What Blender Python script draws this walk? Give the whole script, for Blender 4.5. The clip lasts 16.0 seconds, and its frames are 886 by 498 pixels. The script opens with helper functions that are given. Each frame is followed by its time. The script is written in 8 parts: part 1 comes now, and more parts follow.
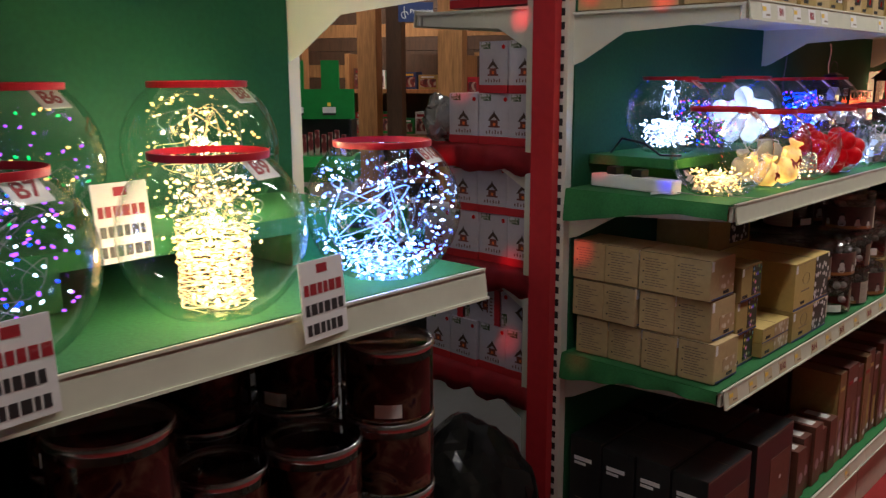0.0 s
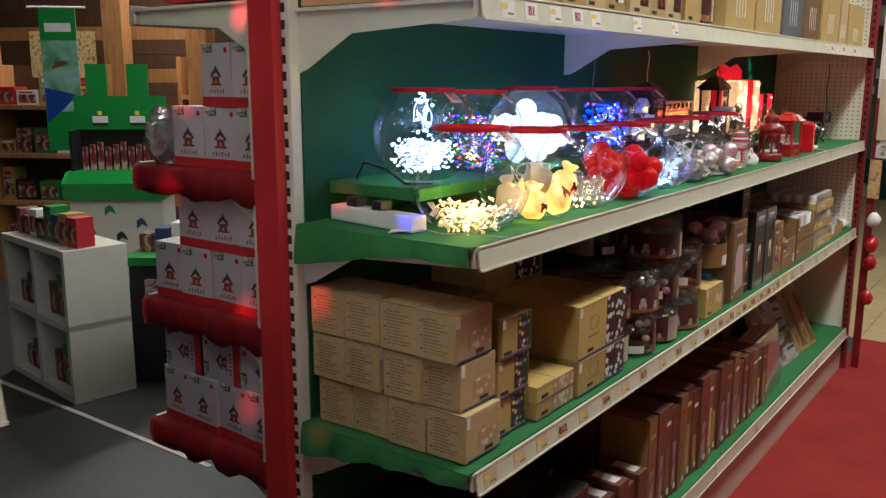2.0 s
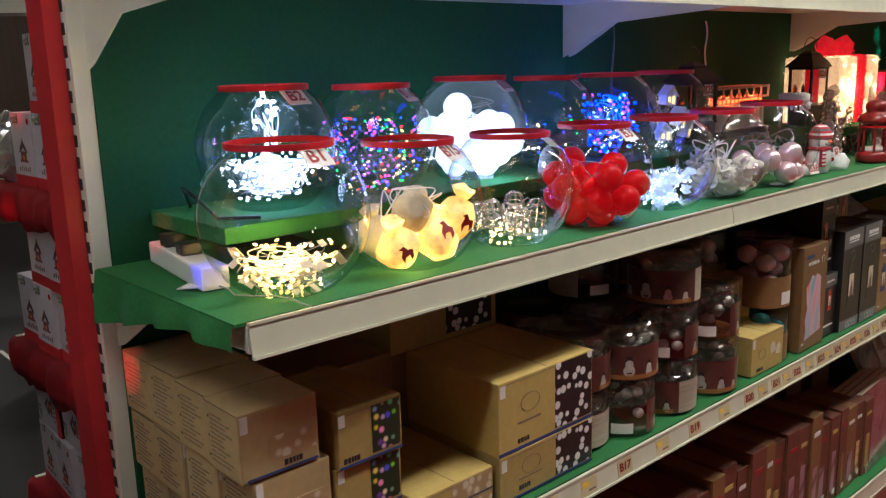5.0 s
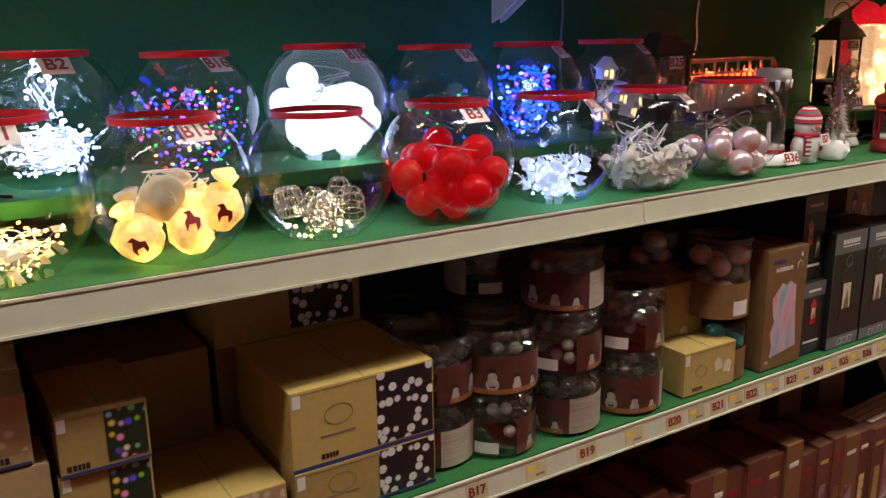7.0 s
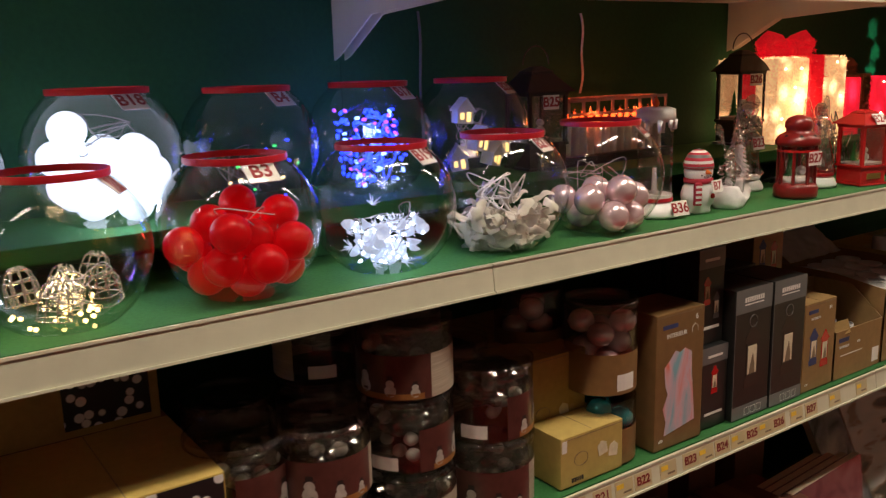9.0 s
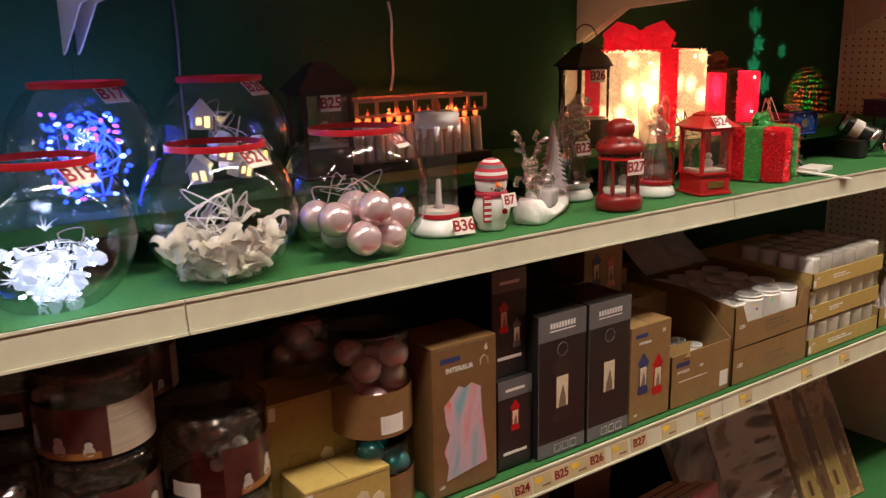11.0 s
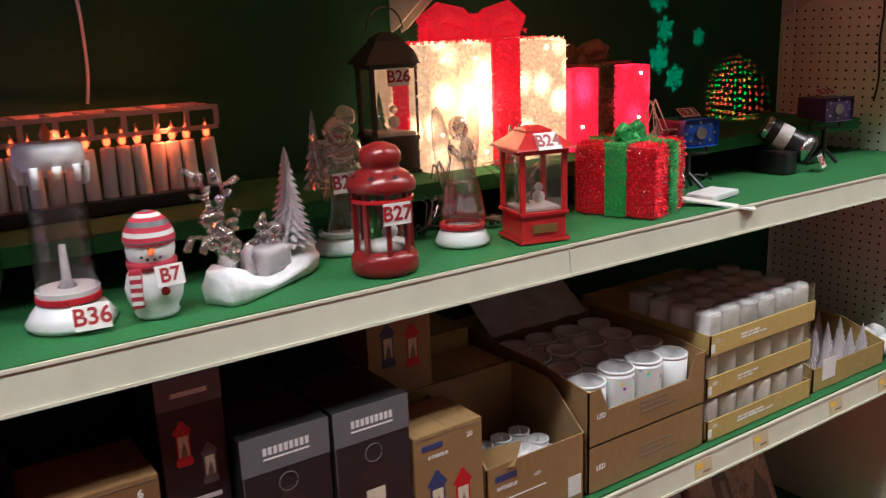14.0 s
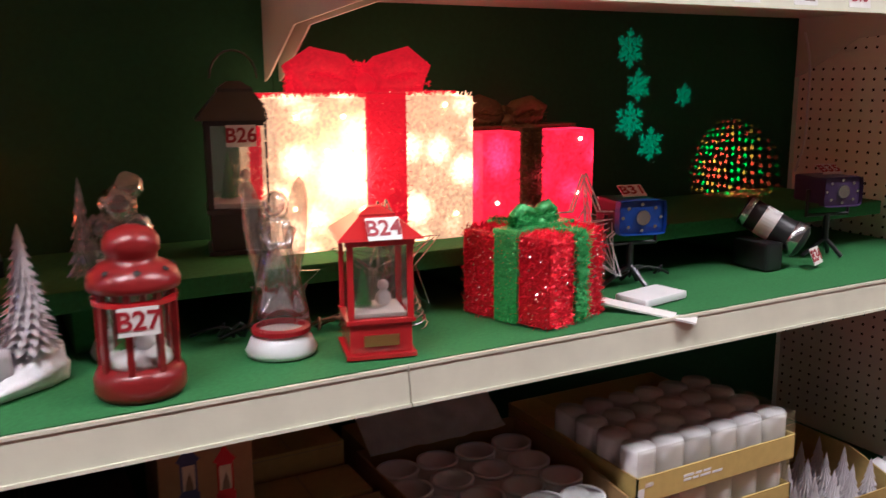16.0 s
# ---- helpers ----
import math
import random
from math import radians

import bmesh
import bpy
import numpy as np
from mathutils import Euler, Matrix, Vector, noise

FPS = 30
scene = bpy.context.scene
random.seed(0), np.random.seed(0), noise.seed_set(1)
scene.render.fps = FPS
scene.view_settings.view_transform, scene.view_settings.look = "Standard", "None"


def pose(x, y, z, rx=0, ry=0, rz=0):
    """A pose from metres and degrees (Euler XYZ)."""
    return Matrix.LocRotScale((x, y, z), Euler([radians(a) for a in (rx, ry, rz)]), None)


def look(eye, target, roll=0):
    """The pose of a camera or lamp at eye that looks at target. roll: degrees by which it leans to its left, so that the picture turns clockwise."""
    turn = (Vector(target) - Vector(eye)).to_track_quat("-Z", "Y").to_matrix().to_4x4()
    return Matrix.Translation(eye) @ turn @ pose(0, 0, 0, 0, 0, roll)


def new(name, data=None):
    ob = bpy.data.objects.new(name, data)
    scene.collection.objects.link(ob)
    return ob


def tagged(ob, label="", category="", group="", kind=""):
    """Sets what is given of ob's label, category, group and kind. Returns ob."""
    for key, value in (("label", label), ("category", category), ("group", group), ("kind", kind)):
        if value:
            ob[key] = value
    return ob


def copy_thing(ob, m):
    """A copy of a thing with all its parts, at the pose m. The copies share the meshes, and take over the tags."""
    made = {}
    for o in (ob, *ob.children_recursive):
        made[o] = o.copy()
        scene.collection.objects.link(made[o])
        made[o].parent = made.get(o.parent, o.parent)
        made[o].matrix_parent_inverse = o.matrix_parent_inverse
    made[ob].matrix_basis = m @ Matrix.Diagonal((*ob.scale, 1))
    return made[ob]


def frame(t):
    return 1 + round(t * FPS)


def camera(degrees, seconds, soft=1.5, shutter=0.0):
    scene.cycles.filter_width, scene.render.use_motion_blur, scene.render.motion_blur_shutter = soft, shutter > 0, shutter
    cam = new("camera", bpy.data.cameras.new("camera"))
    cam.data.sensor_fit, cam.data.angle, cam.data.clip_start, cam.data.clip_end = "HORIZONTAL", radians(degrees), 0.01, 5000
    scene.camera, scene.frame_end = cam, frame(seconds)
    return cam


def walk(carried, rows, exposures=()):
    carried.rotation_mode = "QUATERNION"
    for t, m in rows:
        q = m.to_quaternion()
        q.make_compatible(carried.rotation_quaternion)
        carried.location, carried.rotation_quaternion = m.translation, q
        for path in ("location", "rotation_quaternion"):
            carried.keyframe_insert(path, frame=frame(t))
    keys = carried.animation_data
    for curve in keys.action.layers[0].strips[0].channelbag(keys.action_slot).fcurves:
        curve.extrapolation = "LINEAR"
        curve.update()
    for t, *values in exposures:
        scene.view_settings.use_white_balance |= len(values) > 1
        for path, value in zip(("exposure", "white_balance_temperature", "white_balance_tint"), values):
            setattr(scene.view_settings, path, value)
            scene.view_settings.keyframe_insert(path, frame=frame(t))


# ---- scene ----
cam = camera(54.6, 16.0, soft=1.25, shutter=0.25)
EXPOSURES = [(0.0, -0.42, 5100, 24), (0.8, -0.40, 5100, 25), (2.0, 0.04, 5050, 19), (3.7, 0.06, 5000, 17), (6.0, -0.10, 5200, 21), (8.5, -0.28, 5850, 24), (9.4, -0.38, 6300, 25), (10.0, 0.06, 6700, 26), (10.2, 0.06, 6600, 26), (12.3, 0.0, 4950, 21), (13.0, 0.17, 4850, 19), (14.0, 0.10, 4850, 23), (16.0, 0.14, 4900, 31)]
PATH = [
    (0, (0.184, 0.256, 1.607), (-1.157, 1.686, 1.208), -0.2),
    (0.5, (0.178, 0.404, 1.601), (-1.115, 1.875, 1.194), -1.1),
    (1, (0.132, 0.565, 1.618), (-1.067, 2.127, 1.266), -1.1),
    (1.5, (0.144, 0.708, 1.615), (-1.02, 2.292, 1.245), -1.1),
    (2, (0.215, 0.873, 1.62), (-0.945, 2.455, 1.23), 0.1),
    (2.5, (0.246, 0.997, 1.62), (-0.889, 2.594, 1.216), 0.0),
    (3, (0.214, 1.136, 1.623), (-0.876, 2.776, 1.271), -0.1),
    (3.5, (0.179, 1.265, 1.621), (-0.914, 2.9, 1.256), -1.2),
    (3.7, (0.18, 1.316, 1.619), (-0.965, 2.911, 1.237), -1.3),
    (5.8, (0.349, 1.962, 1.631), (-1.221, 3.129, 1.21), -2.4),
    (6, (0.36, 2.024, 1.629), (-1.232, 3.158, 1.203), -2.4),
    (6.5, (0.421, 2.191, 1.633), (-1.203, 3.266, 1.177), -1.1),
    (7, (0.478, 2.289, 1.625), (-1.161, 3.32, 1.124), -0.9),
    (7.5, (0.491, 2.34, 1.629), (-1.173, 3.342, 1.152), -2.1),
    (8, (0.439, 2.415, 1.625), (-1.229, 3.424, 1.175), -0.8),
    (8.5, (0.384, 2.538, 1.623), (-1.242, 3.626, 1.205), -1.4),
    (9, (0.382, 2.646, 1.62), (-1.225, 3.759, 1.198), -1.6),
    (9.5, (0.418, 2.79, 1.625), (-1.21, 3.865, 1.187), -0.6),
    (10, (0.467, 2.906, 1.619), (-1.138, 4.009, 1.164), -1.0),
    (10.2, (0.464, 2.935, 1.627), (-1.118, 4.067, 1.164), -1.2),
    (12.3, (0.439, 3.475, 1.64), (-1.158, 4.584, 1.172), -0.8),
    (12.5, (0.444, 3.508, 1.638), (-1.171, 4.586, 1.163), -0.7),
    (13, (0.419, 3.591, 1.626), (-1.213, 4.619, 1.099), -1.4),
    (13.5, (0.337, 3.712, 1.626), (-1.296, 4.757, 1.132), -1.0),
    (14, (0.275, 3.843, 1.629), (-1.332, 4.93, 1.14), -2.2),
    (14.5, (0.259, 3.998, 1.636), (-1.409, 5.007, 1.19), -1.3),
    (15, (0.254, 4.127, 1.629), (-1.456, 5.067, 1.187), 0.2),
    (15.5, (0.235, 4.195, 1.624), (-1.509, 5.071, 1.187), -0.9),
    (16, (0.186, 4.317, 1.635), (-1.541, 5.247, 1.245), -0.4),
]
walk(cam, [(t, look(eye, target, roll)) for t, eye, target, roll in PATH], EXPOSURES)

# ---- light ----
world = bpy.data.worlds.new("hall")
world.use_nodes = True
world.node_tree.nodes["Background"].inputs[0].default_value = (0.9, 0.85, 0.75, 1)
world.node_tree.nodes["Background"].inputs[1].default_value = 0.016
scene.world = world


def area_lamp(name, x, y, z, sx, sy, watts, colour, turn=0.0):
    data = bpy.data.lights.new(name, "AREA")
    data.shape, data.size, data.size_y = "RECTANGLE", sx, sy
    data.energy, data.color = watts, colour
    ob = new(name, data)
    ob.matrix_world = pose(x, y, z, 0, turn, 0)
    return ob


def point_lamp(name, x, y, z, watts, colour, radius=0.03):
    radius = min(radius, 0.014)
    data = bpy.data.lights.new(name, "POINT")
    data.energy, data.color, data.shadow_soft_size = watts, colour, radius
    ob = new(name, data)
    ob.location = (x, y, z)
    return ob


TUBE = (1.0, 0.875, 0.575)
for ty, w in ((-1.2, 14), (1.2, 30), (3.6, 68), (6.0, 64), (8.4, 44)):
    area_lamp("tube_light", -0.12 if ty < 3 else 0.0 if ty < 5 else 0.22, ty, 3.33, 0.16, 1.4, w, TUBE)
for tx, ty, w in ((-3.4, 1.2, 4), (-3.4, 4.2, 50), (-5.6, 5.2, 110), (-2.0, 9.0, 20), (0.6, 11.0, 22)):
    area_lamp("hall_light", tx, ty, 3.33, 0.16, 1.4, w, TUBE)
WARM, COLD, BLUE = (1.0, 0.72, 0.3), (0.75, 0.88, 1.0), (0.3, 0.42, 1.0)

# ---- materials ----
def socket(node, name, value):
    node.inputs[name].default_value = value


def mat(name, colour, rough=0.5, metal=0.0, vary=0.15, scale=30.0, bump=0.05, spec=0.5, coat=0.0, emit=None, power=0.0, alpha=1.0, trans=0.0, coarse=4.0, stretch=(1, 1, 1)):
    """A painted, woven or printed surface: two scales of colour change and a fine relief."""
    m = bpy.data.materials.new(name)
    m.use_nodes = True
    nt = m.node_tree
    p = nt.nodes["Principled BSDF"]
    coord = nt.nodes.new("ShaderNodeTexCoord")
    mp = nt.nodes.new("ShaderNodeMapping")
    socket(mp, "Scale", stretch)
    nt.links.new(coord.outputs["Object"], mp.inputs["Vector"])
    fine, wide = nt.nodes.new("ShaderNodeTexNoise"), nt.nodes.new("ShaderNodeTexNoise")
    socket(fine, "Scale", scale)
    socket(fine, "Detail", 5.0)
    socket(wide, "Scale", coarse)
    socket(wide, "Detail", 3.0)
    for n in (fine, wide):
        nt.links.new(mp.outputs[0], n.inputs["Vector"])
    both = nt.nodes.new("ShaderNodeMath")
    both.operation = "ADD"
    nt.links.new(fine.outputs[0], both.inputs[0])
    nt.links.new(wide.outputs[0], both.inputs[1])
    ramp = nt.nodes.new("ShaderNodeMapRange")
    for k, v in (("From Min", 0.6), ("From Max", 1.4), ("To Min", 1 - vary), ("To Max", 1 + vary)):
        socket(ramp, k, v)
    nt.links.new(both.outputs[0], ramp.inputs["Value"])
    info = nt.nodes.new("ShaderNodeObjectInfo")
    piece = nt.nodes.new("ShaderNodeMapRange")
    socket(piece, "To Min", 1 - vary * 0.5)
    socket(piece, "To Max", 1 + vary * 0.5)
    nt.links.new(info.outputs["Random"], piece.inputs["Value"])
    times = nt.nodes.new("ShaderNodeMath")
    times.operation = "MULTIPLY"
    nt.links.new(ramp.outputs[0], times.inputs[0])
    nt.links.new(piece.outputs[0], times.inputs[1])
    mix = nt.nodes.new("ShaderNodeVectorMath")
    mix.operation = "SCALE"
    mix.inputs[0].default_value = colour
    nt.links.new(times.outputs[0], mix.inputs["Scale"])
    nt.links.new(mix.outputs[0], p.inputs["Base Color"])
    socket(p, "Roughness", rough)
    socket(p, "Metallic", metal)
    socket(p, "Specular IOR Level", spec)
    socket(p, "Coat Weight", coat)
    socket(p, "Alpha", alpha)
    socket(p, "Transmission Weight", trans)
    if bump:
        b = nt.nodes.new("ShaderNodeBump")
        socket(b, "Strength", bump)
        socket(b, "Distance", 0.002)
        nt.links.new(fine.outputs[0], b.inputs["Height"])
        nt.links.new(b.outputs[0], p.inputs["Normal"])
    if emit:
        socket(p, "Emission Color", (*emit, 1))
        socket(p, "Emission Strength", power)
    return m


def glass(name, tint=(0.985, 0.99, 0.99), low=0.045, high=0.8, rough=0.02):
    """Thin clear glass or film: a see-through body with a mirror skin that grows at grazing angles."""
    m = bpy.data.materials.new(name)
    m.use_nodes = True
    nt = m.node_tree
    nt.nodes.clear()
    out = nt.nodes.new("ShaderNodeOutputMaterial")
    mix = nt.nodes.new("ShaderNodeMixShader")
    clear, gloss, face = nt.nodes.new("ShaderNodeBsdfTransparent"), nt.nodes.new("ShaderNodeBsdfGlossy"), nt.nodes.new("ShaderNodeLayerWeight")
    socket(clear, "Color", (*tint, 1))
    socket(gloss, "Roughness", rough)
    power = nt.nodes.new("ShaderNodeMath")
    power.operation = "POWER"
    power.inputs[1].default_value = 3.2
    nt.links.new(face.outputs["Facing"], power.inputs[0])
    span = nt.nodes.new("ShaderNodeMapRange")
    socket(span, "To Min", low)
    socket(span, "To Max", high)
    nt.links.new(power.outputs[0], span.inputs["Value"])
    nt.links.new(span.outputs[0], mix.inputs[0])
    nt.links.new(clear.outputs[0], mix.inputs[1])
    nt.links.new(gloss.outputs[0], mix.inputs[2])
    nt.links.new(mix.outputs[0], out.inputs[0])
    return m


def lamp_mat(name, colour, power):
    m = bpy.data.materials.new(name)
    m.use_nodes = True
    p = m.node_tree.nodes["Principled BSDF"]
    socket(p, "Base Color", (*[0.02 + 0.4 * c for c in colour], 1))
    socket(p, "Emission Color", (*colour, 1))
    socket(p, "Emission Strength", power)
    return m


def spots_mat(name, ground, spot, scale, size, soft=0.03, rough=0.4, many=False):
    """Printed artwork of round spots on a ground colour."""
    m = mat(name, ground, rough, vary=0.1, bump=0.0)
    nt = m.node_tree
    p = nt.nodes["Principled BSDF"]
    coord, vor = nt.nodes.new("ShaderNodeTexCoord"), nt.nodes.new("ShaderNodeTexVoronoi")
    socket(vor, "Scale", scale)
    nt.links.new(coord.outputs["Object"], vor.inputs["Vector"])
    edge = nt.nodes.new("ShaderNodeMapRange")
    for k, v in (("From Min", size), ("From Max", size + soft), ("To Min", 1.0), ("To Max", 0.0)):
        socket(edge, k, v)
    nt.links.new(vor.outputs["Distance"], edge.inputs["Value"])
    mix = nt.nodes.new("ShaderNodeMix")
    mix.data_type = "RGBA"
    mix.inputs[6].default_value = (*ground, 1)
    mix.inputs[7].default_value = (*spot, 1)
    if many:
        nt.links.new(vor.outputs["Color"], mix.inputs[7])
    nt.links.new(edge.outputs[0], mix.inputs[0])
    nt.links.new(mix.outputs[2], p.inputs["Base Color"])
    return m


def picture_mat(name, stops, scale=6.0, detail=6.0, rough=0.35, distort=1.0, stretch=(1, 1, 1)):
    """Printed artwork: soft fields of several colours."""
    m = mat(name, stops[0][1], rough, vary=0.05, bump=0.0)
    nt = m.node_tree
    p = nt.nodes["Principled BSDF"]
    coord, mp, n, ramp = (nt.nodes.new(k) for k in ("ShaderNodeTexCoord", "ShaderNodeMapping", "ShaderNodeTexNoise", "ShaderNodeValToRGB"))
    socket(mp, "Scale", stretch)
    socket(n, "Scale", scale)
    socket(n, "Detail", detail)
    socket(n, "Distortion", distort)
    nt.links.new(coord.outputs["Object"], mp.inputs[0])
    nt.links.new(mp.outputs[0], n.inputs["Vector"])
    nt.links.new(n.outputs[0], ramp.inputs[0])
    while len(ramp.color_ramp.elements) < len(stops):
        ramp.color_ramp.elements.new(0.5)
    for e, (at, c) in zip(ramp.color_ramp.elements, stops):
        e.position, e.color = at, (*c, 1)
    nt.links.new(ramp.outputs[0], p.inputs["Base Color"])
    return m


M = {}
M["green_cloth"] = mat("green felt cloth", (0.032, 0.142, 0.040), 0.85, vary=0.25, scale=160, bump=0.25, spec=0.2)
M["green_panel"] = mat("green covered panel", (0.011, 0.070, 0.026), 0.75, vary=0.2, scale=90, bump=0.12, spec=0.25)
M["white_metal"] = mat("white enamelled steel", (0.67, 0.66, 0.56), 0.35, vary=0.06, scale=14, bump=0.02)
M["rail"] = mat("cream price rail", (0.58, 0.565, 0.44), 0.4, vary=0.09, scale=22, bump=0.03)
M["red_paint"] = mat("red painted board", (0.42, 0.018, 0.022), 0.5, vary=0.15, scale=40, bump=0.06)
M["red_paper"] = mat("red crepe paper", (0.36, 0.015, 0.02), 0.6, vary=0.3, scale=24, bump=0.5, coarse=9)
M["dark"] = mat("black slot shadow", (0.012, 0.012, 0.012), 0.8, vary=0.1, bump=0)
M["peg"] = mat("cream pegboard", (0.88, 0.84, 0.70), 0.45, vary=0.07, scale=20, bump=0.02)
M["dark_red_metal"] = mat("dark red steel", (0.20, 0.012, 0.014), 0.4, vary=0.15, scale=30)
M["carpet"] = mat("red needle-felt carpet", (0.27, 0.030, 0.026), 0.95, vary=0.3, scale=260, bump=0.5, spec=0.1, coarse=3)
M["vinyl"] = mat("dark grey vinyl floor", (0.036, 0.036, 0.035), 0.45, vary=0.25, scale=40, bump=0.03, coarse=1.5)
M["tile"] = mat("beige floor tile", (0.48, 0.37, 0.19), 0.3, vary=0.12, scale=18, bump=0.02)
M["grout"] = mat("grey grout", (0.22, 0.19, 0.15), 0.9, vary=0.2)
M["ceiling"] = mat("grey ceiling sheet", (0.34, 0.31, 0.27), 0.8, vary=0.15, scale=5)
M["wall"] = mat("grey green plaster wall", (0.22, 0.235, 0.19), 0.8, vary=0.12, scale=12)
M["wood"] = mat("varnished pine timber", (0.36, 0.17, 0.055), 0.42, vary=0.4, scale=14, bump=0.12, stretch=(6, 6, 0.6), coarse=6)
M["darkwood"] = mat("dark stained timber", (0.085, 0.042, 0.02), 0.5, vary=0.4, scale=18, bump=0.15, stretch=(6, 6, 0.7))
M["kraft"] = mat("kraft cardboard", (0.38, 0.270, 0.085), 0.7, vary=0.14, scale=70, bump=0.07, spec=0.25, coarse=7)
M["kraft_pale"] = mat("pale kraft cardboard", (0.45, 0.33, 0.155), 0.7, vary=0.12, scale=70, bump=0.07, spec=0.25, coarse=7)
M["kraft_gold"] = mat("golden kraft cardboard", (0.49, 0.36, 0.10), 0.55, vary=0.12, scale=70, bump=0.05, coarse=7)
M["brown_box"] = mat("brown printed cardboard", (0.20, 0.112, 0.042), 0.42, vary=0.15, scale=60, bump=0.04, coarse=8)
M["tray_brown"] = mat("brown printed tray card", (0.27, 0.165, 0.062), 0.5, vary=0.14, scale=60, bump=0.05, coarse=8)
M["redbrown_box"] = mat("red brown printed cardboard", (0.135, 0.048, 0.028), 0.5, vary=0.25, scale=60, bump=0.04, coarse=9)
M["black_box"] = mat("black printed cardboard", (0.018, 0.018, 0.018), 0.35, vary=0.25, scale=40, bump=0.03)
M["white_card"] = mat("white card", (0.74, 0.72, 0.69), 0.55, vary=0.06, scale=60, bump=0.03)
M["box_white"] = mat("white coated carton", (0.44, 0.41, 0.46), 0.45, vary=0.08, scale=60, bump=0.03)
M["red_ink"] = mat("dark red ink", (0.30, 0.012, 0.016), 0.5, vary=0.1, bump=0)
M["black_ink"] = mat("black ink", (0.02, 0.018, 0.018), 0.5, vary=0.1, bump=0)
M["grey_ink"] = mat("brown grey ink", (0.20, 0.145, 0.09), 0.6, vary=0.1, bump=0)
M["white_ink"] = mat("white ink", (0.72, 0.72, 0.70), 0.5, vary=0.05, bump=0)
M["grey_band"] = mat("slate printed band", (0.13, 0.135, 0.14), 0.35, vary=0.15, bump=0.02)
M["yellow_ink"] = mat("yellow ink", (0.75, 0.5, 0.03), 0.5, vary=0.08, bump=0)
M["blue_ink"] = mat("dark blue ink", (0.03, 0.05, 0.16), 0.5, vary=0.1, bump=0)
M["glass"] = glass("clear bowl glass")
M["jar"] = glass("clear plastic jar", (0.92, 0.91, 0.89), 0.10, 0.8, 0.06)
M["film"] = glass("clear plastic film", (0.96, 0.96, 0.95), 0.08, 0.6, 0.12)
M["crystal"] = glass("clear acrylic", (0.97, 0.96, 0.97), 0.34, 0.95, 0.07)
M["red_tape"] = mat("red rim tape", (0.50, 0.012, 0.02), 0.4, vary=0.1, bump=0.02)
M["wire"] = mat("clear silvery cable", (0.34, 0.34, 0.34), 0.22, vary=0.1, bump=0)
M["white_plastic"] = mat("white plastic", (0.74, 0.74, 0.74), 0.3, vary=0.05, bump=0.02)
M["snow"] = mat("white snow flock", (0.80, 0.79, 0.80), 0.85, vary=0.08, scale=120, bump=0.6)
M["feather"] = mat("white feather", (0.66, 0.63, 0.55), 0.8, vary=0.12, scale=200, bump=0.3, trans=0.0, alpha=0.82)
M["ice"] = mat("frosted ice acrylic", (0.76, 0.70, 0.72), 0.25, vary=0.15, scale=60, bump=0.5, trans=0.35)
M["red_plastic"] = mat("glossy red plastic", (0.46, 0.016, 0.014), 0.22, vary=0.08, scale=20, bump=0.02, coat=0.4)
M["red_lantern"] = mat("matt red lacquered metal", (0.20, 0.012, 0.010), 0.28, vary=0.12, scale=30, bump=0.05)
M["black_lantern"] = mat("black lacquered metal", (0.025, 0.018, 0.016), 0.38, vary=0.2, scale=30, bump=0.05)
M["pink"] = mat("pearly pink bauble", (0.80, 0.60, 0.64), 0.2, metal=0.55, vary=0.05, bump=0.0, coat=0.6)
M["teal"] = mat("pearly teal bauble", (0.03, 0.32, 0.38), 0.16, metal=0.55, vary=0.08, bump=0.0, coat=0.6)
M["red_ball"] = mat("lit red bauble", (0.30, 0.002, 0.002), 0.30, vary=0.25, coarse=26, bump=0, spec=0.12, emit=(1.0, 0.002, 0.002), power=0.22)
M["black_plastic"] = mat("black plastic", (0.015, 0.015, 0.016), 0.3, vary=0.2, bump=0.03)
M["steel"] = mat("brushed steel", (0.55, 0.55, 0.55), 0.25, metal=1.0, vary=0.1, bump=0.03)
M["blue_plastic"] = mat("blue plastic", (0.015, 0.06, 0.30), 0.3, vary=0.1, bump=0.02)
M["purple_plastic"] = mat("dark purple plastic", (0.055, 0.03, 0.09), 0.35, vary=0.2, bump=0.02)
M["silver_print"] = mat("silver filigree metal", (0.68, 0.66, 0.60), 0.25, metal=0.8, vary=0.1, bump=0.1)
M["twig"] = mat("brown wicker", (0.16, 0.085, 0.04), 0.7, vary=0.3, scale=60, bump=0.2)
M["green_stand"] = mat("green printed card stand", (0.015, 0.22, 0.03), 0.45, vary=0.12, bump=0.02)
M["white_lam"] = mat("white laminate", (0.60, 0.58, 0.52), 0.45, vary=0.06, bump=0.02)
M["striped"] = mat("red knitted wool", (0.42, 0.03, 0.05), 0.85, vary=0.15, scale=150, bump=0.4)
M["orange"] = mat("orange carrot", (0.75, 0.16, 0.02), 0.5, vary=0.1, bump=0.05)
M["gold"] = mat("gold plate", (0.55, 0.38, 0.12), 0.3, metal=0.9, vary=0.1, bump=0.03)
M["red_tinsel"] = mat("red glitter tinsel", (0.72, 0.016, 0.025), 0.25, metal=0.4, vary=0.5, scale=220, bump=0.9)
M["green_tinsel"] = mat("green glitter tinsel", (0.07, 0.40, 0.10), 0.25, metal=0.4, vary=0.5, scale=220, bump=0.9)
M["fabric"] = mat("cream cotton fabric", (0.66, 0.58, 0.42), 0.85, vary=0.15, scale=120, bump=0.3)
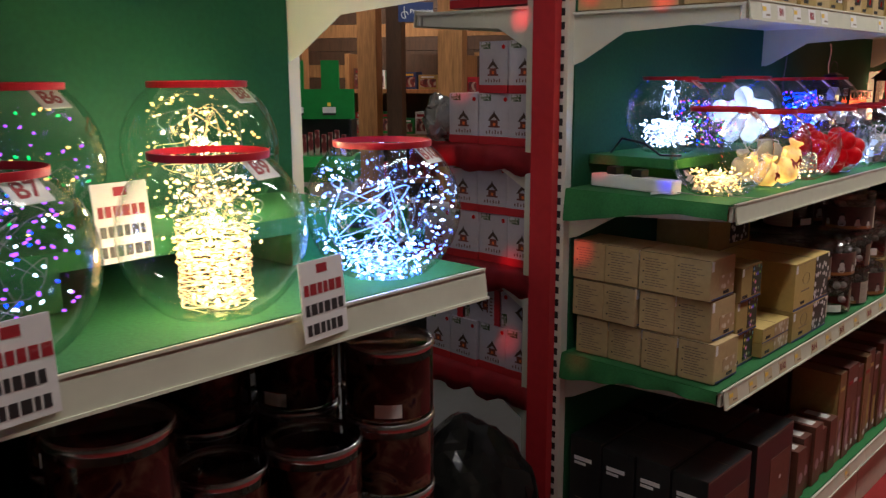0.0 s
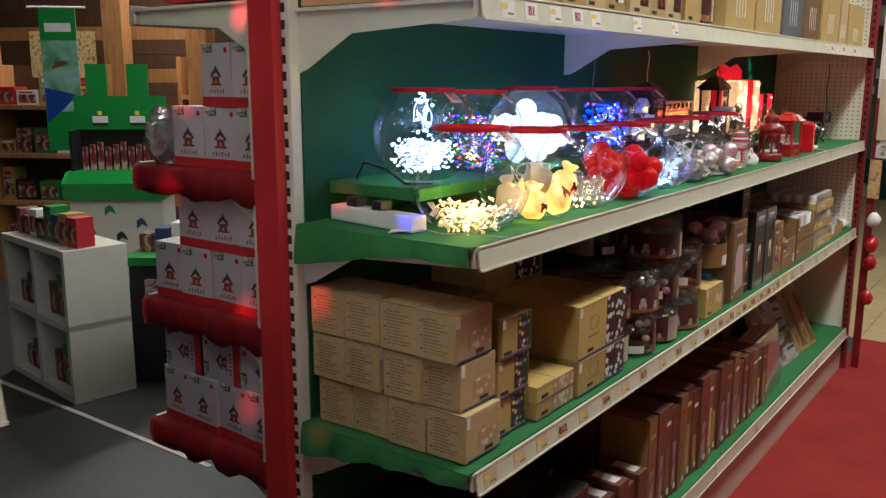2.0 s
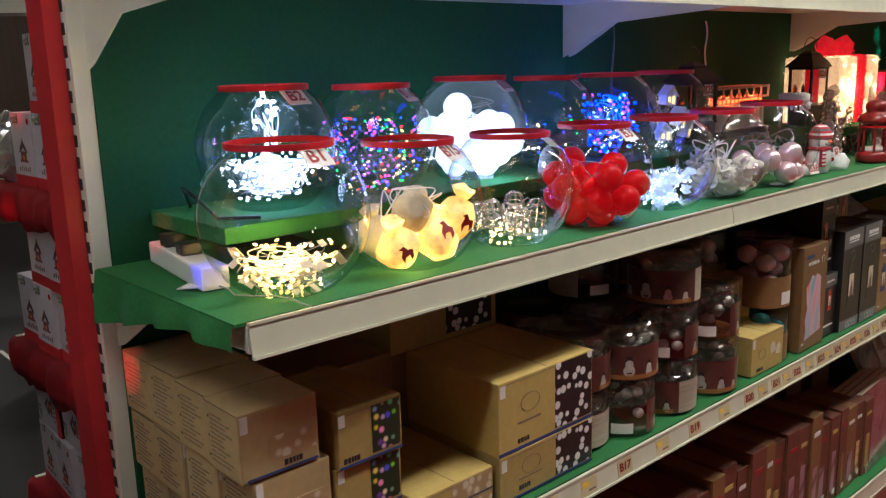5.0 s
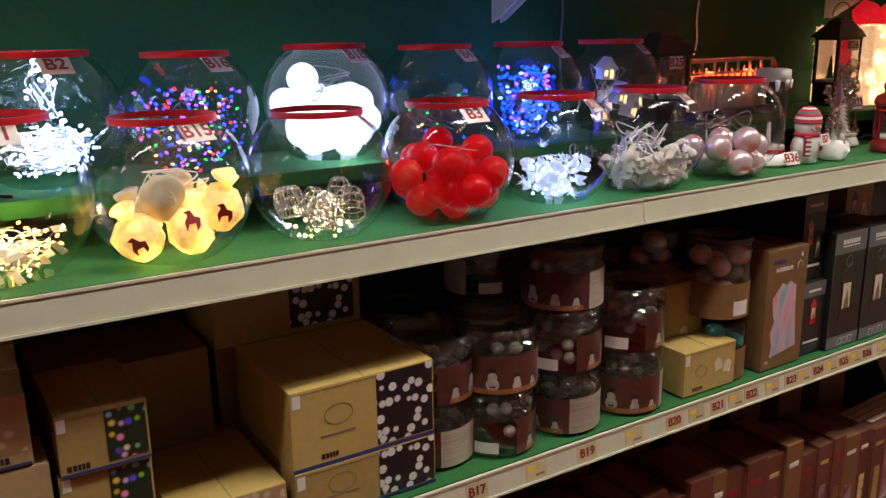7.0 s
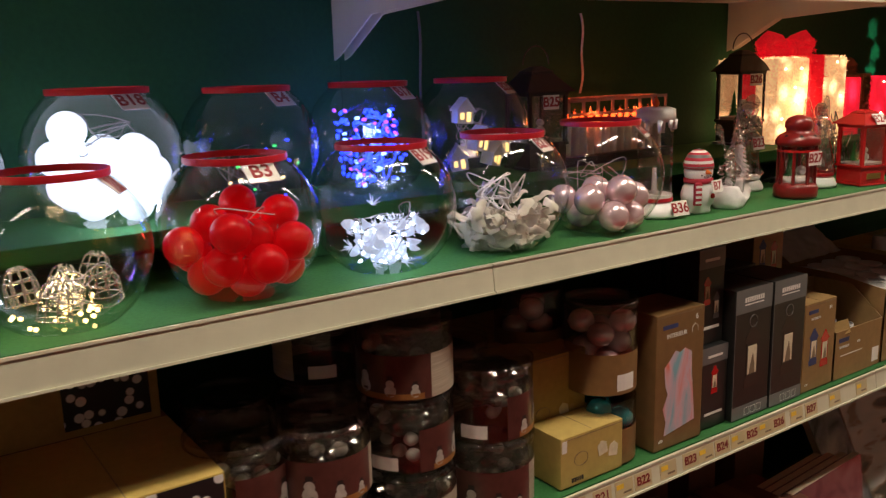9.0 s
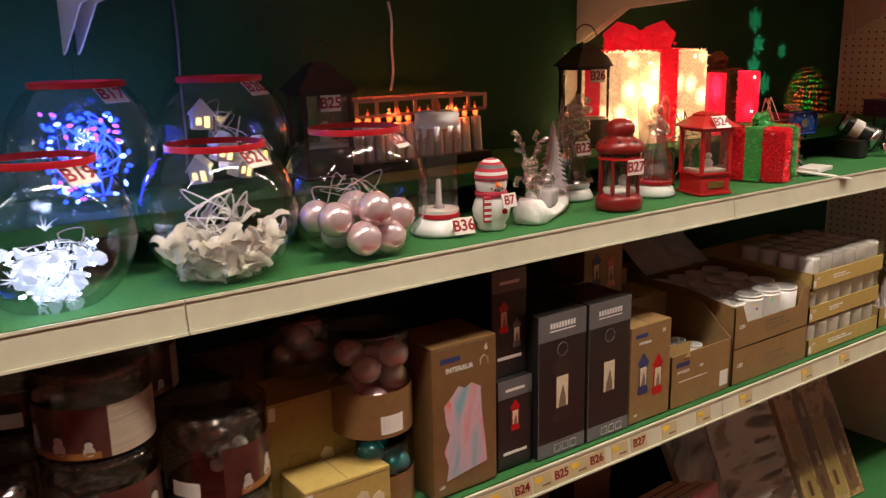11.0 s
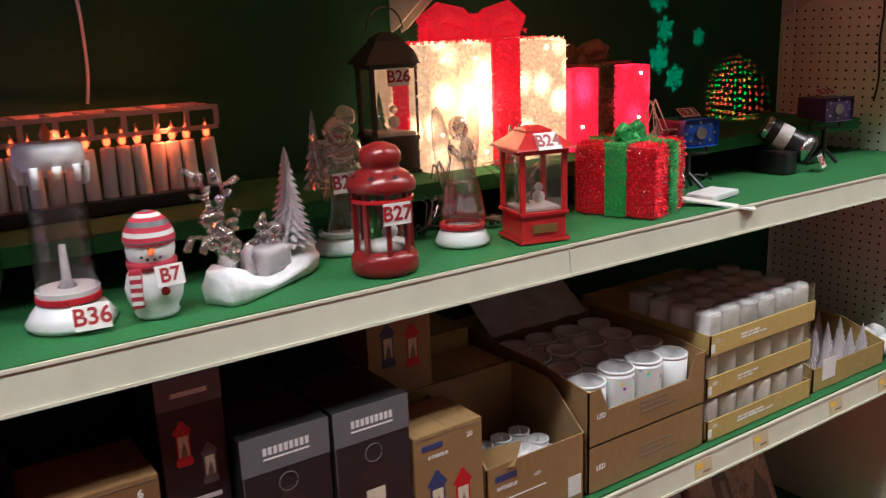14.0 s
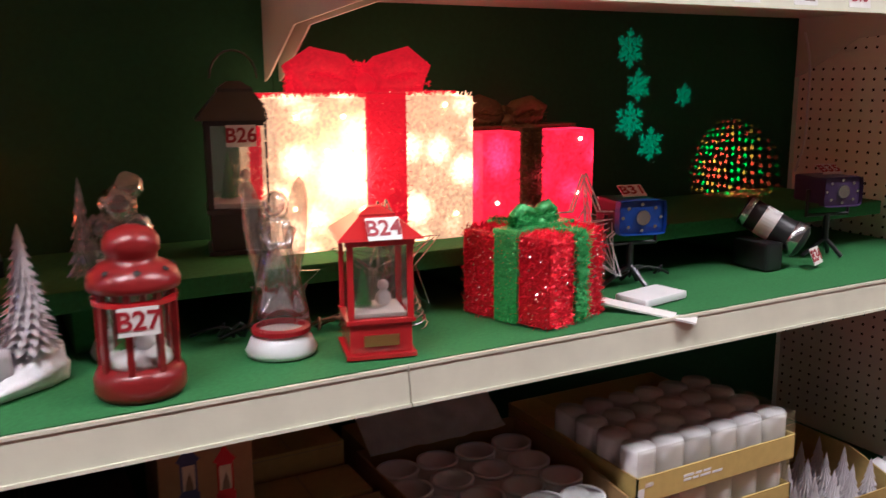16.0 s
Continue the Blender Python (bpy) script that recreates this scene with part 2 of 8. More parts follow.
M["spots"] = spots_mat("white balls on black print", (0.012, 0.012, 0.014), (0.72, 0.72, 0.72), 46, 0.34, 0.08)
M["bokeh"] = spots_mat("coloured lights on green print", (0.012, 0.03, 0.014), (0.5, 0.4, 0.2), 60, 0.22, 0.2, many=True)
M["pale_spots"] = spots_mat("pale balls on kraft print", (0.40, 0.27, 0.13), (0.66, 0.58, 0.45), 46, 0.26, 0.2)
M["jar_print"] = mat("dark maroon printed sleeve", (0.085, 0.032, 0.026), 0.3, vary=0.35, scale=60, bump=0.0, coat=0.35)
M["crumple"] = glass("crumpled clear film", (0.72, 0.70, 0.66), 0.26, 0.75, 0.14)
M["tub_fill"] = mat("grey white flocked balls", (0.36, 0.34, 0.32), 0.7, vary=0.35, scale=60, bump=0.3)
M["tub_paper"] = mat("grey beige printed paper", (0.44, 0.38, 0.30), 0.4, vary=0.3, scale=80, bump=0.02, stretch=(0.2, 0.2, 6))
M["orange_strip"] = mat("orange brown print", (0.30, 0.13, 0.03), 0.5, vary=0.15, bump=0)
M["pastel"] = picture_mat("pastel tree print", [(0.34, (0.22, 0.45, 0.55)), (0.5, (0.62, 0.42, 0.50)), (0.64, (0.70, 0.20, 0.14))], 9, 4, stretch=(1, 2.2, 0.8))
M["art_warm"] = picture_mat("warm village canvas print", [(0.36, (0.22, 0.13, 0.06)), (0.46, (0.55, 0.37, 0.14)), (0.54, (0.72, 0.52, 0.22)), (0.66, (0.36, 0.28, 0.18))], 30, 6, distort=0.2)
M["art_cold"] = picture_mat("winter street canvas print", [(0.36, (0.10, 0.07, 0.05)), (0.42, (0.40, 0.27, 0.20)), (0.47, (0.80, 0.80, 0.82)), (0.58, (0.62, 0.68, 0.74)), (0.64, (0.34, 0.21, 0.13))], 9, 5, distort=0.3, stretch=(1, 0.6, 1.8))
M["art_pink"] = picture_mat("mauve snow canvas print", [(0.30, (0.10, 0.06, 0.08)), (0.5, (0.34, 0.20, 0.24)), (0.7, (0.40, 0.34, 0.36))], 12, 6)
M["art_blue"] = picture_mat("blue grey canvas print", [(0.36, (0.05, 0.06, 0.09)), (0.5, (0.36, 0.37, 0.42)), (0.62, (0.80, 0.79, 0.80))], 8, 8)
M["poster"] = picture_mat("landscape poster print", [(0.32, (0.03, 0.14, 0.03)), (0.46, (0.14, 0.34, 0.20)), (0.6, (0.34, 0.50, 0.52)), (0.72, (0.55, 0.60, 0.30))], 4, 3)
M["toys"] = picture_mat("mixed toy packaging", [(0.32, (0.02, 0.02, 0.025)), (0.45, (0.22, 0.03, 0.03)), (0.55, (0.45, 0.40, 0.32)), (0.68, (0.04, 0.12, 0.06))], 14, 3)
M["led_warm"] = lamp_mat("lit warm diode", (1.0, 0.52, 0.10), 5)
M["led_pale"] = lamp_mat("lit pale warm diode", (1.0, 0.66, 0.22), 6.5)
M["led_cold"] = lamp_mat("lit cold white diode", (0.66, 0.83, 1.0), 12)
M["led_blue"] = lamp_mat("lit blue diode", (0.012, 0.03, 1.0), 9)
M["led_ice"] = lamp_mat("lit ice blue diode", (0.16, 0.30, 1.0), 7)
M["led_red"] = lamp_mat("lit red diode", (1.0, 0.02, 0.02), 4)
M["led_green"] = lamp_mat("lit green diode", (0.03, 0.9, 0.12), 3)
M["led_violet"] = lamp_mat("lit violet diode", (0.45, 0.08, 1.0), 3)
M["snowball"] = lamp_mat("glowing frosted ball", (0.80, 0.91, 1.0), 1.7)
M["pale_print"] = mat("pale printed paper", (0.46, 0.43, 0.40), 0.4, vary=0.3, scale=90, bump=0.0)
M["tag_card"] = mat("cream label card", (0.52, 0.43, 0.25), 0.5, vary=0.1, bump=0.0)
# tone of the unseen aisle wall, set for the fill it bounces back
M["east"] = mat("aisle wall bounce tone", (0.20, 0.175, 0.14), 0.7, vary=0.4, scale=6)
# emissive wires that imitate the bloom and streaks of massed diodes
M["strand_warm"] = lamp_mat("warm glow strand", (1.0, 0.62, 0.18), 3.0)
M["strand_ice"] = lamp_mat("ice blue glow strand", (0.22, 0.38, 1.0), 6.0)
M["strand_blue"] = lamp_mat("blue glow strand", (0.02, 0.05, 1.0), 5)
M["strand_cold"] = lamp_mat("cold white glow strand", (0.65, 0.82, 1.0), 3)
M["flame"] = lamp_mat("glowing orange flame bulb", (1.0, 0.085, 0.008), 6.5)
M["bag_glow"] = mat("lit cream cotton", (0.66, 0.55, 0.34), 0.85, vary=0.2, scale=120, bump=0.4, emit=(1.0, 0.50, 0.045), power=0.6)
M["house_glow"] = lamp_mat("lit window", (1.0, 0.62, 0.16), 3.0)
M["tube"] = lamp_mat("fluorescent tube", (1.0, 0.88, 0.66), 9)

def hot_spots(m, base, cell=11.0):
    """The light of bulbs behind a mesh: brighter round each bulb."""
    nt = m.node_tree
    coord, vor, fine = nt.nodes.new("ShaderNodeTexCoord"), nt.nodes.new("ShaderNodeTexVoronoi"), nt.nodes.new("ShaderNodeTexNoise")
    socket(vor, "Scale", cell)
    socket(fine, "Scale", 170.0)
    nt.links.new(coord.outputs["Object"], vor.inputs["Vector"])
    nt.links.new(coord.outputs["Object"], fine.inputs["Vector"])
    near = nt.nodes.new("ShaderNodeMapRange")
    near.interpolation_type = "SMOOTHSTEP"
    for k, v in (("From Min", 0.0), ("From Max", 0.60), ("To Min", 3.4), ("To Max", 0.62)):
        socket(near, k, v)
    nt.links.new(vor.outputs["Distance"], near.inputs["Value"])
    grain = nt.nodes.new("ShaderNodeMath")
    grain.operation = "MULTIPLY"
    nt.links.new(near.outputs[0], grain.inputs[0])
    nt.links.new(fine.outputs[0], grain.inputs[1])
    scale_up = nt.nodes.new("ShaderNodeMath")
    scale_up.operation = "MULTIPLY"
    scale_up.inputs[1].default_value = base * 3.0
    nt.links.new(grain.outputs[0], scale_up.inputs[0])
    nt.links.new(scale_up.outputs[0], nt.nodes["Principled BSDF"].inputs["Emission Strength"])


hot_spots(M["bag_glow"], 0.95, 26.0)

# ---- builders ----
def as_mesh(bm, name, material, smooth=False):
    me = bpy.data.meshes.new(name)
    bm.normal_update()
    bm.to_mesh(me)
    bm.free()
    me.materials.append(M[material] if isinstance(material, str) else material)
    if smooth:
        me.shade_smooth()
    return me


def part(name, bm, material, parent, label="", at=None, smooth=False):
    """Links a bmesh (or a ready mesh) as one mesh object under a thing or a part."""
    me = as_mesh(bm, name, material, smooth) if isinstance(bm, bmesh.types.BMesh) else bm
    ob = new(name, me)
    ob.parent = parent
    if at is not None:
        ob.matrix_basis = at
    if label:
        tagged(ob, label)
    return ob


def thing(name, label, category, at, group="", kind=""):
    ob = new(name)
    ob.empty_display_size = 0.05
    ob.matrix_world = at
    return tagged(ob, label, category, group, kind)


def solo(name, bm, material, label, category, at, group="", kind="", smooth=False):
    """A thing that is one mesh."""
    ob = new(name, as_mesh(bm, name, material, smooth))
    ob.matrix_world = at
    return tagged(ob, label, category, group, kind)


def box(x0, x1, y0, y1, z0, z1, bevel=0.0, bm=None, turn=None):
    bm = bm or bmesh.new()
    m = Matrix.Translation(((x0 + x1) / 2, (y0 + y1) / 2, (z0 + z1) / 2)) @ Matrix.Diagonal((x1 - x0, y1 - y0, z1 - z0, 1))
    if turn is not None:
        m = turn @ m
    made = bmesh.ops.create_cube(bm, size=1, matrix=m)
    if bevel:
        edges = list({e for v in made["verts"] for e in v.link_edges})
        bmesh.ops.bevel(bm, geom=edges, offset=bevel, segments=2, affect="EDGES", profile=0.7)
    return bm


def lathe(profile, seg=32, bm=None, at=None):
    """A body of revolution about z from (radius, height) pairs."""
    bm = bm or bmesh.new()
    rings = []
    for r, z in profile:
        if r < 1e-5:
            rings.append([bm.verts.new((0, 0, z))])
        else:
            rings.append([bm.verts.new((r * math.cos(2 * math.pi * k / seg), r * math.sin(2 * math.pi * k / seg), z)) for k in range(seg)])
    for a, b in zip(rings, rings[1:]):
        for k in range(seg):
            n = (k + 1) % seg
            if len(a) == 1 and len(b) == 1:
                continue
            if len(a) == 1:
                bm.faces.new((a[0], b[n], b[k]))
            elif len(b) == 1:
                bm.faces.new((a[k], a[n], b[0]))
            else:
                bm.faces.new((a[k], a[n], b[n], b[k]))
    if at is not None:
        bmesh.ops.transform(bm, matrix=at, verts=[v for r in rings for v in r])
    return bm


def ball(x, y, z, r, bm=None, fine=2, squash=(1, 1, 1)):
    bm = bm or bmesh.new()
    bmesh.ops.create_icosphere(bm, subdivisions=fine, radius=1, matrix=Matrix.Translation((x, y, z)) @ Matrix.Diagonal((r * squash[0], r * squash[1], r * squash[2], 1)))
    return bm


def rod(points, r, bm=None, seg=5, taper=1.0):
    """A round cable or bar along a line of points."""
    bm = bm or bmesh.new()
    pts = [Vector(p) for p in points]
    rings = []
    side = None
    for i, p in enumerate(pts):
        d = (pts[min(i + 1, len(pts) - 1)] - pts[max(i - 1, 0)]).normalized()
        if side is None:
            side = d.orthogonal().normalized()
        side = (side - d * side.dot(d))
        side = side.normalized() if side.length > 1e-6 else d.orthogonal().normalized()
        up = d.cross(side)
        rr = r * (1 + (taper - 1) * i / max(1, len(pts) - 1))
        rings.append([bm.verts.new(p + rr * (math.cos(2 * math.pi * k / seg) * side + math.sin(2 * math.pi * k / seg) * up)) for k in range(seg)])
    for a, b in zip(rings, rings[1:]):
        for k in range(seg):
            bm.faces.new((a[k], a[(k + 1) % seg], b[(k + 1) % seg], b[k]))
    bm.faces.new(rings[0][::-1])
    bm.faces.new(rings[-1])
    return bm


def prism(outline, x0, x1, bm=None):
    """A plate cut to an outline in (y, z), from x0 to x1."""
    bm = bm or bmesh.new()
    a = [bm.verts.new((x0, y, z)) for y, z in outline]
    b = [bm.verts.new((x1, y, z)) for y, z in outline]
    bm.faces.new(a[::-1])
    bm.faces.new(b)
    n = len(outline)
    for k in range(n):
        bm.faces.new((a[k], a[(k + 1) % n], b[(k + 1) % n], b[k]))
    bmesh.ops.recalc_face_normals(bm, faces=bm.faces[:])
    return bm


LETTERS = {}


def lettering(words, height, material):
    """Flat raised lettering, facing +x, reading along +y, centred."""
    key = (words, round(height, 4), material)
    if key not in LETTERS:
        c = bpy.data.curves.new("lettering", "FONT")
        c.body, c.size, c.extrude, c.align_x, c.align_y = words, height, 0.0003, "CENTER", "CENTER"
        c.offset = height * 0.022
        tmp = new("lettering", c)
        bpy.context.view_layer.update()
        me = bpy.data.meshes.new_from_object(tmp.evaluated_get(bpy.context.evaluated_depsgraph_get()))
        bpy.data.objects.remove(tmp)
        me.transform(pose(0, 0, 0, 90, 0, 90))
        me.materials.clear()
        me.materials.append(M[material])
        LETTERS[key] = me
    return LETTERS[key]


def bars(rows, width, height, rnd, words=(3, 6), thick=0.0006, fill=0.55):
    """Rows of small bars standing for print too small to read, facing +x, centred."""
    bm = bmesh.new()
    for i in range(rows):
        z = height * (0.5 - (i + 0.5) / rows)
        h = height / rows * fill
        y = -width / 2
        n = rnd.randint(*words)
        end = width * rnd.uniform(-0.1, 0.5)
        while y < end:
            w = width / n * rnd.uniform(0.4, 0.9)
            box(0, thick, y, min(y + w, width / 2), z - h / 2, z + h / 2, bm=bm)
            y += w + width * 0.035
    return bm


def carton(name, label, x_front, y0, y1, z0, z1, depth, material, group="", category="box", prints=(), seam=True, tilt=0.0, yaw=0.0):
    """A carton with its front face towards +x. prints: (u0, u1, v0, v1, material, name) on the front, in parts of its width and height."""
    w, h = y1 - y0, z1 - z0
    th = thing(name, label, category, pose(x_front, (y0 + y1) / 2, z0, 0, tilt, yaw), group)
    part("carton_body", box(-depth, 0, -w / 2, w / 2, 0, h, 0.0025), material, th)
    if seam:
        bm = box(-depth + 0.004, -0.004, -0.0006, 0.0006, h - 0.0005, h + 0.0006)
        box(-0.0006, 0.0006, -w / 2 + 0.003, w / 2 - 0.003, h - 0.0065, h - 0.0055, bm=bm)
        part("flap_seam", bm, "grey_ink", th)
    for u0, u1, v0, v1, mt, nm in prints:
        part(nm, box(0, 0.0008, -w / 2 + u0 * w, -w / 2 + u1 * w, v0 * h, v1 * h), mt, th)
    return th

# ---- the hall ----
def slab(name, x0, x1, y0, y1, z0, z1, material, label, category):
    return solo(name, box(x0, x1, y0, y1, z0, z1), material, label, category, Matrix.Identity(4), kind="structure")


slab("floor", -10.0, 3.2, -4.0, 15.0, -0.12, -0.008, "vinyl", "dark grey vinyl floor of the shop hall", "floor")
slab("carpet", -0.74, 3.0, -4.0, 6.68, -0.02, 0.0, "carpet", "red needle-felt carpet along the aisle", "carpet")
slab("ceiling", -10.2, 3.2, -4.2, 15.2, 3.42, 3.55, "ceiling", "dim grey sheet ceiling of the hall", "ceiling")
# the east wall is added out of view to bounce fill onto the shelves
slab("wall_east", 3.0, 3.2, -4.2, 15.2, 0, 3.42, "east", "unseen plain wall added to close the aisle and bounce light", "wall")
slab("wall_west", -10.2, -10.0, -4.2, 15.2, 0, 3.42, "darkwood", "dark timber wall behind the toy department", "wall")
slab("wall_south", -10.0, 3.0, -4.2, -4.0, 0, 3.42, "wall", "plain grey green wall at the aisle's start", "wall")
slab("wall_north", -10.0, 3.0, 15.0, 15.2, 0, 3.42, "wall", "plain grey green wall at the hall's end", "wall")
# painted floor line by the toy department
slab("floor_line", -5.2, -2.6, 3.025, 3.05, -0.008, -0.004, "white_lam", "worn white line on the vinyl floor", "floor marking")

# fluorescent fittings
def tube_fitting(x, y):
    th = thing("ceiling_light", "white fluorescent batten hanging from the ceiling", "ceiling light", pose(x, y, 3.36), "fluorescent battens")
    part("housing", box(-0.09, 0.09, -0.74, 0.74, 0.0, 0.06, 0.006), "white_metal", th)
    for s in (-0.045, 0.045):
        part("tube", rod([(s, -0.7, -0.02), (s, 0.7, -0.02)], 0.013, seg=10), "tube", th)
    return th


for x, y in [(-0.12, -1.2), (-0.12, 1.2), (0.0, 3.6), (0.22, 6.0), (0.22, 8.4), (-3.4, 1.2), (-3.4, 4.2), (-5.6, 5.2), (-2.0, 9.0), (0.6, 11.0)]:
    tube_fitting(x, y)

# beige floor tiles past the carpet
grout = solo("tiled_floor", box(-2.6, 3.0, 6.68, 14.9, -0.02, -0.006), "grout", "small beige square floor tiles with grey joints", "floor", Matrix.Identity(4), kind="structure")
tile_mesh = as_mesh(box(-0.0975, 0.0975, -0.0975, 0.0975, -0.01, 0.0, 0.002), "tile", "tile")


# ---- the shelving ----
FRONT, BACK = -0.715, -1.205
DECKS = {"upper": 1.775, "display": 1.29, "middle": 0.81, "base": 0.235}


slot_mesh = as_mesh(box(-0.006, 0.006, -0.0012, 0.002, 0, 0.02), "slot", "dark")


def slotted_upright(parent, x0, x1, y0, y1, top, material, face):
    """A steel upright with punched slots on the face towards -y (face 'y') or +x (face 'x')."""
    up = part("upright", box(x0, x1, y0, y1, 0, top, 0.002), material, parent)
    z = 0.06
    while z < top - 0.05 and face:
        part("slot", slot_mesh, None, up, at=pose((x0 + x1) / 2, y0, z))
        z += 0.037
    return up


def shelf(parent, y0, y1, z, front, back, kind, side=1):
    """One steel shelf: deck with turned-down edges, price rail and two brackets."""
    s = part("shelf", box(min(front, back), max(front, back), y0 + 0.002, y1 - 0.002, z - 0.012, z - 0.004, 0.001), "white_metal", parent)
    f = front
    part("front_edge", box(min(f - side * 0.012, f - side * 0.002), max(f - side * 0.012, f - side * 0.002), y0 + 0.003, y1 - 0.003, z - 0.042, z - 0.012, 0.001), "white_metal", s)
    rail = bmesh.new()
    out = [(-0.004, 0.002), (0.004, 0.002), (0.004, -0.002), (0.002, -0.002), (0.002, -0.045), (0.006, -0.045), (0.006, -0.049), (-0.002, -0.049), (-0.002, -0.002), (-0.004, -0.002)]
    ends = [[rail.verts.new((x, yy, zz)) for x, zz in out] for yy in (y0 + 0.001, y1 - 0.001)]
    for k in range(10):
        rail.faces.new((ends[0][k], ends[0][(k + 1) % 10], ends[1][(k + 1) % 10], ends[1][k]))
    rail.faces.new(ends[0][::-1])
    rail.faces.new(ends[1])
    bmesh.ops.recalc_face_normals(rail, faces=rail.faces[:])
    part("price_rail", rail, "rail", s, at=pose(f + side * 0.004, 0, z + 0.002, 0, -8 * side, 0))
    if kind != "base":
        for yb in (y0 + 0.012, y1 - 0.012):
            bm = bmesh.new()
            out = [(back, z - 0.012), (f - side * 0.02, z - 0.012), (f - side * 0.02, z - 0.044), (back + side * 0.16, z - 0.062), (back + side * 0.03, z - 0.135), (back, z - 0.145)]
            a = [bm.verts.new((x, yb - 0.0015, zz)) for x, zz in out]
            b = [bm.verts.new((x, yb + 0.0015, zz)) for x, zz in out]
            bm.faces.new(a)
            bm.faces.new(b[::-1])
            for k in range(6):
                bm.faces.new((a[k], b[k], b[(k + 1) % 6], a[(k + 1) % 6]))
            bmesh.ops.recalc_face_normals(bm, faces=bm.faces[:])
            part("bracket", bm, "white_metal", s)
    return s


def gondola(y_ends, label):
    """Double-sided shop shelving; the near side faces +x, the far side -x."""
    g = thing("gondola_shelving", label, "shop shelving", Matrix.Identity(4))
    for i, y in enumerate(y_ends):
        end = i in (0, len(y_ends) - 1)
        w = 0.03
        slotted_upright(g, BACK - 0.035, BACK + (0.002 if end else -0.003), y - w / 2, y + w / 2, 2.25, "white_metal", "y" if y in (2.25, 1.31) else "")
        slotted_upright(g, -1.345, -1.308, y - w / 2, y + w / 2, 2.25, "white_metal", "")
    for a, b in zip(y_ends, y_ends[1:]):
        part("back_panel", box(-1.207, -1.199, a + (0.016 if a == y_ends[0] else 0.0005), b - (0.016 if b == y_ends[-1] else 0.0005), 0.08, 2.25), "green_panel", g, "dark green covered back panel")
        part("rear_panel", box(-1.306, -1.298, a + 0.016, b - 0.016, 0.08, 2.25), "white_metal", g)
        for kind, z in DECKS.items():
            shelf(g, a, b, z, FRONT, BACK, kind, 1)
        for z in (1.80, 1.395, 1.03, 0.675):
            shelf(g, a, b, z, -1.80, -1.31, "rear", -1)
        part("plinth", box(FRONT - 0.03, FRONT - 0.012, a + 0.002, b - 0.002, 0.0, 0.19, 0.002), "rail", g)
    return g


main_run = gondola((2.25, 3.50, 4.75, 6.00), "long white steel gondola shelving with green back panels")
near_run = gondola((-1.19, 0.06, 1.31), "white steel gondola shelving with green back panel and bare end")


def cloth(y0, y1, z, drop0, label, x0=-1.198, x1=-0.719):
    """A green cloth lying on a shelf, hanging over its near end in soft folds."""
    th = thing("green_cloth", label, "cloth", Matrix.Identity(4))
    part("lying_cloth", box(x0, x1, y0, y1, z - 0.005, z), "green_cloth", th)
    if drop0:
        bm = bmesh.new()
        n = 30
        rows = []
        for j in range(7):
            f = j / 6
            row = []
            for i in range(n + 1):
                x = x0 + (x1 - x0) * i / n
                reach = drop0 * (0.75 + 0.35 * math.sin(2.1 + 3.2 * i / n))
                row.append(bm.verts.new((x, y0 - 0.003 - 0.010 * math.sin(math.pi * f * 0.5) - 0.009 * math.sin(i * 0.8) * f, z - 0.001 - reach * f)))
            rows.append(row)
        for p, q in zip(rows, rows[1:]):
            for i in range(n):
                bm.faces.new((p[i], p[i + 1], q[i + 1], q[i]))
        part("hanging_edge", bm, "green_cloth", th, smooth=True)
    return th


for z, drop in ((1.2935, 0.085), (0.8135, 0.07), (0.2385, 0.0)):
    cloth(2.235, 6.0, z, drop, "green felt cloth laid along the shelf, creased at its end")
cloth(-1.19, 1.31, 1.2935, 0.0, "green felt cloth laid along the shelf")

# red board on the spine's end
spine = solo("end_board", box(-1.302, -1.226, 2.205, 2.234, 0.02, 2.3, 0.002), "red_paint", "narrow red painted board on the shelving's end", "board", Matrix.Identity(4))

# pegboard closing the far end
peg = thing("pegboard_panel", "cream perforated steel panel at the shelving's far end", "pegboard", Matrix.Identity(4))
part("panel", box(-1.205, -0.735, 6.004, 6.018, 0.05, 2.3), "peg", peg)
bm = bmesh.new()
for i in range(18):
    for k in range(64):
        x, z = -1.19 + i * 0.0255, 0.85 + k * 0.0222
        vs = [bm.verts.new((x + 0.0034 * math.cos(a), 6.0034, z + 0.0034 * math.sin(a))) for a in [2 * math.pi * q / 6 for q in range(6)]]
        bm.faces.new(vs)
holes = part("hole_field", bm, "dark", peg)
tagged(holes, kind="stuff")
slotted_upright(peg, -0.735, -0.70, 5.99, 6.03, 2.35, "dark_red_metal", "y")
part("shelf_stop", box(-1.2, -0.74, 5.99, 6.003, 1.665, 1.685, 0.002), "peg", peg)


# ---- price tags on the rails ----
def rail_tag(y, z, words, wide=0.05, price=False):
    th = thing("shelf_label", ("white shelf label with a red shelf number" if z > 1 else "cream shelf label with a dark shelf number") if words else "yellow and white price ticket on the rail", "price label", pose(-0.7055, y, z - 0.022, 0, -8, 0), "labels on the price rails")
    part("card", box(-0.0008, 0.0006, -wide / 2, wide / 2, -0.017, 0.017), "white_card" if z > 1 else "tag_card", th)
    if words:
        part("shelf_number", lettering(words, 0.025, "red_ink" if z > 1 else "dark_red_metal"), None, th, at=pose(0.0012, 0, 0))
    else:
        part("colour_band", box(0.0006, 0.0011, -wide * 0.42, -wide * 0.02, 0.000, 0.010), "yellow_ink", th)
        part("price_print", box(0.0006, 0.0011, -wide * 0.05, wide * 0.38, -0.011, -0.007), "grey_ink", th)


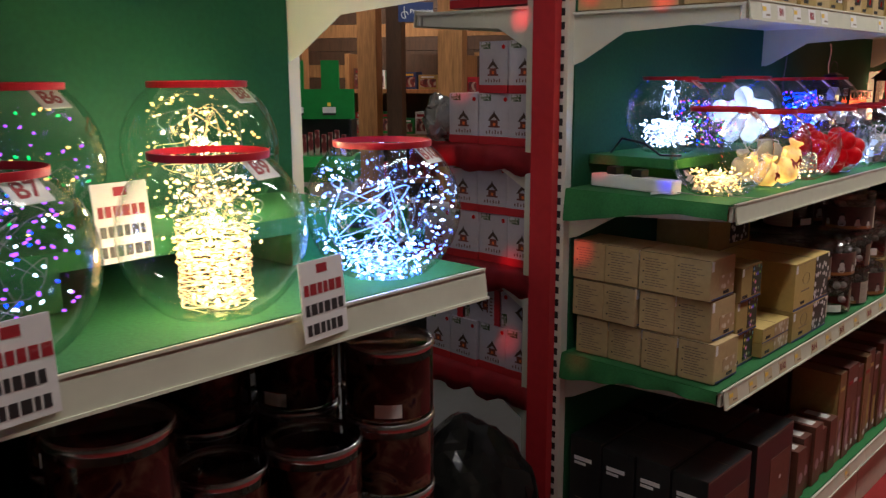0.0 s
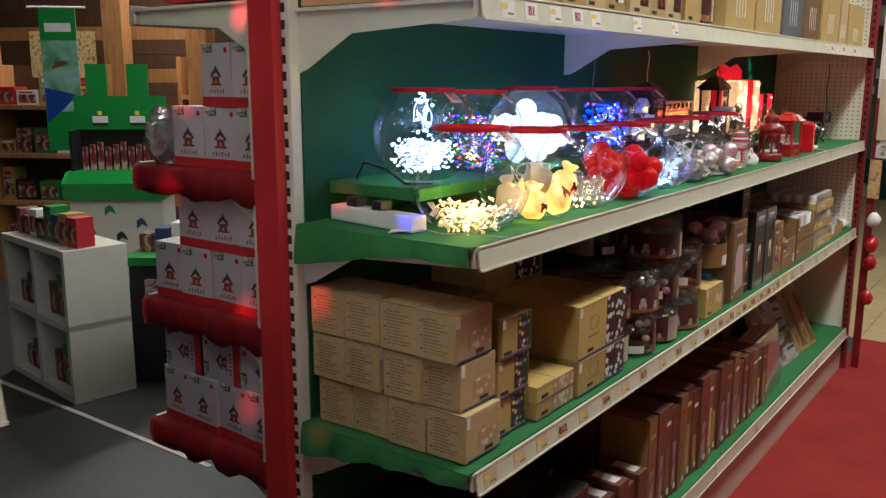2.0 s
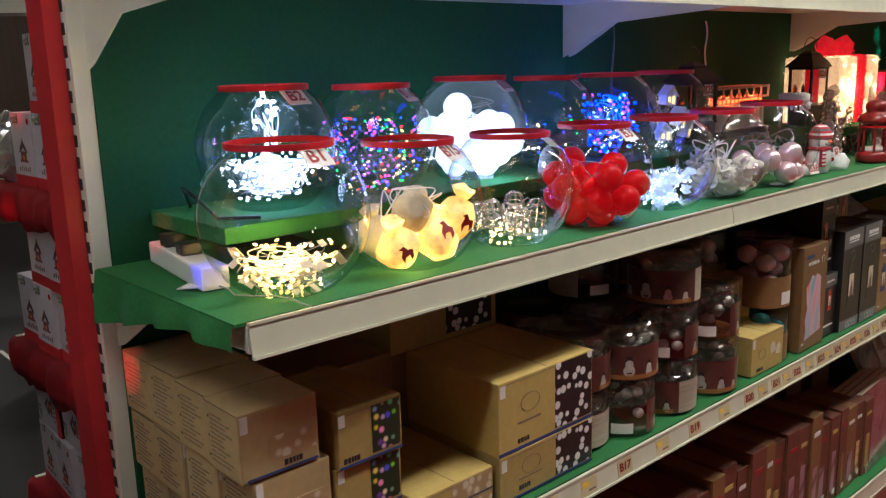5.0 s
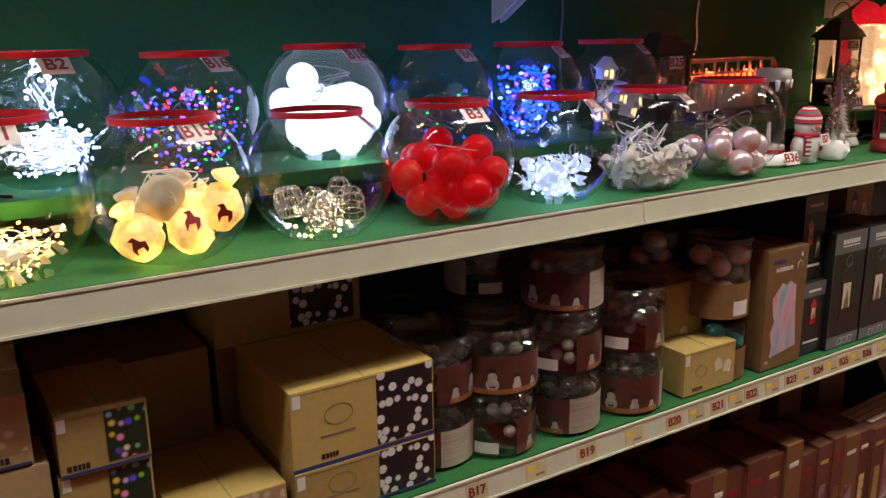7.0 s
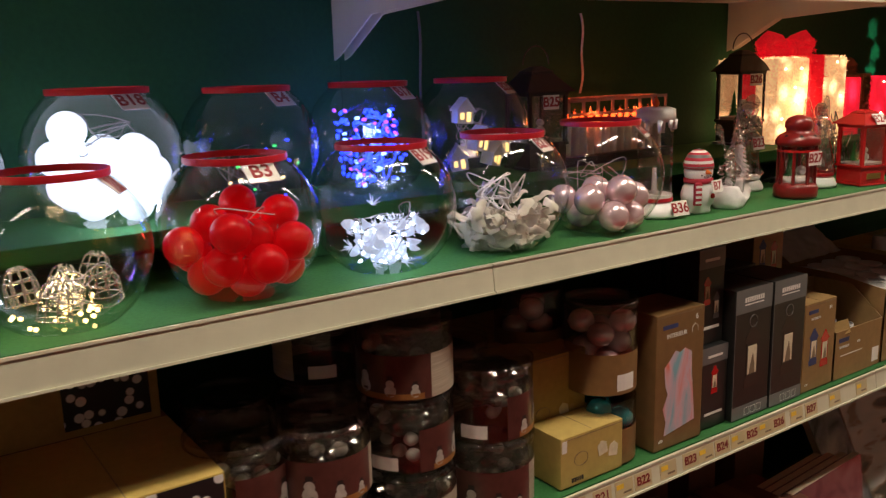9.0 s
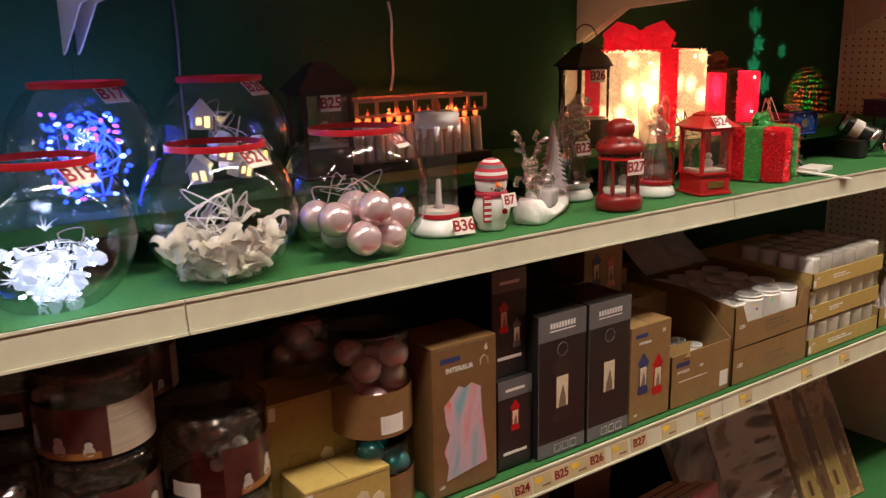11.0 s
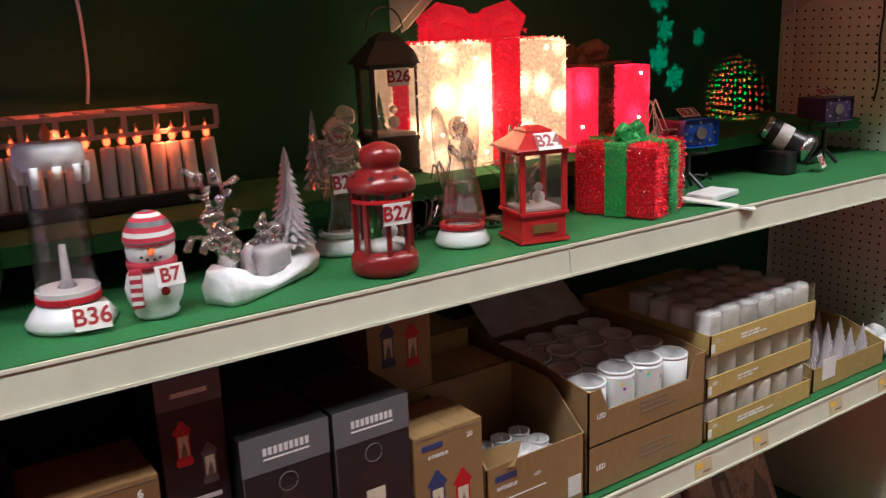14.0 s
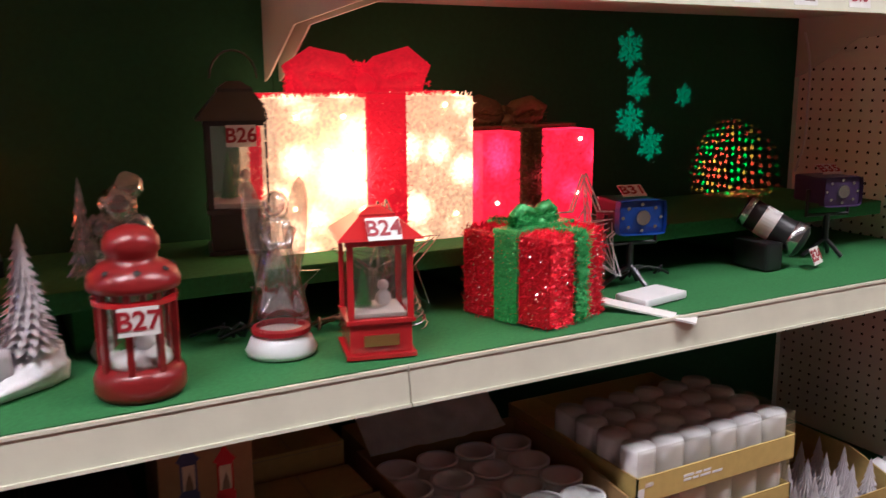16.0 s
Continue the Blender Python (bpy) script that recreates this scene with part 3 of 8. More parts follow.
for y, w in ((2.62, "B12"), (2.86, "B14"), (3.10, "B17"), (3.37, "B19"), (3.62, "B20"), (3.76, "B21"), (3.875, "B22"), (4.02, "B23"), (4.125, "B24"), (4.23, "B25"), (4.33, "B26"), (4.46, "B27")):
    rail_tag(y, 0.81, w)
for y in (2.30, 2.42, 2.52, 2.73, 2.98, 3.24, 3.50, 3.69, 3.82, 3.95, 4.07, 4.18, 4.28, 4.40, 4.56, 4.68, 4.84, 5.10, 5.28, 5.55, 5.75, 5.9):
    rail_tag(y, 0.81, "")
for y, w in ((2.43, "B1"), (2.63, "B2"), (5.05, "B11"), (5.28, "B12"), (5.52, "B13")):
    rail_tag(y, 1.775, w)
for y in (2.34, 2.53, 2.72, 2.95, 3.2, 4.95, 5.16, 5.40):
    rail_tag(y, 1.775, "")
for y in (3.3, 3.8, 4.3, 4.8, 5.3):
    rail_tag(y, 0.235, "")

# ---- glass bowls ----
def bowl(x, y, z, r, words, label, tag_turn=0.0, yaw=0.0):
    """A goldfish bowl with a red taped rim and a hanging number card."""
    th = thing("glass_bowl", label, "glass bowl", pose(x, y, z, 0, 0, yaw), "round glass bowls")
    lo, hi = -0.875, 0.80
    prof = [(0.0, 0.004)]
    c = -lo * r
    for k in range(29):
        a = math.asin(lo) + (math.asin(hi) - math.asin(lo)) * k / 28
        prof.append((r * math.cos(a), c + r * math.sin(a)))
    prof[1] = (prof[1][0], 0.002)
    rim_r, rim_z = prof[-1]
    prof.append((rim_r * 1.03, rim_z + 0.006))
    part("bowl", lathe(prof, 64), "glass", th, smooth=True).visible_shadow = False
    rim = [(rim_r * 1.004, rim_z - 0.001), (rim_r * 1.040, rim_z - 0.001), (rim_r * 1.046, rim_z + 0.004), (rim_r * 1.044, rim_z + 0.0082), (rim_r * 1.020, rim_z + 0.0086), (rim_r * 1.004, rim_z - 0.001)]
    part("rim_tape", lathe(rim, 48), "red_tape", th, "red tape round the rim")
    if words:
        a = radians(tag_turn)
        hang = pose(rim_r * 1.06 * math.cos(a), rim_r * 1.06 * math.sin(a), rim_z - 0.012, 0, -48, tag_turn)
        card = part("number_card", box(-0.0006, 0.0006, -0.024, 0.024, -0.018, 0.018), "white_card", th, "white card with a red number", at=hang)
        part("card_edge", box(0.0006, 0.001, -0.022, 0.022, -0.0165, 0.0165), "red_ink" if words.startswith("!") else "white_card", card)
        part("number", lettering(words.strip("!"), 0.032, "white_ink" if words.startswith("!") else "red_ink"), None, card, at=pose(0.0014, 0, 0))
    return th, c, r


def in_bowl(rnd, c, r, low, high, fill=0.8):
    """A random place inside a bowl, in the layer from low to high (parts of the radius, from the middle)."""
    h = rnd.uniform(low, high)
    reach = math.sqrt(max(0.02, 1 - h * h)) * fill * r
    d, a = reach * math.sqrt(rnd.random()), rnd.uniform(0, 2 * math.pi)
    return Vector((d * math.cos(a), d * math.sin(a), c + h * r * 0.97))


def tangle(rnd, c, r, low, high, n=60, fill=0.75, swing=0.8):
    """A loose cable that winds about inside a bowl in smooth loops."""
    pts = [in_bowl(rnd, c, r, low, high, fill)]
    for _ in range(n + 3):
        pts.append(pts[-1].lerp(in_bowl(rnd, c, r, low, high, fill), swing))
    out = []
    for p0, p1, p2, p3 in zip(pts, pts[1:], pts[2:], pts[3:]):
        for k in range(5):
            t = k / 5
            q = 0.5 * (2 * p1 + (p2 - p0) * t + (2 * p0 - 5 * p1 + 4 * p2 - p3) * t * t + (3 * p1 - p0 - 3 * p2 + p3) * t ** 3)
            off = q - Vector((0, 0, c))
            if off.length > r * 0.955:
                q = Vector((0, 0, c)) + off * (r * 0.955 / off.length)
            q.z = max(q.z, 0.006)
            out.append(q)
    return out


def light_string(at, c, r, label, seed, leds, count, low, high, cable=40, size=0.0022, wire=0.0011, fill=0.78, group="light strings in the bowls", strand=None, shell=0.0):
    """A string of small diodes on a thin cable, heaped in a bowl. strand: glowing wire added for the diodes' bloom."""
    rnd = random.Random(seed)
    th = thing("string_lights", label, "string lights", at, group)
    if cable:
        part("cable", rod(tangle(rnd, c, r, low, high, cable * 2 // 3, fill), min(wire, 0.0009) * 0.8, seg=4), "wire", th, smooth=True)
    meshes = {}
    # added glowing wire, imitates bloom and streaks round the diodes
    if strand:
        part("lit_strand", rod(tangle(rnd, c, r, low, high, cable // 2, fill), wire * 0.5, seg=4), strand, th, smooth=True)
    for i in range(count):
        kind = leds[i % len(leds)]
        if kind not in meshes:
            meshes[kind] = as_mesh(ball(0, 0, 0, size, fine=1, squash=(1, 1, 1.7)), "diode", kind)
        p = in_bowl(rnd, c, r, low, high, fill)
        if shell:
            side = math.hypot(p.x, p.y)
            full = math.sqrt(max(0.02, 1 - ((p.z - c) / r) ** 2)) * r * rnd.uniform(shell, 0.97)
            p.x, p.y = p.x * full / side, p.y * full / side
        ob = part("diode", meshes[kind], None, th, at=pose(*p, rnd.uniform(0, 180), rnd.uniform(0, 180), 0))
    return th, rnd


R = 0.118
ROW_F, ROW_B = -0.80, -1.03
ZF, ZB = 1.2955, 1.3855

# the riser under the back row
riser = thing("riser_plank", "long riser plank wrapped in green cloth along the shelf's back", "riser", Matrix.Identity(4))
part("plank", box(-1.195, -0.925, 2.34, 5.94, 1.355, 1.383, 0.004), "green_cloth", riser)
for y in (2.62, 3.2, 3.8, 4.4, 5.0, 5.6):
    part("block", box(-1.17, -0.95, y, y + 0.12, 1.2955, 1.3555, 0.003), "green_cloth", riser)
near_riser = thing("riser_plank", "riser plank wrapped in green cloth along the shelf's back", "riser", Matrix.Identity(4))
part("plank", box(-1.195, -0.925, -0.9, 1.27, 1.355, 1.383, 0.004), "green_cloth", near_riser)
for y in (-0.6, 0.0, 0.6, 1.1):
    part("block", box(-1.17, -0.95, y, y + 0.12, 1.2955, 1.3555, 0.003), "green_cloth", near_riser)

# front row of the long run
th, c, r = bowl(ROW_F - 0.02, 2.385, ZF, 0.13, "B1", "clear glass bowl with red rim holding warm string lights", 6)
light_string(pose(ROW_F - 0.02, 2.385, ZF), c, r, "heap of warm white string lights with pale flat tags", 11, ["led_warm", "led_pale"], 90, -0.86, -0.40, 80, 0.0026, 0.0016, strand="strand_warm")
rnd = random.Random(5)
conf = thing("paper_garland", "cream paper leaves heaped on the warm lights", "garland", pose(ROW_F - 0.02, 2.385, ZF))
leaf_mesh = as_mesh(box(-0.011, 0.011, -0.006, 0.006, -0.0006, 0.0006), "paper_leaf", "fabric")
for i in range(44):
    p = in_bowl(rnd, c, r, -0.84, -0.45, 0.75)
    part("paper_leaf", leaf_mesh, None, conf, at=pose(*p, rnd.uniform(-50, 50), rnd.uniform(-50, 50), rnd.uniform(0, 180)))
point_lamp("bowl_glow", ROW_F - 0.02, 2.385, ZF + 0.05, 2.0, (1.0, 0.60, 0.10), 0.04)

th, c, r = bowl(ROW_F, 2.615, ZF, 0.122, "B15", "clear glass bowl with red rim holding lit cotton bags", 20)
bags = thing("bag_lights", "lit cream cotton bags with red reindeer prints on a cable", "string lights", pose(ROW_F, 2.615, ZF))
rnd = random.Random(8)
deer = [(0.75 * u, 0.75 * v) for u, v in [(-0.010, 0.0), (-0.006, 0.012), (-0.012, 0.016), (-0.003, 0.020), (0.004, 0.010), (0.012, 0.008), (0.013, -0.004), (0.008, -0.012), (0.006, 0.0), (-0.003, -0.002), (-0.006, -0.013)]]
for i, (bx, by, bz, t) in enumerate([(0.035, -0.060, 0.045, 20), (0.055, 0.012, 0.050, -25), (0.045, 0.062, 0.078, 15), (-0.03, 0.03, 0.06, 40), (-0.04, -0.04, 0.05, -15), (0.02, -0.015, 0.095, 60)]):
    bm = lathe([(0.0, -0.026), (0.017, -0.024), (0.025, -0.010), (0.025, 0.008), (0.017, 0.022), (0.008, 0.026), (0.013, 0.034), (0.016, 0.040), (0.012, 0.040), (0.0, 0.03)], 22)
    for v in bm.verts:
        v.co += Vector((1, 0.8, 0.6)) * 0.007 * noise.noise(v.co * 48 + Vector((i * 3, 0, 0))) + Vector((0, 0.5, 0)) * 0.004 * noise.noise(v.co * 130)
    bag = part("cotton_bag", bm, "bag_glow" if i < 4 else "fabric", bags, at=pose(bx, by, bz, t, t * 0.6, i * 40) @ Matrix.Scale(1.28, 4), smooth=True)
    if i < 3:
        part("reindeer_print", prism(deer, 0.0258, 0.0266), "red_ink", bag, at=pose(0, 0, 0, 0, 0, -i * 40 - 10))
part("cable", rod(tangle(rnd, c, r, -0.35, 0.25, 34, 0.6), 0.0012, seg=5), "white_plastic", bags)
point_lamp("bag_glow_light", ROW_F + 0.02, 2.615, ZF + 0.05, 0.55, (1.0, 0.66, 0.16), 0.04)

th, c, r = bowl(ROW_F, 2.858, ZF, R, "||||", "clear glass bowl with red rim holding silver filigree lights", 62)
fil = thing("filigree_lights", "silver filigree bell lights heaped on warm diodes", "string lights", pose(ROW_F, 2.858, ZF))
rnd = random.Random(13)
for i in range(7):
    a = i * 0.9 + 0.4
    bm = bmesh.new()
    for k in range(9):
        t = 2 * math.pi * k / 9
        rod([(0.021 * math.cos(t) * s, 0.021 * math.sin(t) * s, h) for s, h in ((0.35, 0.05), (0.75, 0.042), (0.95, 0.025), (1.0, 0.0))], 0.0011, bm=bm, seg=4)
    for h, s in ((0.0, 1.0), (0.014, 0.99), (0.03, 0.92), (0.045, 0.62)):
        rod([(0.021 * s * math.cos(2 * math.pi * k / 14), 0.021 * s * math.sin(2 * math.pi * k / 14), h) for k in range(15)], 0.0011, bm=bm, seg=4)
    d = 0.052 if i else 0.0
    part("filigree_bell", bm, "silver_print", fil, at=pose(d * math.cos(a), d * math.sin(a), 0.022 + 0.008 * (i % 3), rnd.uniform(-25, 25), rnd.uniform(-25, 25), 0))
led = as_mesh(ball(0, 0, 0, 0.0035, fine=1), "diode", "led_pale")
for i in range(22):
    part("diode", led, None, fil, at=pose(*in_bowl(rnd, c, r, -0.86, -0.62, 0.85)))
part("cable", rod(tangle(rnd, c, r, -0.8, -0.1, 30, 0.6), 0.0008, seg=4), "wire", fil)
point_lamp("filigree_glow", ROW_F, 2.858, ZF + 0.04, 0.22, WARM, 0.04)

th, c, r = bowl(ROW_F, 3.106, ZF, R, "B3", "clear glass bowl with red rim full of red baubles", 5)
reds = thing("bauble_lights", "heap of lit glossy red baubles on a cable", "string lights", pose(ROW_F, 3.106, ZF))
rnd = random.Random(21)
placed = []
red_mesh = as_mesh(ball(0, 0, 0, 0.0285, fine=3), "red_bauble", "red_ball", True)
for i in range(4000):
    p = in_bowl(rnd, c, r, -0.82, -0.75 + 0.95 * i / 4000, 0.98)
    if (p - Vector((0, 0, c))).length < r - 0.029 and p.z > 0.029 and all((p - q).length > 0.0475 for q in placed) and len(placed) < 30:
        placed.append(p)
        part("red_bauble", red_mesh, None, reds, at=pose(*p))
part("cable", rod(tangle(rnd, c, r, -0.6, 0.35, 24, 0.6), 0.001, seg=4), "wire", reds)
point_lamp("bauble_glow", ROW_F + 0.02, 3.106, ZF + 0.11, 0.12, (1, 0.05, 0.03), 0.03)

th, c, r = bowl(ROW_F, 3.35, ZF, R, "B19", "clear glass bowl with red rim holding white flower lights", 28)
fl = thing("flower_lights", "white frosted flower lights heaped in a bowl", "string lights", pose(ROW_F, 3.35, ZF))
rnd = random.Random(31)
petal = as_mesh(lathe([(0.0, 0.0), (0.004, 0.001), (0.010, 0.006), (0.014, 0.012), (0.013, 0.0125), (0.009, 0.007), (0.0, 0.002)], 7), "flower", lamp_mat("lit frosted flower", (0.74, 0.85, 1.0), 0.62), False)
petal.transform(Matrix.Scale(0.9, 4))
spike_bm = bmesh.new()
for q in range(9):
    t = 2 * math.pi * q / 9
    rod([(0, 0, 0), (0.011 * math.cos(t), 0.011 * math.sin(t), 0.006 + 0.005 * (q % 3))], 0.0013, bm=spike_bm, seg=4, taper=0.4)
spike = as_mesh(spike_bm, "flower_spike", petal.materials[0])
for i in range(80):
    p = in_bowl(rnd, c, r, -0.84, -0.22 if i % 9 else 0.15, 0.60)
    part("flower", spike if i % 2 else petal, None, fl, at=pose(*p, rnd.uniform(-70, 70), rnd.uniform(-70, 70), 0))
led = as_mesh(ball(0, 0, 0, 0.003, fine=1), "diode", "led_cold")
for i in range(60):
    part("diode", led, None, fl, at=pose(*in_bowl(rnd, c, r, -0.80, -0.2, 0.6)))
part("cable", rod(tangle(rnd, c, r, -0.7, 0.1, 24, 0.6), 0.001, seg=4), "wire", fl)
point_lamp("flower_glow", ROW_F, 3.35, ZF + 0.06, 0.4, COLD, 0.04)

th, c, r = bowl(ROW_F, 3.597, ZF, R, "B21", "clear glass bowl with red rim holding white flock and cable", 26)
cot = thing("feather_garland", "white feathery flock garland on a clear cable", "garland", pose(ROW_F, 3.597, ZF))
rnd = random.Random(41)
feather_meshes = []
for q in range(4):
    bm = bmesh.new()
    grid = []
    for i in range(7):
        f = i / 6
        wide = 0.011 * math.sin(math.pi * (0.12 + 0.8 * f)) * (1 + 0.3 * math.sin(9 * f + q))
        lift = 0.012 * math.sin(2.2 * f + q) + 0.004 * math.sin(7 * f)
        grid.append([bm.verts.new((0.044 * (f - 0.5), g * wide, lift - 0.006 * g * g)) for g in (-1, -0.4, 0.4, 1)])
    for u, v in zip(grid, grid[1:]):
        for k in range(3):
            bm.faces.new((u[k], u[k + 1], v[k + 1], v[k]))
    feather_meshes.append(as_mesh(bm, "feather", "feather", True))
for i in range(130):
    p = in_bowl(rnd, c, r, -0.86, -0.30 if i % 3 else -0.1, 0.80)
    part("feather", feather_meshes[i % 4], None, cot, at=pose(*p, rnd.uniform(-60, 60), rnd.uniform(-60, 60), rnd.uniform(0, 360)))
part("cable", rod(tangle(rnd, c, r, -0.4, 0.35, 22, 0.6), 0.0014, seg=5), "white_plastic", cot)

th, c, r = bowl(ROW_F, 3.838, ZF, R + 0.004, "B22", "clear glass bowl with red rim holding pink pearl baubles", 34)
pk = thing("pink_bauble_lights", "pearly pink baubles on a cable in a bowl", "string lights", pose(ROW_F, 3.838, ZF))
pink_mesh = as_mesh(ball(0, 0, 0, 0.0295, fine=3), "pink_bauble", "pink", True)
for p in ((0.035, -0.062, 0.068), (0.058, 0.0, 0.082), (0.035, 0.058, 0.062), (0.062, -0.025, 0.036), (0.05, 0.03, 0.030), (-0.02, -0.03, 0.034), (-0.04, 0.03, 0.036), (-0.01, 0.0, 0.075), (-0.045, -0.055, 0.06)):
    part("pink_bauble", pink_mesh, None, pk, at=pose(*p))
rnd = random.Random(43)
part("cable", rod(tangle(rnd, c, r, -0.4, 0.4, 22, 0.75), 0.0008, seg=4), "wire", pk)

# back row on the riser
th, c, r = bowl(ROW_B, 2.49, ZB, 0.122, "B2", "clear glass bowl with red rim holding cold white lights", 10)
light_string(pose(ROW_B, 2.49, ZB), c, r, "dense bundle of cold white string lights", 51, ["led_cold"], 150, -0.74, -0.12, 190, 0.0022, 0.0034, 0.74, strand="strand_cold")
light_string(pose(ROW_B, 2.49, ZB), c, r, "cold white frosted twig lights standing up", 52, ["led_cold"], 18, -0.1, 0.85, 30, 0.0034, 0.0016, 0.25, strand="strand_cold")
point_lamp("cold_glow", ROW_B, 2.49, ZB + 0.06, 0.7, COLD, 0.05)
th, c, r = bowl(ROW_B, 2.722, ZB, R, "B16", "clear glass bowl with red rim holding coloured micro lights", 25)
light_string(pose(ROW_B, 2.722, ZB), c, r, "coloured micro lights on a fine dark cable", 53, ["led_blue", "led_violet", "led_green", "led_red", "led_blue", "led_violet", "led_warm"], 190, -0.85, 0.35, 40, 0.0022, 0.0006, 0.85)
point_lamp("violet_glow", ROW_B, 2.722, ZB + 0.07, 0.30, (0.35, 0.2, 1.0), 0.04)
th, c, r = bowl(ROW_B, 2.982, ZB, 0.122, "B18", "clear glass bowl with red rim full of glowing white balls", 22)
sb = thing("ball_lights", "glowing frosted white ball lights filling a bowl", "string lights", pose(ROW_B, 2.982, ZB))
rnd = random.Random(61)
placed = []
ball_mesh = as_mesh(ball(0, 0, 0, 0.029, fine=3), "frosted_ball", "snowball", True)
for i in range(1200):
    p = in_bowl(rnd, c, r, -0.72, 0.05, 0.82)
    if (p - Vector((0, 0, c))).length < r - 0.028 and all((p - q).length > 0.036 for q in placed) and len(placed) < 24:
        placed.append(p)
for p in placed + [Vector((0.02, -0.055, c + 0.045))]:
    part("frosted_ball", ball_mesh, None, sb, at=pose(*p))
part("cable", rod(tangle(rnd, c, r, 0.0, 0.6, 20, 0.6), 0.0011, seg=4), "wire", sb)
point_lamp("ball_glow", ROW_B + 0.085, 2.982, ZB + 0.05, 0.45, COLD, 0.05)
th, c, r = bowl(ROW_B, 3.225, ZB, R, "B4", "clear glass bowl with red rim and loose dark cable", 24)
light_string(pose(ROW_B, 3.225, ZB), c, r, "mostly dark coloured lights on a clear cable", 63, ["led_green", "led_blue", "led_pale"], 16, -0.8, 0.1, 44, 0.0024, 0.0011, 0.8)
th, c, r = bowl(ROW_B, 3.464, ZB, R, "B17", "clear glass bowl with red rim holding blue lights", 27)
light_string(pose(ROW_B, 3.464, ZB), c, r, "blue string lights hanging in a bowl", 64, ["led_blue", "led_blue", "led_ice", "led_blue", "led_violet"], 130, -0.8, 0.45, 44, 0.0036, 0.0034, 0.62, strand="strand_blue")
point_lamp("blue_glow", ROW_B, 3.464, ZB + 0.09, 0.9, BLUE, 0.04)
th, c, r = bowl(ROW_B, 3.702, ZB, R, "B20", "clear glass bowl with red rim holding little lit wooden houses", 30)
hs = thing("house_lights", "little white wooden house lights with lit windows", "string lights", pose(ROW_B, 3.702, ZB))
rnd = random.Random(71)
for i, (hx, hy, hz, t) in enumerate([(0.045, -0.055, 0.14, -12), (0.06, 0.0, 0.055, 20), (0.04, -0.06, 0.05, -30), (0.03, 0.05, 0.07, 10), (-0.03, 0.02, 0.06, 45), (0.06, -0.03, 0.085, 5)]):
    house = part("house", prism([(-0.017, 0.0), (0.017, 0.0), (0.017, 0.026), (0.0, 0.044), (-0.017, 0.026)], -0.014, 0.014), "white_plastic", hs, at=pose(hx, hy, hz - 0.02, rnd.uniform(-10, 10), rnd.uniform(-10, 10), t))
    bm = box(0.014, 0.0146, -0.011, -0.003, 0.008, 0.020)
    box(0.014, 0.0146, 0.003, 0.011, 0.004, 0.022, bm=bm)
    part("lit_window", bm, "house_glow", house)
    part("roof_edge", prism([(-0.021, 0.022), (0.0, 0.046), (0.021, 0.022), (0.021, 0.025), (0.0, 0.050), (-0.021, 0.025)], -0.017, 0.017), "white_plastic", house)
part("cable", rod(tangle(rnd, c, r, -0.6, 0.7, 24, 0.6), 0.001, seg=4), "wire", hs)
point_lamp("house_glow_light", ROW_B + 0.02, 3.702, ZB + 0.07, 0.12, WARM, 0.04)

# the near run's bowls
th, c, r = bowl(ROW_F, 0.862, ZF, 0.124, "B9", "clear glass bowl with red rim holding a tall warm light jar", 20)
light_string(pose(ROW_F, 0.862, ZF), c, r, "dense coil of warm micro lights", 81, ["led_pale", "led_warm"], 260, -0.84, -0.02, 0, 0.0021, 0.0006, 0.42)
bm = bmesh.new()
for k in range(32):
    ph = k * 1.3
    rod([((0.047 + 0.002 * math.sin(q * 1.7 + k)) * math.cos(q * 0.3 + ph), (0.047 + 0.002 * math.sin(q * 1.7 + k)) * math.sin(q * 0.3 + ph), 0.012 + 0.0033 * k + 0.003 * math.sin(q * 0.9 + k * 2.1)) for q in range(19)], 0.0005, bm=bm, seg=4)
core = thing("light_coil", "coil of glowing warm micro lights wound on a jar", "string lights", pose(ROW_F, 0.862, ZF))
part("lit_coil", bm, "strand_warm", core)
part("inner_jar", lathe([(0, 0.004), (0.044, 0.004), (0.044, 0.118), (0.034, 0.130)], 28), "glass", core, smooth=True)
light_string(pose(ROW_F, 0.862, ZF), c, r, "warm micro lights spilling up the bowl", 82, ["led_pale"], 90, -0.1, 0.6, 50, 0.0020, 0.0006, 0.62, strand="strand_warm")
point_lamp("warm_glow", ROW_F, 0.862, ZF + 0.09, 3.4, (1.0, 0.72, 0.26), 0.05)
th, c, r = bowl(ROW_B, 0.99, ZB, 0.122, "B8", "clear glass bowl with red rim holding warm micro lights", 24)
light_string(pose(ROW_B, 0.99, ZB), c, r, "warm micro lights on thin wire", 83, ["led_pale", "led_warm"], 170, -0.8, 0.72, 50, 0.0019, 0.0006, 0.82, strand="strand_warm")
point_lamp("warm_glow", ROW_B, 0.99, ZB + 0.1, 4.0, (1.0, 0.75, 0.28), 0.05)
th, c, r = bowl(ROW_F, 1.168, ZF, 0.122, "B10", "clear glass bowl with red rim full of ice blue micro lights", 20)
light_string(pose(ROW_F, 1.168, ZF), c, r, "ice blue micro lights filling the bowl", 84, ["led_ice", "led_ice", "led_cold"], 270, -0.88, 0.6, 46, 0.0017, 0.0010, 0.95, strand="strand_ice", shell=0.7)
light_string(pose(ROW_F, 1.168, ZF), c, r, "ice blue strands against the glass", 87, ["led_ice", "led_ice", "led_cold", "led_ice"], 190, -0.9, -0.45, 40, 0.0020, 0.0013, 0.8, strand="strand_ice")
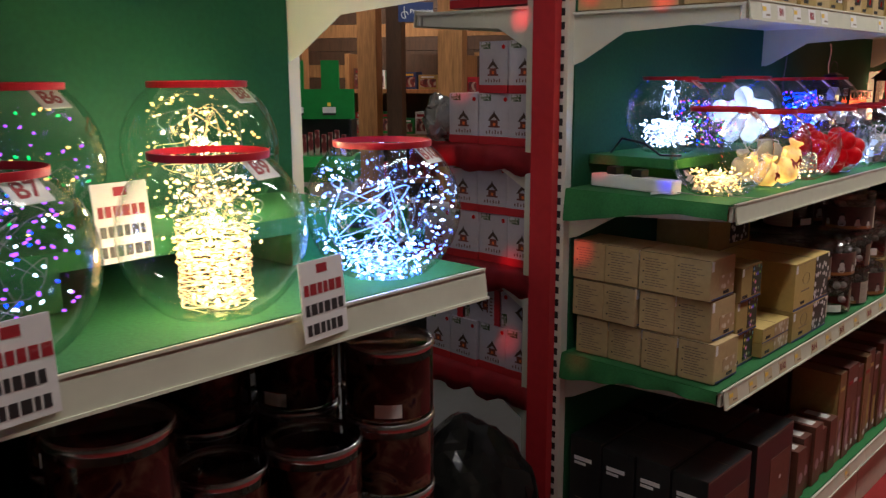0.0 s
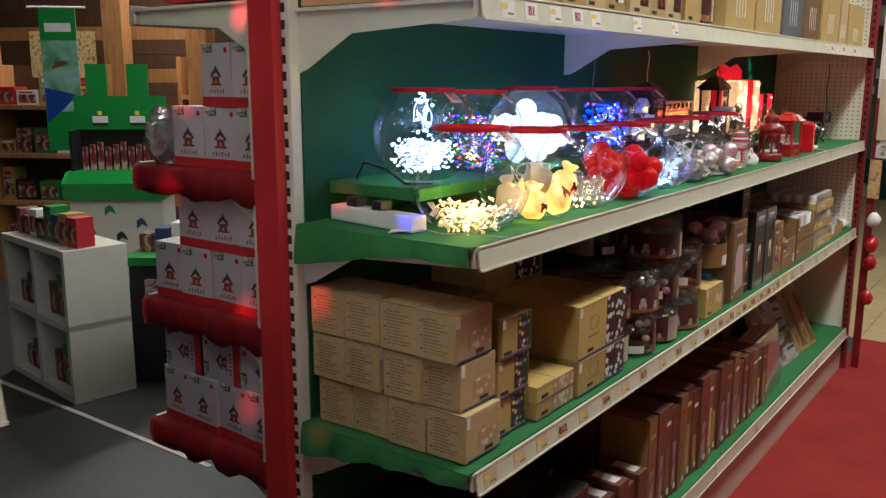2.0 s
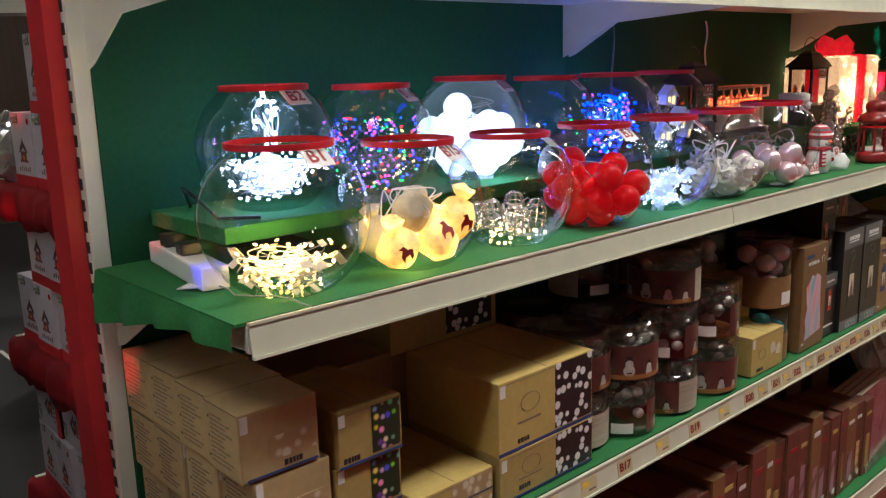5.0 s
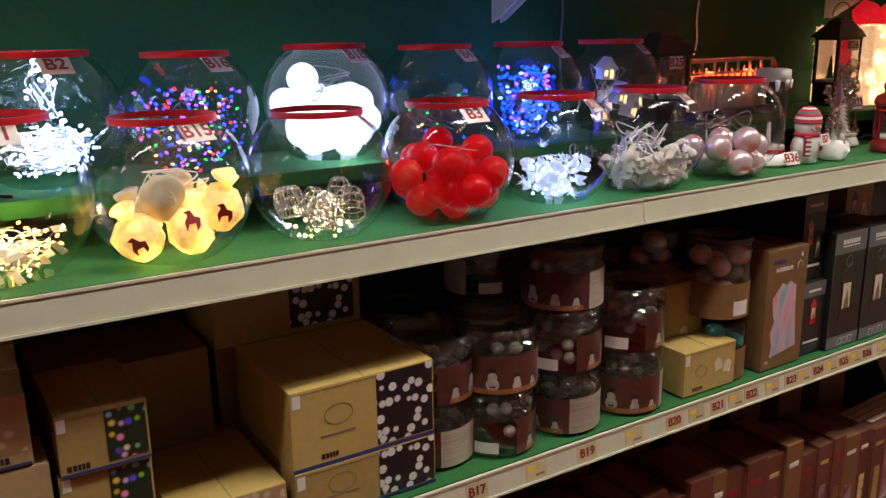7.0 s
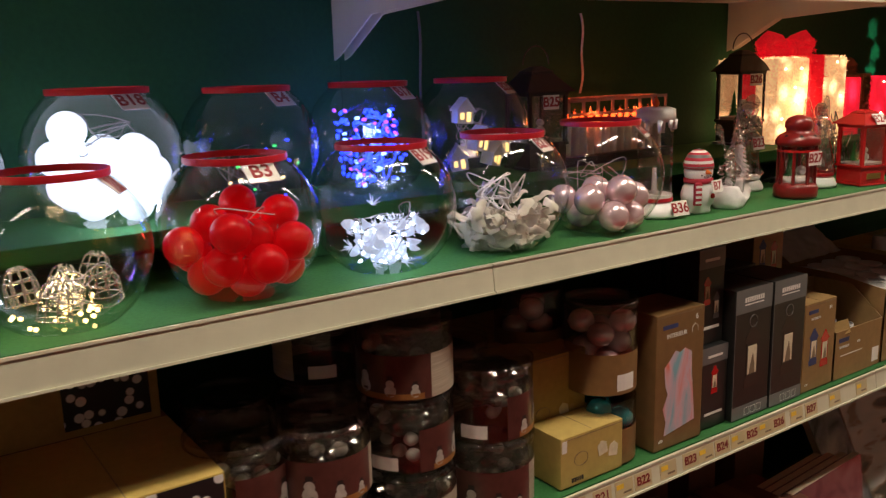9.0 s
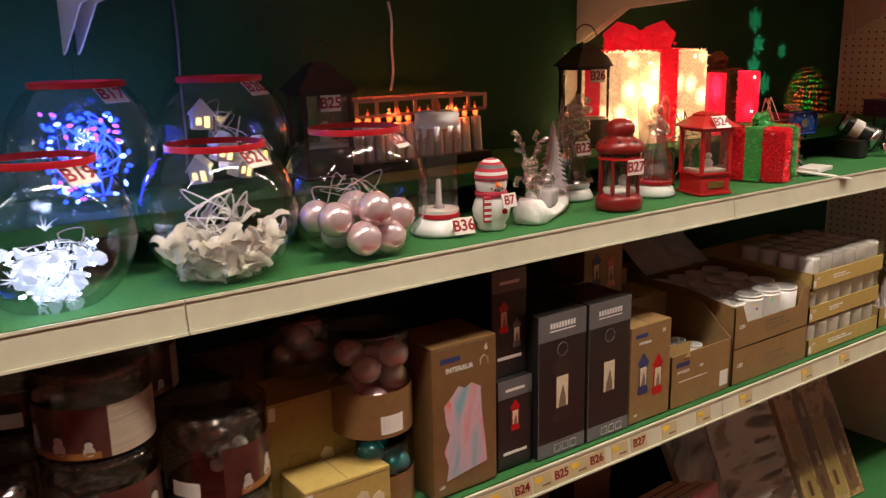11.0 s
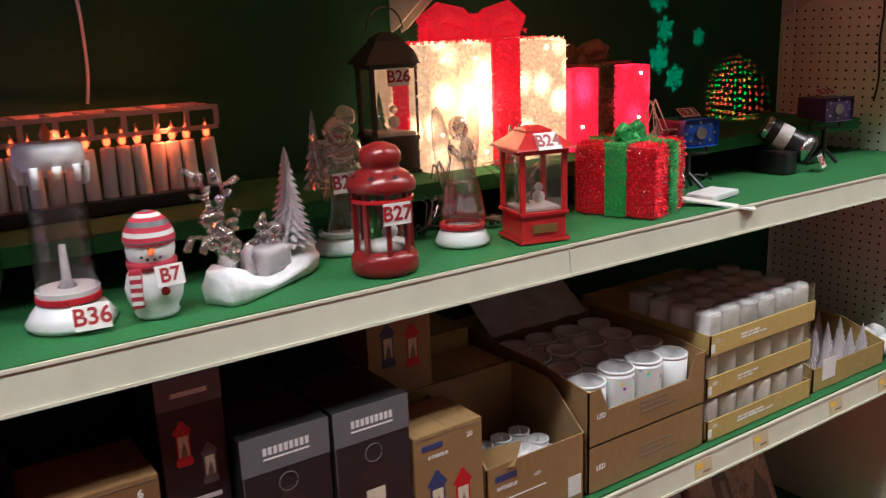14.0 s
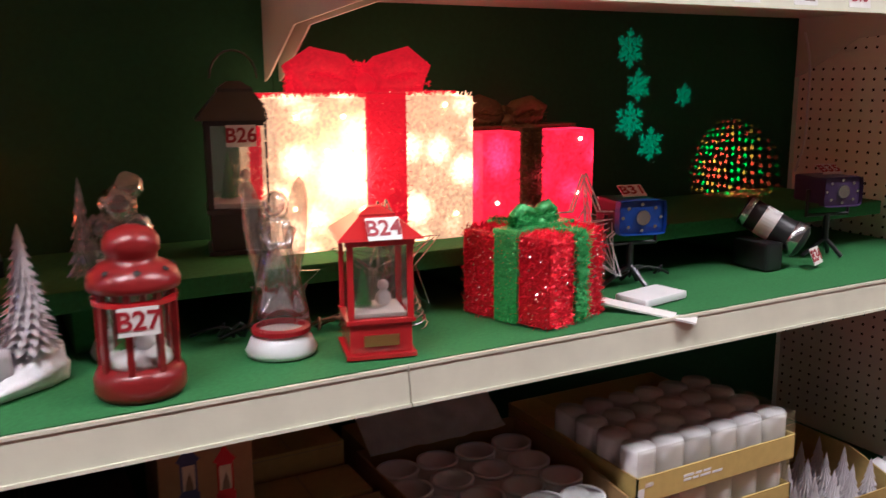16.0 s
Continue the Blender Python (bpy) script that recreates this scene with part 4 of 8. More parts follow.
point_lamp("ice_glow", ROW_F, 1.168, ZF + 0.07, 1.5, (0.32, 0.55, 1.0), 0.05)
th, c, r = bowl(ROW_F, 0.575, ZF, 0.124, "B7", "clear glass bowl with red rim holding violet and cold lights", 20)
light_string(pose(ROW_F, 0.575, ZF), c, r, "violet and cold micro lights", 85, ["led_violet", "led_cold", "led_violet", "led_blue"], 130, -0.8, 0.6, 50, 0.0019, 0.0007, 0.85)
th, c, r = bowl(ROW_B, 0.70, ZB, 0.122, "B6", "clear glass bowl with red rim holding coloured lights", 24)
light_string(pose(ROW_B, 0.70, ZB), c, r, "violet green and warm micro lights", 86, ["led_violet", "led_green", "led_warm", "led_violet"], 80, -0.8, 0.6, 40, 0.0019, 0.0007, 0.85)


def leaflet(x, y, z, lean, turn):
    """A white price leaflet in a stand, with red printed bands."""
    th = thing("price_leaflet", "white price leaflet with dark red printed bands", "price card", pose(x, y, z, 0, lean, turn), "price leaflets")
    part("card", box(-0.001, 0.001, -0.042, 0.042, 0.0, 0.108), "white_card", th)
    part("heading", box(0.001, 0.0015, -0.010, 0.010, 0.090, 0.102), "red_ink", th)
    for k in range(3):
        z = 0.062 - 0.027 * k
        rnd = random.Random(k + int(y * 100))
        yy = -0.036
        while yy < 0.032:
            w = rnd.uniform(0.006, 0.012)
            part("printed_mark", box(0.001, 0.0016, yy, yy + w, z, z + 0.015), "red_ink" if k == 0 else "black_ink", th)
            yy += w + 0.003


leaflet(-0.697, 0.965, 1.258, -5, 8)
leaflet(-0.697, 0.565, 1.258, -5, 6)
leaflet(-0.917, 0.80, 1.358, -6, 6)

# ---- things on the display shelf ----
def number_card(parent, words, at, white=False):
    card = part("number_card", box(-0.0006, 0.0006, -0.021, 0.021, -0.0155, 0.0155), "white_card", parent, "white card with a red number", at=at)
    part("number", lettering(words, 0.029, "red_ink"), None, card, at=pose(0.0010, 0, 0))
    return card


def ring(r, z, t, n=32, bm=None):
    return rod([(r * math.cos(2 * math.pi * k / n), r * math.sin(2 * math.pi * k / n), z) for k in range(n + 1)], t, bm=bm, seg=6)


# tray of candle lights
tray = thing("candle_lights", "boxed row of white candle lights with glowing orange flames", "candle lights", pose(-1.09, 4.155, 1.3835, 0, 0, 2))
part("base_strip", box(-0.05, 0.05, -0.175, 0.175, 0.0, 0.022, 0.003), "black_plastic", tray)
bm_c = lathe([(0.0, 0), (0.0105, 0), (0.0108, 0.002), (0.0108, 0.083), (0.0095, 0.085), (0.0, 0.085)], 14)
candle_mesh = as_mesh(bm_c, "candle", "white_plastic", True)
flame_mesh = as_mesh(lathe([(0.0, 0.0), (0.0040, 0.002), (0.0052, 0.006), (0.0036, 0.014), (0.0, 0.023)], 8), "flame", "flame", True)
bulb_mesh = as_mesh(lathe([(0.004, 0.0), (0.0075, 0.005), (0.0085, 0.012), (0.0055, 0.023), (0.0015, 0.032), (0.0, 0.033)], 12), "bulb", "jar", True)
for k in range(13):
    y = -0.158 + 0.0255 * k + (0.012 if k == 12 else 0)
    c1 = part("candle", candle_mesh, None, tray, at=pose(0.018 + 0.002 * (k % 3), y, 0.012, 2 * ((k * 7) % 3 - 1) + (6 if k == 12 else 0), 0, 0))
    part("flame", flame_mesh, None, c1, "glowing orange flame", at=pose(0, 0, 0.087))
    part("bulb", bulb_mesh, None, c1, at=pose(0, 0, 0.085))
top = bmesh.new()
for xx in (-0.045, 0.04):
    box(xx - 0.003, xx + 0.003, -0.17, 0.165, 0.143, 0.150, bm=top)
for k in range(8):
    y = -0.17 + 0.0478 * k
    box(-0.045, 0.04, y - 0.003, y + 0.003, 0.145, 0.149, bm=top)
    box(0.037, 0.040, y - 0.004, y + 0.004, 0.118, 0.147, bm=top)
box(0.037, 0.041, -0.17, 0.165, 0.112, 0.119, bm=top)
# clear frame; the flames' red glow is put into its colour
part("plastic_frame", top, mat("clear plastic with red flame glow", (0.62, 0.45, 0.42), 0.25, vary=0.1, bump=0.02, trans=0.4), tray)
point_lamp("candle_glow", -1.065, 4.08, 1.502, 0.42, (1, 0.13, 0.02), 0.02)
point_lamp("candle_glow", -1.065, 4.24, 1.502, 0.42, (1, 0.13, 0.02), 0.02)


def hanging_wire(x, y, z0, z1, sway, material, label):
    pts = [(x + 0.004 * math.sin(k * 0.8), y + sway * math.sin(k / 12 * math.pi), z0 + (z1 - z0) * k / 12) for k in range(13)]
    solo("hanging_cable", rod(pts, 0.0028, seg=6), material, label, "cable", Matrix.Identity(4), smooth=True)


hanging_wire(-1.19, 4.160, 1.73, 1.54, 0.008, "white_plastic", "white mains cable hanging down the back panel")
hanging_wire(-1.19, 3.687, 1.73, 1.40, 0.003, "grey_band", "thin dark cable hanging down the back panel")
hanging_wire(-1.16, 5.96, 1.73, 1.42, 0.03, "white_plastic", "white cable looping down the perforated panel")
hanging_wire(-0.92, 5.985, 1.70, 1.42, 0.012, "black_plastic", "black cable hanging in front of the perforated panel")

# tall snow column with dripping wax top
col = thing("snow_column", "clear water column lamp with white wax top and domed base", "table lamp", pose(-0.832, 4.03, ZF))
part("domed_base", lathe([(0.0, 0.0), (0.052, 0.0), (0.054, 0.006), (0.048, 0.016), (0.040, 0.026), (0.034, 0.032), (0.0, 0.032)], 32), "white_plastic", col, smooth=True)
part("ribbon", lathe([(0.034, 0.030), (0.039, 0.032), (0.039, 0.039), (0.034, 0.040)], 28), "red_tape", col, "red ribbon")
part("collar", lathe([(0.0, 0.038), (0.037, 0.038), (0.038, 0.046), (0.0, 0.047)], 28), "white_plastic", col)
part("clear_tube", lathe([(0.0365, 0.046), (0.0365, 0.20)], 36), "jar", col, smooth=True)
part("inner_core", lathe([(0.0, 0.046), (0.012, 0.046), (0.006, 0.056), (0.004, 0.10), (0.0, 0.10)], 14), "ice", col, smooth=True)
wax = bmesh.new()
lathe([(0.0, 0.224), (0.030, 0.225), (0.040, 0.221), (0.0405, 0.196), (0.0375, 0.196)], 36, bm=wax)
for k in range(10):
    a = k * 0.628
    ln = 0.012 + 0.018 * ((k * 37) % 7) / 7
    rod([(0.039 * math.cos(a), 0.039 * math.sin(a), 0.20), (0.0392 * math.cos(a), 0.0392 * math.sin(a), 0.197 - ln)], 0.006, bm=wax, seg=7, taper=0.55)
part("wax_top", wax, "white_plastic", col, "white dripping wax top", smooth=True)
part("flame_tip", lathe([(0.0, 0.224), (0.006, 0.228), (0.007, 0.234), (0.0, 0.25)], 12), "orange", col, "small amber flame", smooth=True)
number_card(col, "B36", pose(0.060, 0.012, 0.020, 0, -22, -8))

# snowman
sm = thing("snowman_figure", "white plastic snowman lamp with red striped hat and scarf", "figurine", pose(-0.795, 4.125, ZF, 0, 0, -14) @ Matrix.Scale(0.84, 4))
part("body", lathe([(0.0, 0.0), (0.030, 0.0), (0.033, 0.006), (0.031, 0.012), (0.040, 0.028), (0.043, 0.045), (0.038, 0.065), (0.028, 0.080), (0.034, 0.092), (0.036, 0.104), (0.033, 0.118), (0.02, 0.128), (0.0, 0.13)], 32), "white_plastic", sm, smooth=True)
hat = [(0.036, 0.112), (0.037, 0.118), (0.034, 0.132), (0.026, 0.147), (0.014, 0.157), (0.0, 0.161)]
for k in range(len(hat) - 1):
    (r0, z0), (r1, z1) = hat[k], hat[k + 1]
    mid = ((r0 + r1) / 2 + 0.001, (z0 + z1) / 2)
    part("hat_stripe", lathe([(r0 + 0.001, z0), mid], 28), "striped", sm, smooth=True)
    part("hat_stripe", lathe([mid, (r1 + 0.001, z1)], 28), "white_ink" if k % 2 else "grey_band", sm, smooth=True)
part("carrot_nose", rod([(0.034, 0.0, 0.105), (0.046, -0.001, 0.104), (0.054, -0.002, 0.103)], 0.006, seg=8, taper=0.2), "orange", sm)
for yy, zz in ((-0.013, 0.113), (0.013, 0.113), (-0.014, 0.097), (-0.006, 0.093), (0.004, 0.092), (0.012, 0.095)):
    part("coal_dot", ball(0.0335 - 0.15 * yy * yy * 100 * 0.1, yy, zz, 0.0026, fine=1), "black_ink", sm)
part("scarf_ring", lathe([(0.028, 0.074), (0.036, 0.076), (0.037, 0.086), (0.029, 0.089)], 24), "striped", sm, smooth=True)
scarf = part("scarf_end", box(0.030, 0.044, -0.028, -0.010, 0.022, 0.08, 0.004), "striped", sm, at=pose(0, 0, 0, 0, 0, -10))
for k in range(4):
    part("white_stripe", box(0.0435, 0.0447, -0.027, -0.011, 0.028 + 0.013 * k, 0.034 + 0.013 * k), "white_ink", scarf)
part("heart", ball(0.0415, 0.014, 0.045, 0.007, fine=2, squash=(0.4, 1, 1)), "red_plastic", sm, smooth=True)
number_card(sm, "B7", pose(0.047, 0.022, 0.070, 0, -14, 18))


def fir(parent, x, y, z, h, r, material, tiers=9):
    bm = bmesh.new()
    for k in range(tiers):
        f = k / tiers
        zz, rr = z + h * f, r * (1 - f) + 0.003
        n = 14
        vs = []
        for q in range(n * 2):
            a = math.pi * q / n
            rad = rr * (1.0 if q % 2 == 0 else 0.72)
            vs.append(bm.verts.new((x + rad * math.cos(a + k), y + rad * math.sin(a + k), zz + (0.0 if q % 2 == 0 else 0.004))))
        tip = bm.verts.new((x, y, zz + h / tiers * 2.0))
        for q in range(2 * n):
            bm.faces.new((vs[q], vs[(q + 1) % (2 * n)], tip))
        bm.faces.new(vs[::-1])
    return part("fir_tree", bm, material, parent)


# sleigh scene in clear acrylic
sl = thing("sleigh_figure", "frosted acrylic reindeer sleigh with fir tree on a snowy base", "figurine", pose(-0.828, 4.286, ZF, 0, 0, 31) @ Matrix.Scale(1.20, 4))
base = bmesh.new()
n = 18
prof = [(-0.085, 0.038), (-0.07, 0.040), (-0.055, 0.030), (-0.03, 0.016), (0.0, 0.014), (0.03, 0.020), (0.06, 0.032), (0.085, 0.036)]
rows = []
for y, h in prof:
    rows.append([base.verts.new((x * (0.7 if abs(y) > 0.08 else 1), y, zz)) for x, zz in ((-0.026, 0), (-0.03, h * 0.5), (-0.018, h), (0.018, h), (0.03, h * 0.5), (0.026, 0))])
for a, b in zip(rows, rows[1:]):
    for k in range(6):
        base.faces.new((a[k], a[(k + 1) % 6], b[(k + 1) % 6], b[k]))
base.faces.new(rows[0])
base.faces.new(rows[-1][::-1])
bmesh.ops.recalc_face_normals(base, faces=base.faces[:])
bmesh.ops.subdivide_edges(base, edges=base.edges[:], cuts=2, use_grid_fill=True)
for v in base.verts:
    v.co += Vector((1, 0.5, 1)) * 0.003 * noise.noise(v.co * 70) * (1 if v.co.z > 0.002 else 0)
part("snow_base", base, "snow", sl, smooth=True)
rnd = random.Random(3)
deer_bm = bmesh.new()
rod([(0.0, -0.062, 0.035), (0.0, -0.070, 0.065), (0.0, -0.078, 0.085)], 0.010, bm=deer_bm, seg=8, taper=0.8)
ball(0, -0.082, 0.095, 0.013, bm=deer_bm, squash=(0.8, 1.3, 1))
for s in (-1, 1):
    stem = [(0.004 * s, -0.079, 0.100), (0.010 * s, -0.076, 0.116), (0.014 * s, -0.080, 0.130), (0.012 * s, -0.088, 0.140)]
    rod(stem, 0.0034, bm=deer_bm, seg=6, taper=0.7)
    for k, (dx, dy, dz) in enumerate(((0.008, -0.012, 0.004), (0.009, 0.010, 0.006), (0.006, -0.010, 0.008), (0.004, 0.008, 0.007))):
        q = stem[1 + k % 3]
        tip = (q[0] + dx * s, q[1] + dy, q[2] + dz)
        rod([q, tip], 0.0028, bm=deer_bm, seg=5)
        ball(*tip, 0.0048, bm=deer_bm, fine=1)
    rod([(0.006 * s, -0.066, 0.07), (0.010 * s, -0.104, 0.080), (0.010 * s, -0.114, 0.066)], 0.004, bm=deer_bm, seg=6)
for y, z, g in ((-0.060, 0.050, 0.013), (-0.068, 0.072, 0.012), (-0.052, 0.060, 0.010), (-0.085, 0.070, 0.008), (-0.050, 0.082, 0.008), (-0.040, 0.094, 0.006)):
    ball(0, y, z, g, bm=deer_bm, fine=2)
for v in deer_bm.verts:
    v.co += Vector((1, 1, 1)) * 0.0035 * noise.noise(v.co * 140)
part("reindeer", deer_bm, "crystal", sl, smooth=True)
sleigh = bmesh.new()
box(-0.02, 0.02, -0.02, 0.030, 0.014, 0.045, 0.008, bm=sleigh)
rod([(0, -0.022, 0.02), (0, -0.032, 0.04), (0, -0.024, 0.052)], 0.006, bm=sleigh, seg=7)
part("sleigh", sleigh, "ice", sl, smooth=True)
sant = ball(0, 0.006, 0.050, 0.014, fine=3, squash=(0.9, 0.9, 1.2))
ball(0, 0.003, 0.069, 0.008, bm=sant, fine=3)
rod([(0, 0.003, 0.073), (0, 0.009, 0.084)], 0.0065, bm=sant, seg=8, taper=0.3)
ball(0, 0.024, 0.056, 0.013, bm=sant, fine=3, squash=(1, 0.9, 1.2))
rod([(0, -0.004, 0.056), (0, -0.03, 0.052)], 0.004, bm=sant, seg=6)
for v in sant.verts:
    v.co += Vector((1, 1, 1)) * 0.003 * noise.noise(v.co * 160)
part("driver", sant, "crystal", sl, smooth=True)
fir(sl, 0.0, 0.058, 0.034, 0.112, 0.030, "ice", 13)


def angel(x, y, h, words, material, turn, wing=True, tree=False):
    th = thing("gift_bringer_lamp" if tree else "angel_lamp", "clear acrylic robed figure lamp with little fir on white base" if tree else "clear acrylic angel lamp with folded wings on a white domed base", "figurine", pose(x, y, ZF, 0, 0, turn))
    s = h / 0.22
    part("domed_base", lathe([(0, 0), (0.042 * s, 0), (0.044 * s, 0.006), (0.038 * s, 0.020), (0.030 * s, 0.028), (0, 0.028)], 30), "white_plastic", th, smooth=True)
    part("ribbon", lathe([(0.030 * s, 0.026), (0.036 * s, 0.028), (0.036 * s, 0.034), (0.03 * s, 0.036)], 26), "red_tape" if not tree else "white_plastic", th)
    bm = lathe([(0.040 * s, 0.034 * s), (0.036 * s, 0.045 * s), (0.030 * s, 0.08 * s), (0.022 * s, 0.115 * s), (0.017 * s, 0.135 * s), (0.020 * s, 0.150 * s), (0.016 * s, 0.165 * s), (0.008 * s, 0.172 * s), (0.0, 0.173 * s)], 24)
    for v in bm.verts:
        a = math.atan2(v.co.y, v.co.x)
        k = 1 + 0.07 * math.sin(a * 7)
        v.co.x, v.co.y = v.co.x * k, v.co.y * k
    if tree:
        bmesh.ops.subdivide_edges(bm, edges=bm.edges[:], cuts=1, use_grid_fill=True)
        for y1, z1, g in ((0.016, 0.150, 0.020), (-0.018, 0.152, 0.018), (0.0, 0.178, 0.022), (0.012, 0.198, 0.017), (-0.026, 0.128, 0.013), (0.020, 0.120, 0.015)):
            ball(0.004, y1 * s, z1 * s, g * s, bm=bm, fine=3)
        for v in bm.verts:
            v.co += v.co.normalized() * 0.006 * noise.noise(v.co * 75) + Vector((1, 1, 1)) * 0.0025 * noise.noise(v.co * 190)
    part("robe", bm, material, th, smooth=True)
    part("head", ball(0.002, 0, 0.186 * s, 0.0125 * s, fine=3, squash=(1, 0.9, 1.15)), material, th, smooth=True)
    part("hair", ball(-0.004 * s, 0, 0.182 * s, 0.0155 * s, fine=3, squash=(0.8, 1.05, 1.25)), material, th, smooth=True)
    part("folded_arm", rod([(0.006, -0.018 * s, 0.155 * s), (0.026 * s, -0.010 * s, 0.138 * s), (0.028 * s, 0.010 * s, 0.140 * s), (0.006, 0.018 * s, 0.155 * s)], 0.0055 * s, seg=7), material, th, smooth=True)
    if wing:
        for q in (-1, 1):
            out = [(0.010, 0.150), (0.022, 0.185), (0.033, 0.207), (0.042, 0.216), (0.050, 0.210), (0.054, 0.190), (0.053, 0.160), (0.047, 0.125), (0.038, 0.095), (0.028, 0.078), (0.022, 0.090), (0.018, 0.115)]
            bm = bmesh.new()
            rims = []
            for depth, grow in ((-0.009, 0.80), (-0.012, 1.0), (-0.018, 1.0), (-0.021, 0.80)):
                rims.append([bm.verts.new((depth * s, q * s * 0.74 * (0.034 + (y1 - 0.034) * grow), s * (0.15 + (z1 - 0.15) * grow))) for y1, z1 in out])
            for p0, p1 in zip(rims, rims[1:]):
                for k in range(12):
                    bm.faces.new((p0[k], p0[(k + 1) % 12], p1[(k + 1) % 12], p1[k]))
            bm.faces.new(rims[0])
            bm.faces.new(rims[-1])
            bmesh.ops.recalc_face_normals(bm, faces=bm.faces[:])
            part("wing", bm, material, th, smooth=True)
    if tree:
        fir(th, 0.02, -0.040 * s, 0.10 * s, 0.10 * s, 0.018 * s, material, 7)
    if words:
        number_card(th, words, pose(0.046 * s, -0.006, 0.11 * s, 0, -8, 10))
    return th


angel(-0.925, 4.462, 0.235, "B23", "crystal", -10, wing=False, tree=True)
angel(-0.833, 4.632, 0.225, "", "crystal", -12)

# round red lantern
rl = thing("round_lantern", "matt red round metal lantern with snow scene inside", "lantern", pose(-0.777, 4.452, ZF, 0, 0, -20))
part("foot", lathe([(0, 0), (0.046, 0), (0.049, 0.006), (0.049, 0.022), (0.046, 0.028), (0.040, 0.034), (0, 0.034)], 40), "red_lantern", rl, smooth=True)
part("glazing", lathe([(0.0395, 0.034), (0.0395, 0.118)], 36), "jar", rl, smooth=True)
for k in range(8):
    a = math.pi * k / 4
    part("bar", box(0.038, 0.044, -0.0035, 0.0035, 0.03, 0.122, 0.001), "red_lantern", rl, at=pose(0, 0, 0, 0, 0, math.degrees(a)))
part("band", lathe([(0.041, 0.104), (0.046, 0.105), (0.046, 0.110), (0.041, 0.111)], 36), "red_plastic", rl)
part("hood", lathe([(0.040, 0.118), (0.049, 0.120), (0.050, 0.128), (0.046, 0.138), (0.036, 0.146), (0.027, 0.150), (0.027, 0.156), (0.030, 0.160), (0.030, 0.172), (0.024, 0.181), (0.010, 0.187), (0, 0.188)], 40), "red_lantern", rl, smooth=True)
for k in range(8):
    a = math.pi * k / 4 + 0.3
    part("vent_hole", lathe([(0, 0.0), (0.0042, 0.0)], 5), "dark", rl, at=pose(0.0435 * math.cos(a), 0.0435 * math.sin(a), 0.1425, 0, 0, 0) @ pose(0, 0, 0, 0, 35, math.degrees(a)))
part("snow_scene", lathe([(0, 0.034), (0.036, 0.034), (0.034, 0.043), (0.015, 0.050), (0, 0.05)], 20), "snow", rl, smooth=True)
part("little_snowman", ball(0.006, 0.008, 0.060, 0.012, fine=2), "white_plastic", rl, smooth=True)
fir(rl, -0.006, -0.012, 0.046, 0.045, 0.014, "green_tinsel", 5)
number_card(rl, "B27", pose(0.048, 0.012, 0.092, 0, 0, 14))


def square_lantern(name, label, x, y, z, w, h, body, turn, words, roof_h=0.035, ring_top=False, scene_in=True):
    th = thing(name, label, "lantern", pose(x, y, z, 0, 0, turn))
    a = w / 2
    part("base", box(-a - 0.003, a + 0.003, -a - 0.003, a + 0.003, 0, 0.006, 0.001), body, th)
    part("plinth", box(-a + 0.002, a - 0.002, -a + 0.002, a - 0.002, 0.006, h * 0.24, 0.002), body, th)
    part("ledge", box(-a - 0.002, a + 0.002, -a - 0.002, a + 0.002, h * 0.24, h * 0.27, 0.001), body, th)
    z1 = h - roof_h
    for sx in (-1, 1):
        for sy in (-1, 1):
            part("corner_post", box(sx * a - 0.004 * (sx > 0) * 2 + 0.0, sx * a + 0.008 * (sx < 0), sy * a - 0.008 * (sy > 0), sy * a + 0.008 * (sy < 0), h * 0.27, z1, 0.001), body, th)
    part("top_frame", box(-a - 0.002, a + 0.002, -a - 0.002, a + 0.002, z1 - 0.008, z1, 0.001), body, th)
    for k in range(4):
        part("pane", box(a - 0.004, a - 0.003, -a + 0.006, a - 0.006, h * 0.27, z1 - 0.008), "jar", th, at=pose(0, 0, 0, 0, 0, 90 * k))
    bm = bmesh.new()
    tiers = [(a + 0.012, z1), (a + 0.010, z1 + 0.003), (a * 0.55, z1 + roof_h * 0.72), (a * 0.55, z1 + roof_h * 0.80), (a * 0.2, h)]
    rows = [[bm.verts.new((sx * r, sy * r, zz)) for sx, sy in ((-1, -1), (1, -1), (1, 1), (-1, 1))] for r, zz in tiers]
    for p, q in zip(rows, rows[1:]):
        for k in range(4):
            bm.faces.new((p[k], p[(k + 1) % 4], q[(k + 1) % 4], q[k]))
    bm.faces.new(rows[0][::-1])
    bm.faces.new(rows[-1])
    part("roof", bm, body, th)
    if ring_top:
        part("carry_ring", rod([(0, 0.034 * math.sin(t * math.pi / 10 - 0.0) * 1.0 if False else 0.034 * math.cos(t * math.pi / 10), h + 0.004 + 0.040 * math.sin(t * math.pi / 10)) for t in range(11)], 0.0016, seg=6), body, th)
    if scene_in:
        part("snow_floor", box(-a + 0.008, a - 0.008, -a + 0.008, a - 0.008, h * 0.27, h * 0.30, 0.002), "snow", th)
        part("little_snowman", ball(0.0, 0.01, h * 0.36, w * 0.13, bm=ball(0.0, 0.01, h * 0.45, w * 0.09)), "white_plastic", th, smooth=True)
        fir(th, -0.01, -0.014, h * 0.30, h * 0.24, w * 0.13, "green_tinsel", 5)
    if words:
        number_card(th, words, pose(a + 0.004, 0.004, z1 - 0.022 if z > 1.35 else h - 0.022, 0, 0 if z > 1.35 else -38, 4))
    return th


